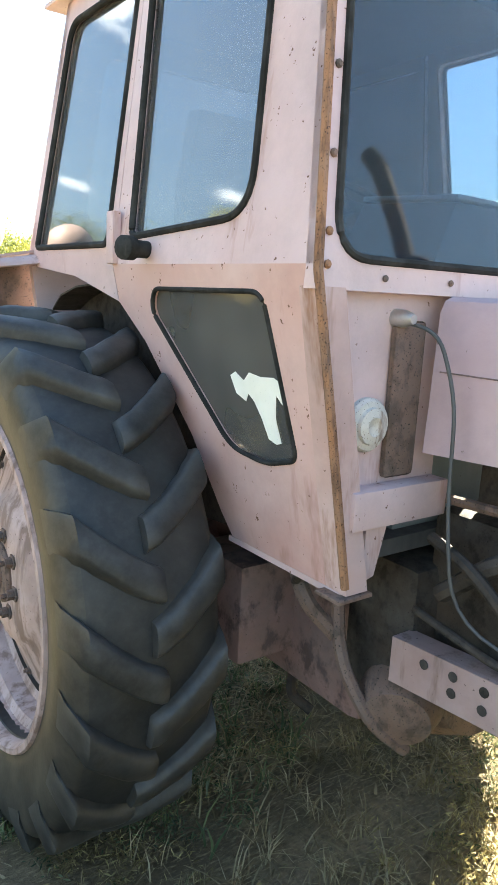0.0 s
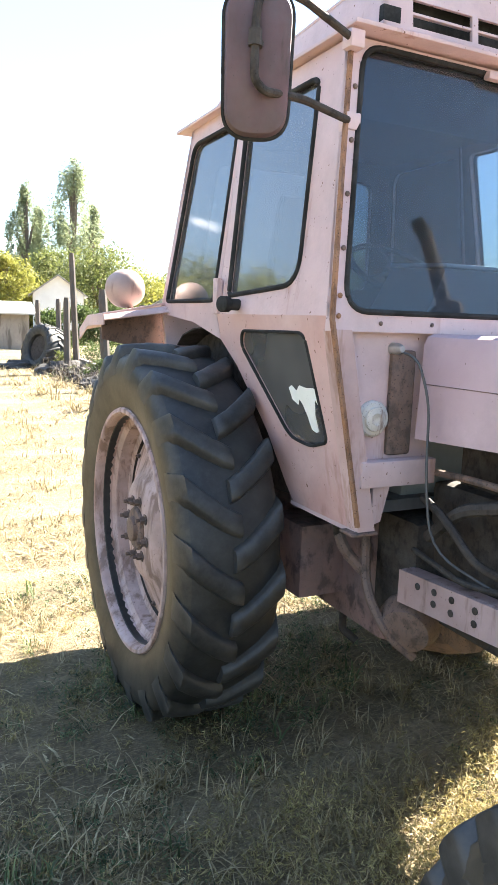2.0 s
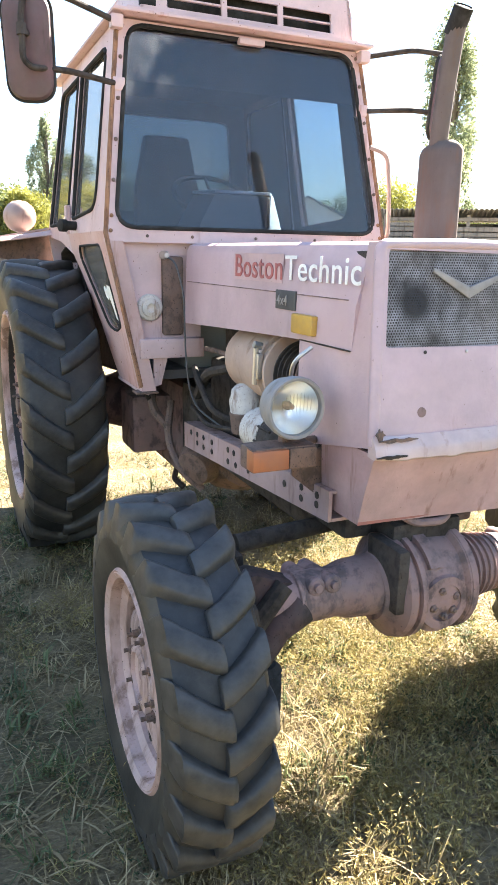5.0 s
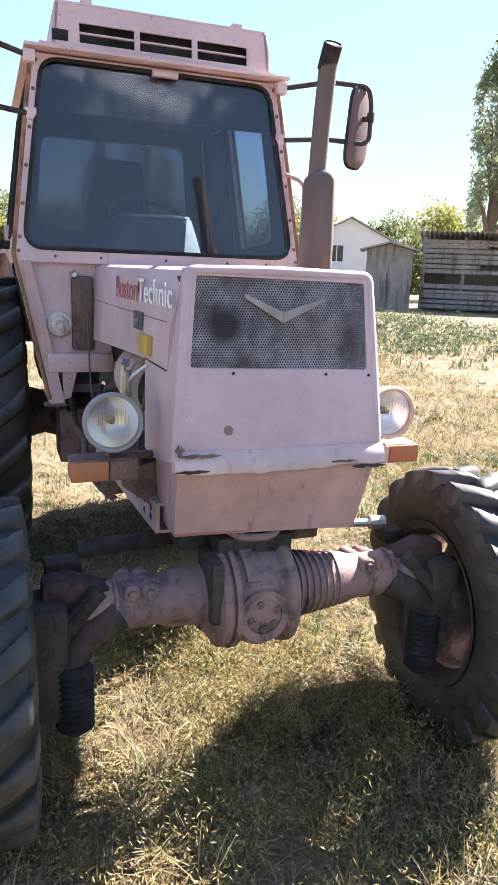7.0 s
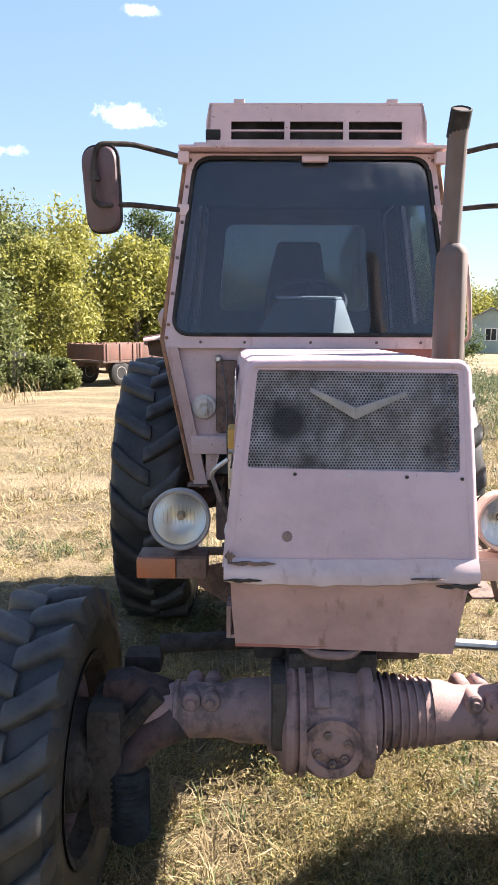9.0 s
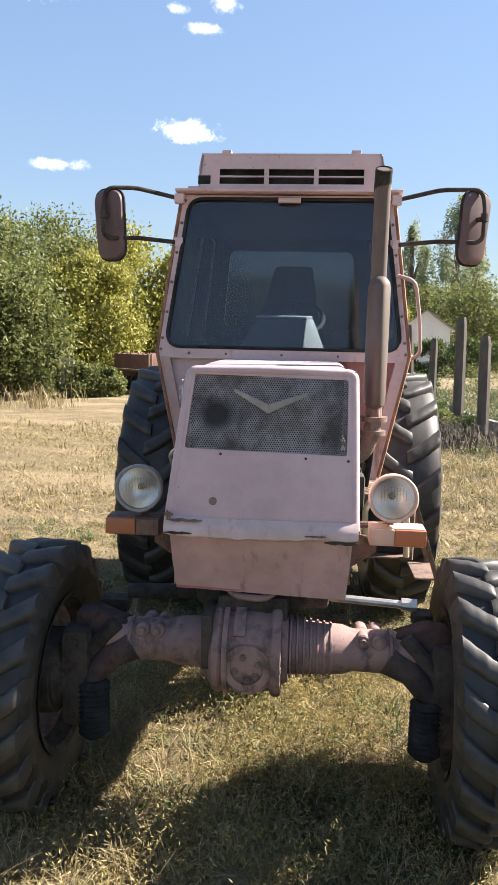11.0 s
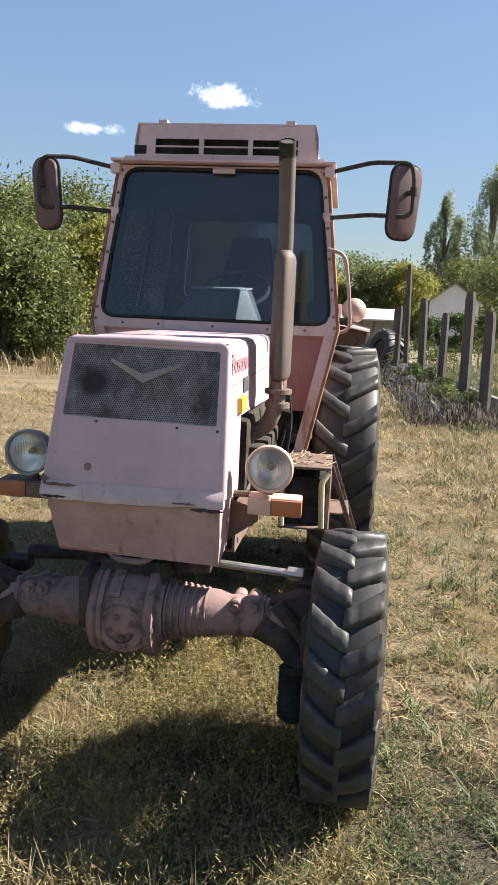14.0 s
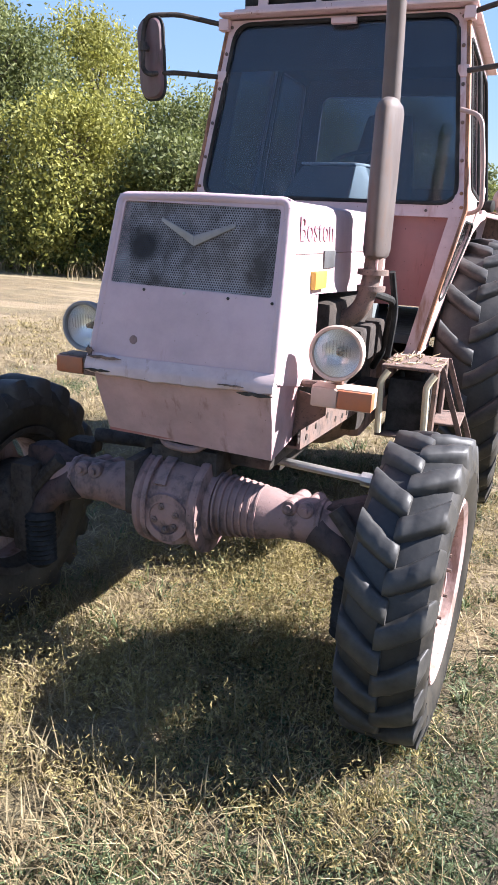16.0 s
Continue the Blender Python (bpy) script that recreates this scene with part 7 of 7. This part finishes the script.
def gabled(name, label, x, y, w, deep, eave, ridge, turn, wall, roof, windows=(), door=None):
    """A small building: walls, two roof slopes with overhang, windows with frame, sill and pane."""
    ob = thing(name, (x, y, 0), label, "house" if name == "house" else "shed")
    m = Matrix.Translation((x, y, 0)) @ Matrix.Rotation(radians(turn), 4, "Z")
    h = w / 2

    def add(nm, bm, mat, parent=ob, lab=""):
        bmesh.ops.transform(bm, matrix=m, verts=bm.verts)
        return part(nm, bm, mat, parent, lab, 25)
    body = add("wall", prism(bmesh.new(), [(-h, 0, -0.2), (h, 0, -0.2), (h, 0, eave), (0, 0, ridge), (-h, 0, eave)], (0, deep, 0)), wall)
    for s in (-1, 1):
        bm = bmesh.new()
        drop = (ridge - eave) / h
        prism(bm, [(0, -0.3, ridge + 0.03), (s * (h + 0.35), -0.3, eave - 0.35 * drop + 0.03), (s * (h + 0.35), -0.3, eave - 0.35 * drop + 0.11), (0, -0.3, ridge + 0.13)], (0, deep + 0.6, 0))
        add("roof", bm, roof)
    for wx, wz, ww, wh in windows:
        fr = bmesh.new()
        plate(fr, [(wx - ww / 2 - 0.08, wz - wh / 2 - 0.08), (wx + ww / 2 + 0.08, wz - wh / 2 - 0.08), (wx + ww / 2 + 0.08, wz + wh / 2 + 0.08), (wx - ww / 2 - 0.08, wz + wh / 2 + 0.08)],
              [(wx - ww / 2, wz - wh / 2), (wx + ww / 2, wz - wh / 2), (wx + ww / 2, wz + wh / 2), (wx - ww / 2, wz + wh / 2)], lambda a, b: (a, -0.05, b), (0, 0.06, 0))
        box(fr, (wx - 0.03, -0.045, wz - wh / 2), (wx + 0.03, 0.0, wz + wh / 2), 0)
        window = add("window", fr, TEAL if wall is LIME else LIME)
        add("pane", box(bmesh.new(), (wx - ww / 2, -0.03, wz - wh / 2), (wx + ww / 2, -0.012, wz + wh / 2), 0), DARKPANE, window)
    if door:
        dx, dw, dh = door
        add("door", box(bmesh.new(), (dx - dw / 2, -0.06, 0), (dx + dw / 2, 0.01, dh), 0.01), BOARD)
    return ob


gabled("house", "small whitewashed house with a grey gable roof", 9.85, 58.0, 3.9, 7.0, 3.30, 4.70, -9, LIME, SLATE)
gabled("house", "pale plastered house with a low gable", 23.4, 44.5, 6.4, 8.0, 3.9, 5.5, -24, CREAM, SLATE, ((-0.9, 3.1, 0.9, 1.1),))
gabled("house", "small pale green boarded house", 19.0, 57.0, 4.5, 5.0, 2.3, 3.6, -20, TEAL, SLATE, ((0.0, 1.5, 0.8, 0.9),))
TIN = worn("pale tin sheets", (0.52, 0.51, 0.48), (0.42, 0.40, 0.37), (0.28, 0.22, 0.17), 0.6, 0.6, 1.5)
gabled("shed", "low shed with a pale tin roof behind the fence", 0.1, 35.2, 2.4, 3.6, 1.70, 2.10, -90, BOARD, TIN)
# board barn: posts, planks one by one, slanted tin roof
barn = thing("barn", (23.0, 28.6, 0), "open dark barn of grey weathered boards", "barn")
BM = Matrix.Translation((23.0, 28.6, 0)) @ Matrix.Rotation(radians(-36), 4, "Z")
def barn_part(nm, bm, mat):
    bmesh.ops.transform(bm, matrix=BM, verts=bm.verts)
    return part(nm, bm, mat, barn)
random.seed(9)
for x in (-3.2, -1.2, 0.9, 3.2):
    barn_part("post", box(bmesh.new(), (x - 0.09, -0.09, -0.2), (x + 0.09, 0.09, 3.7), 0.02), BOARD)
for k in range(14):
    z = 0.15 + k * 0.25
    x0, x1 = (-3.2, 3.2) if k % 4 else (-3.2, random.uniform(-0.5, 2.0))
    if k in (5, 6):
        x0 = 0.9
    barn_part("plank", box(bmesh.new(), (x0, -0.13, z), (x1, -0.095, z + random.uniform(0.16, 0.23)), 0.006, 1), BOARD)
barn_part("back_wall", box(bmesh.new(), (-3.2, 3.0, -0.2), (3.2, 3.1, 3.4), 0.02), BOARD)
for x in (-3.2, 3.2):
    barn_part("side_wall", box(bmesh.new(), (x - 0.04, 0.1, -0.2), (x + 0.04, 3.0, 3.5), 0.02), BOARD)
bm = bmesh.new()
n = 60
loft(bm, [[(-3.6 + 7.2 * i / n, y, z + 0.04 * math.cos(i * math.pi)) for i in range(n + 1)] + [(3.6 - 7.2 * i / n, y, z - 0.02 + 0.04 * math.cos((n - i) * math.pi)) for i in range(n + 1)] for y, z in ((-0.6, 3.95), (3.4, 3.5))])
barn_part("roof", bm, SLATE)
# board shed beside it
gabled("shed", "low grey plank shed with a pale door", 18.35, 30.4, 2.3, 3.0, 2.95, 3.25, -30, BOARD, SLATE, (), (0.45, 0.9, 2.3))
bm = bmesh.new()
box(bm, (9.2, 18.2, 0.02), (11.2, 18.5, 0.18), 0.02)
beam = thing("timber_beam", (10.2, 18.3, 0), "pale timber beam lying in the grass", "timber")
part("body", bm, OLDWOOD, beam)
# pale slatted panel by the thicket
panel_at = thing("slatted_panel", (-7.0, 18.2, 0), "pale weathered slatted panel standing in the weeds", "panel")
for k in range(3):
    bm = bmesh.new()
    x = -7.16 + 0.135 * k
    prism(bm, [(x, 18.2, 0.0), (x + 0.11, 18.2, 0.0), (x + 0.105, 18.24, 1.16 + 0.05 * math.sin(k * 2.0)), (x + 0.005, 18.24, 1.18)], (0, 0.03, 0), 0.006)
    part("slat", bm, CONCRETE, panel_at)
for z in (0.35, 0.95):
    part("rail", box(bmesh.new(), (-7.18, 18.245 + z * 0.03, z), (-6.78, 18.285 + z * 0.03, z + 0.07), 0.005), CONCRETE, panel_at)
part("post", box(bmesh.new(), (-7.30, 18.24, -0.1), (-7.21, 18.33, 1.05), 0.01), OLDWOOD, panel_at, "dark timber post")
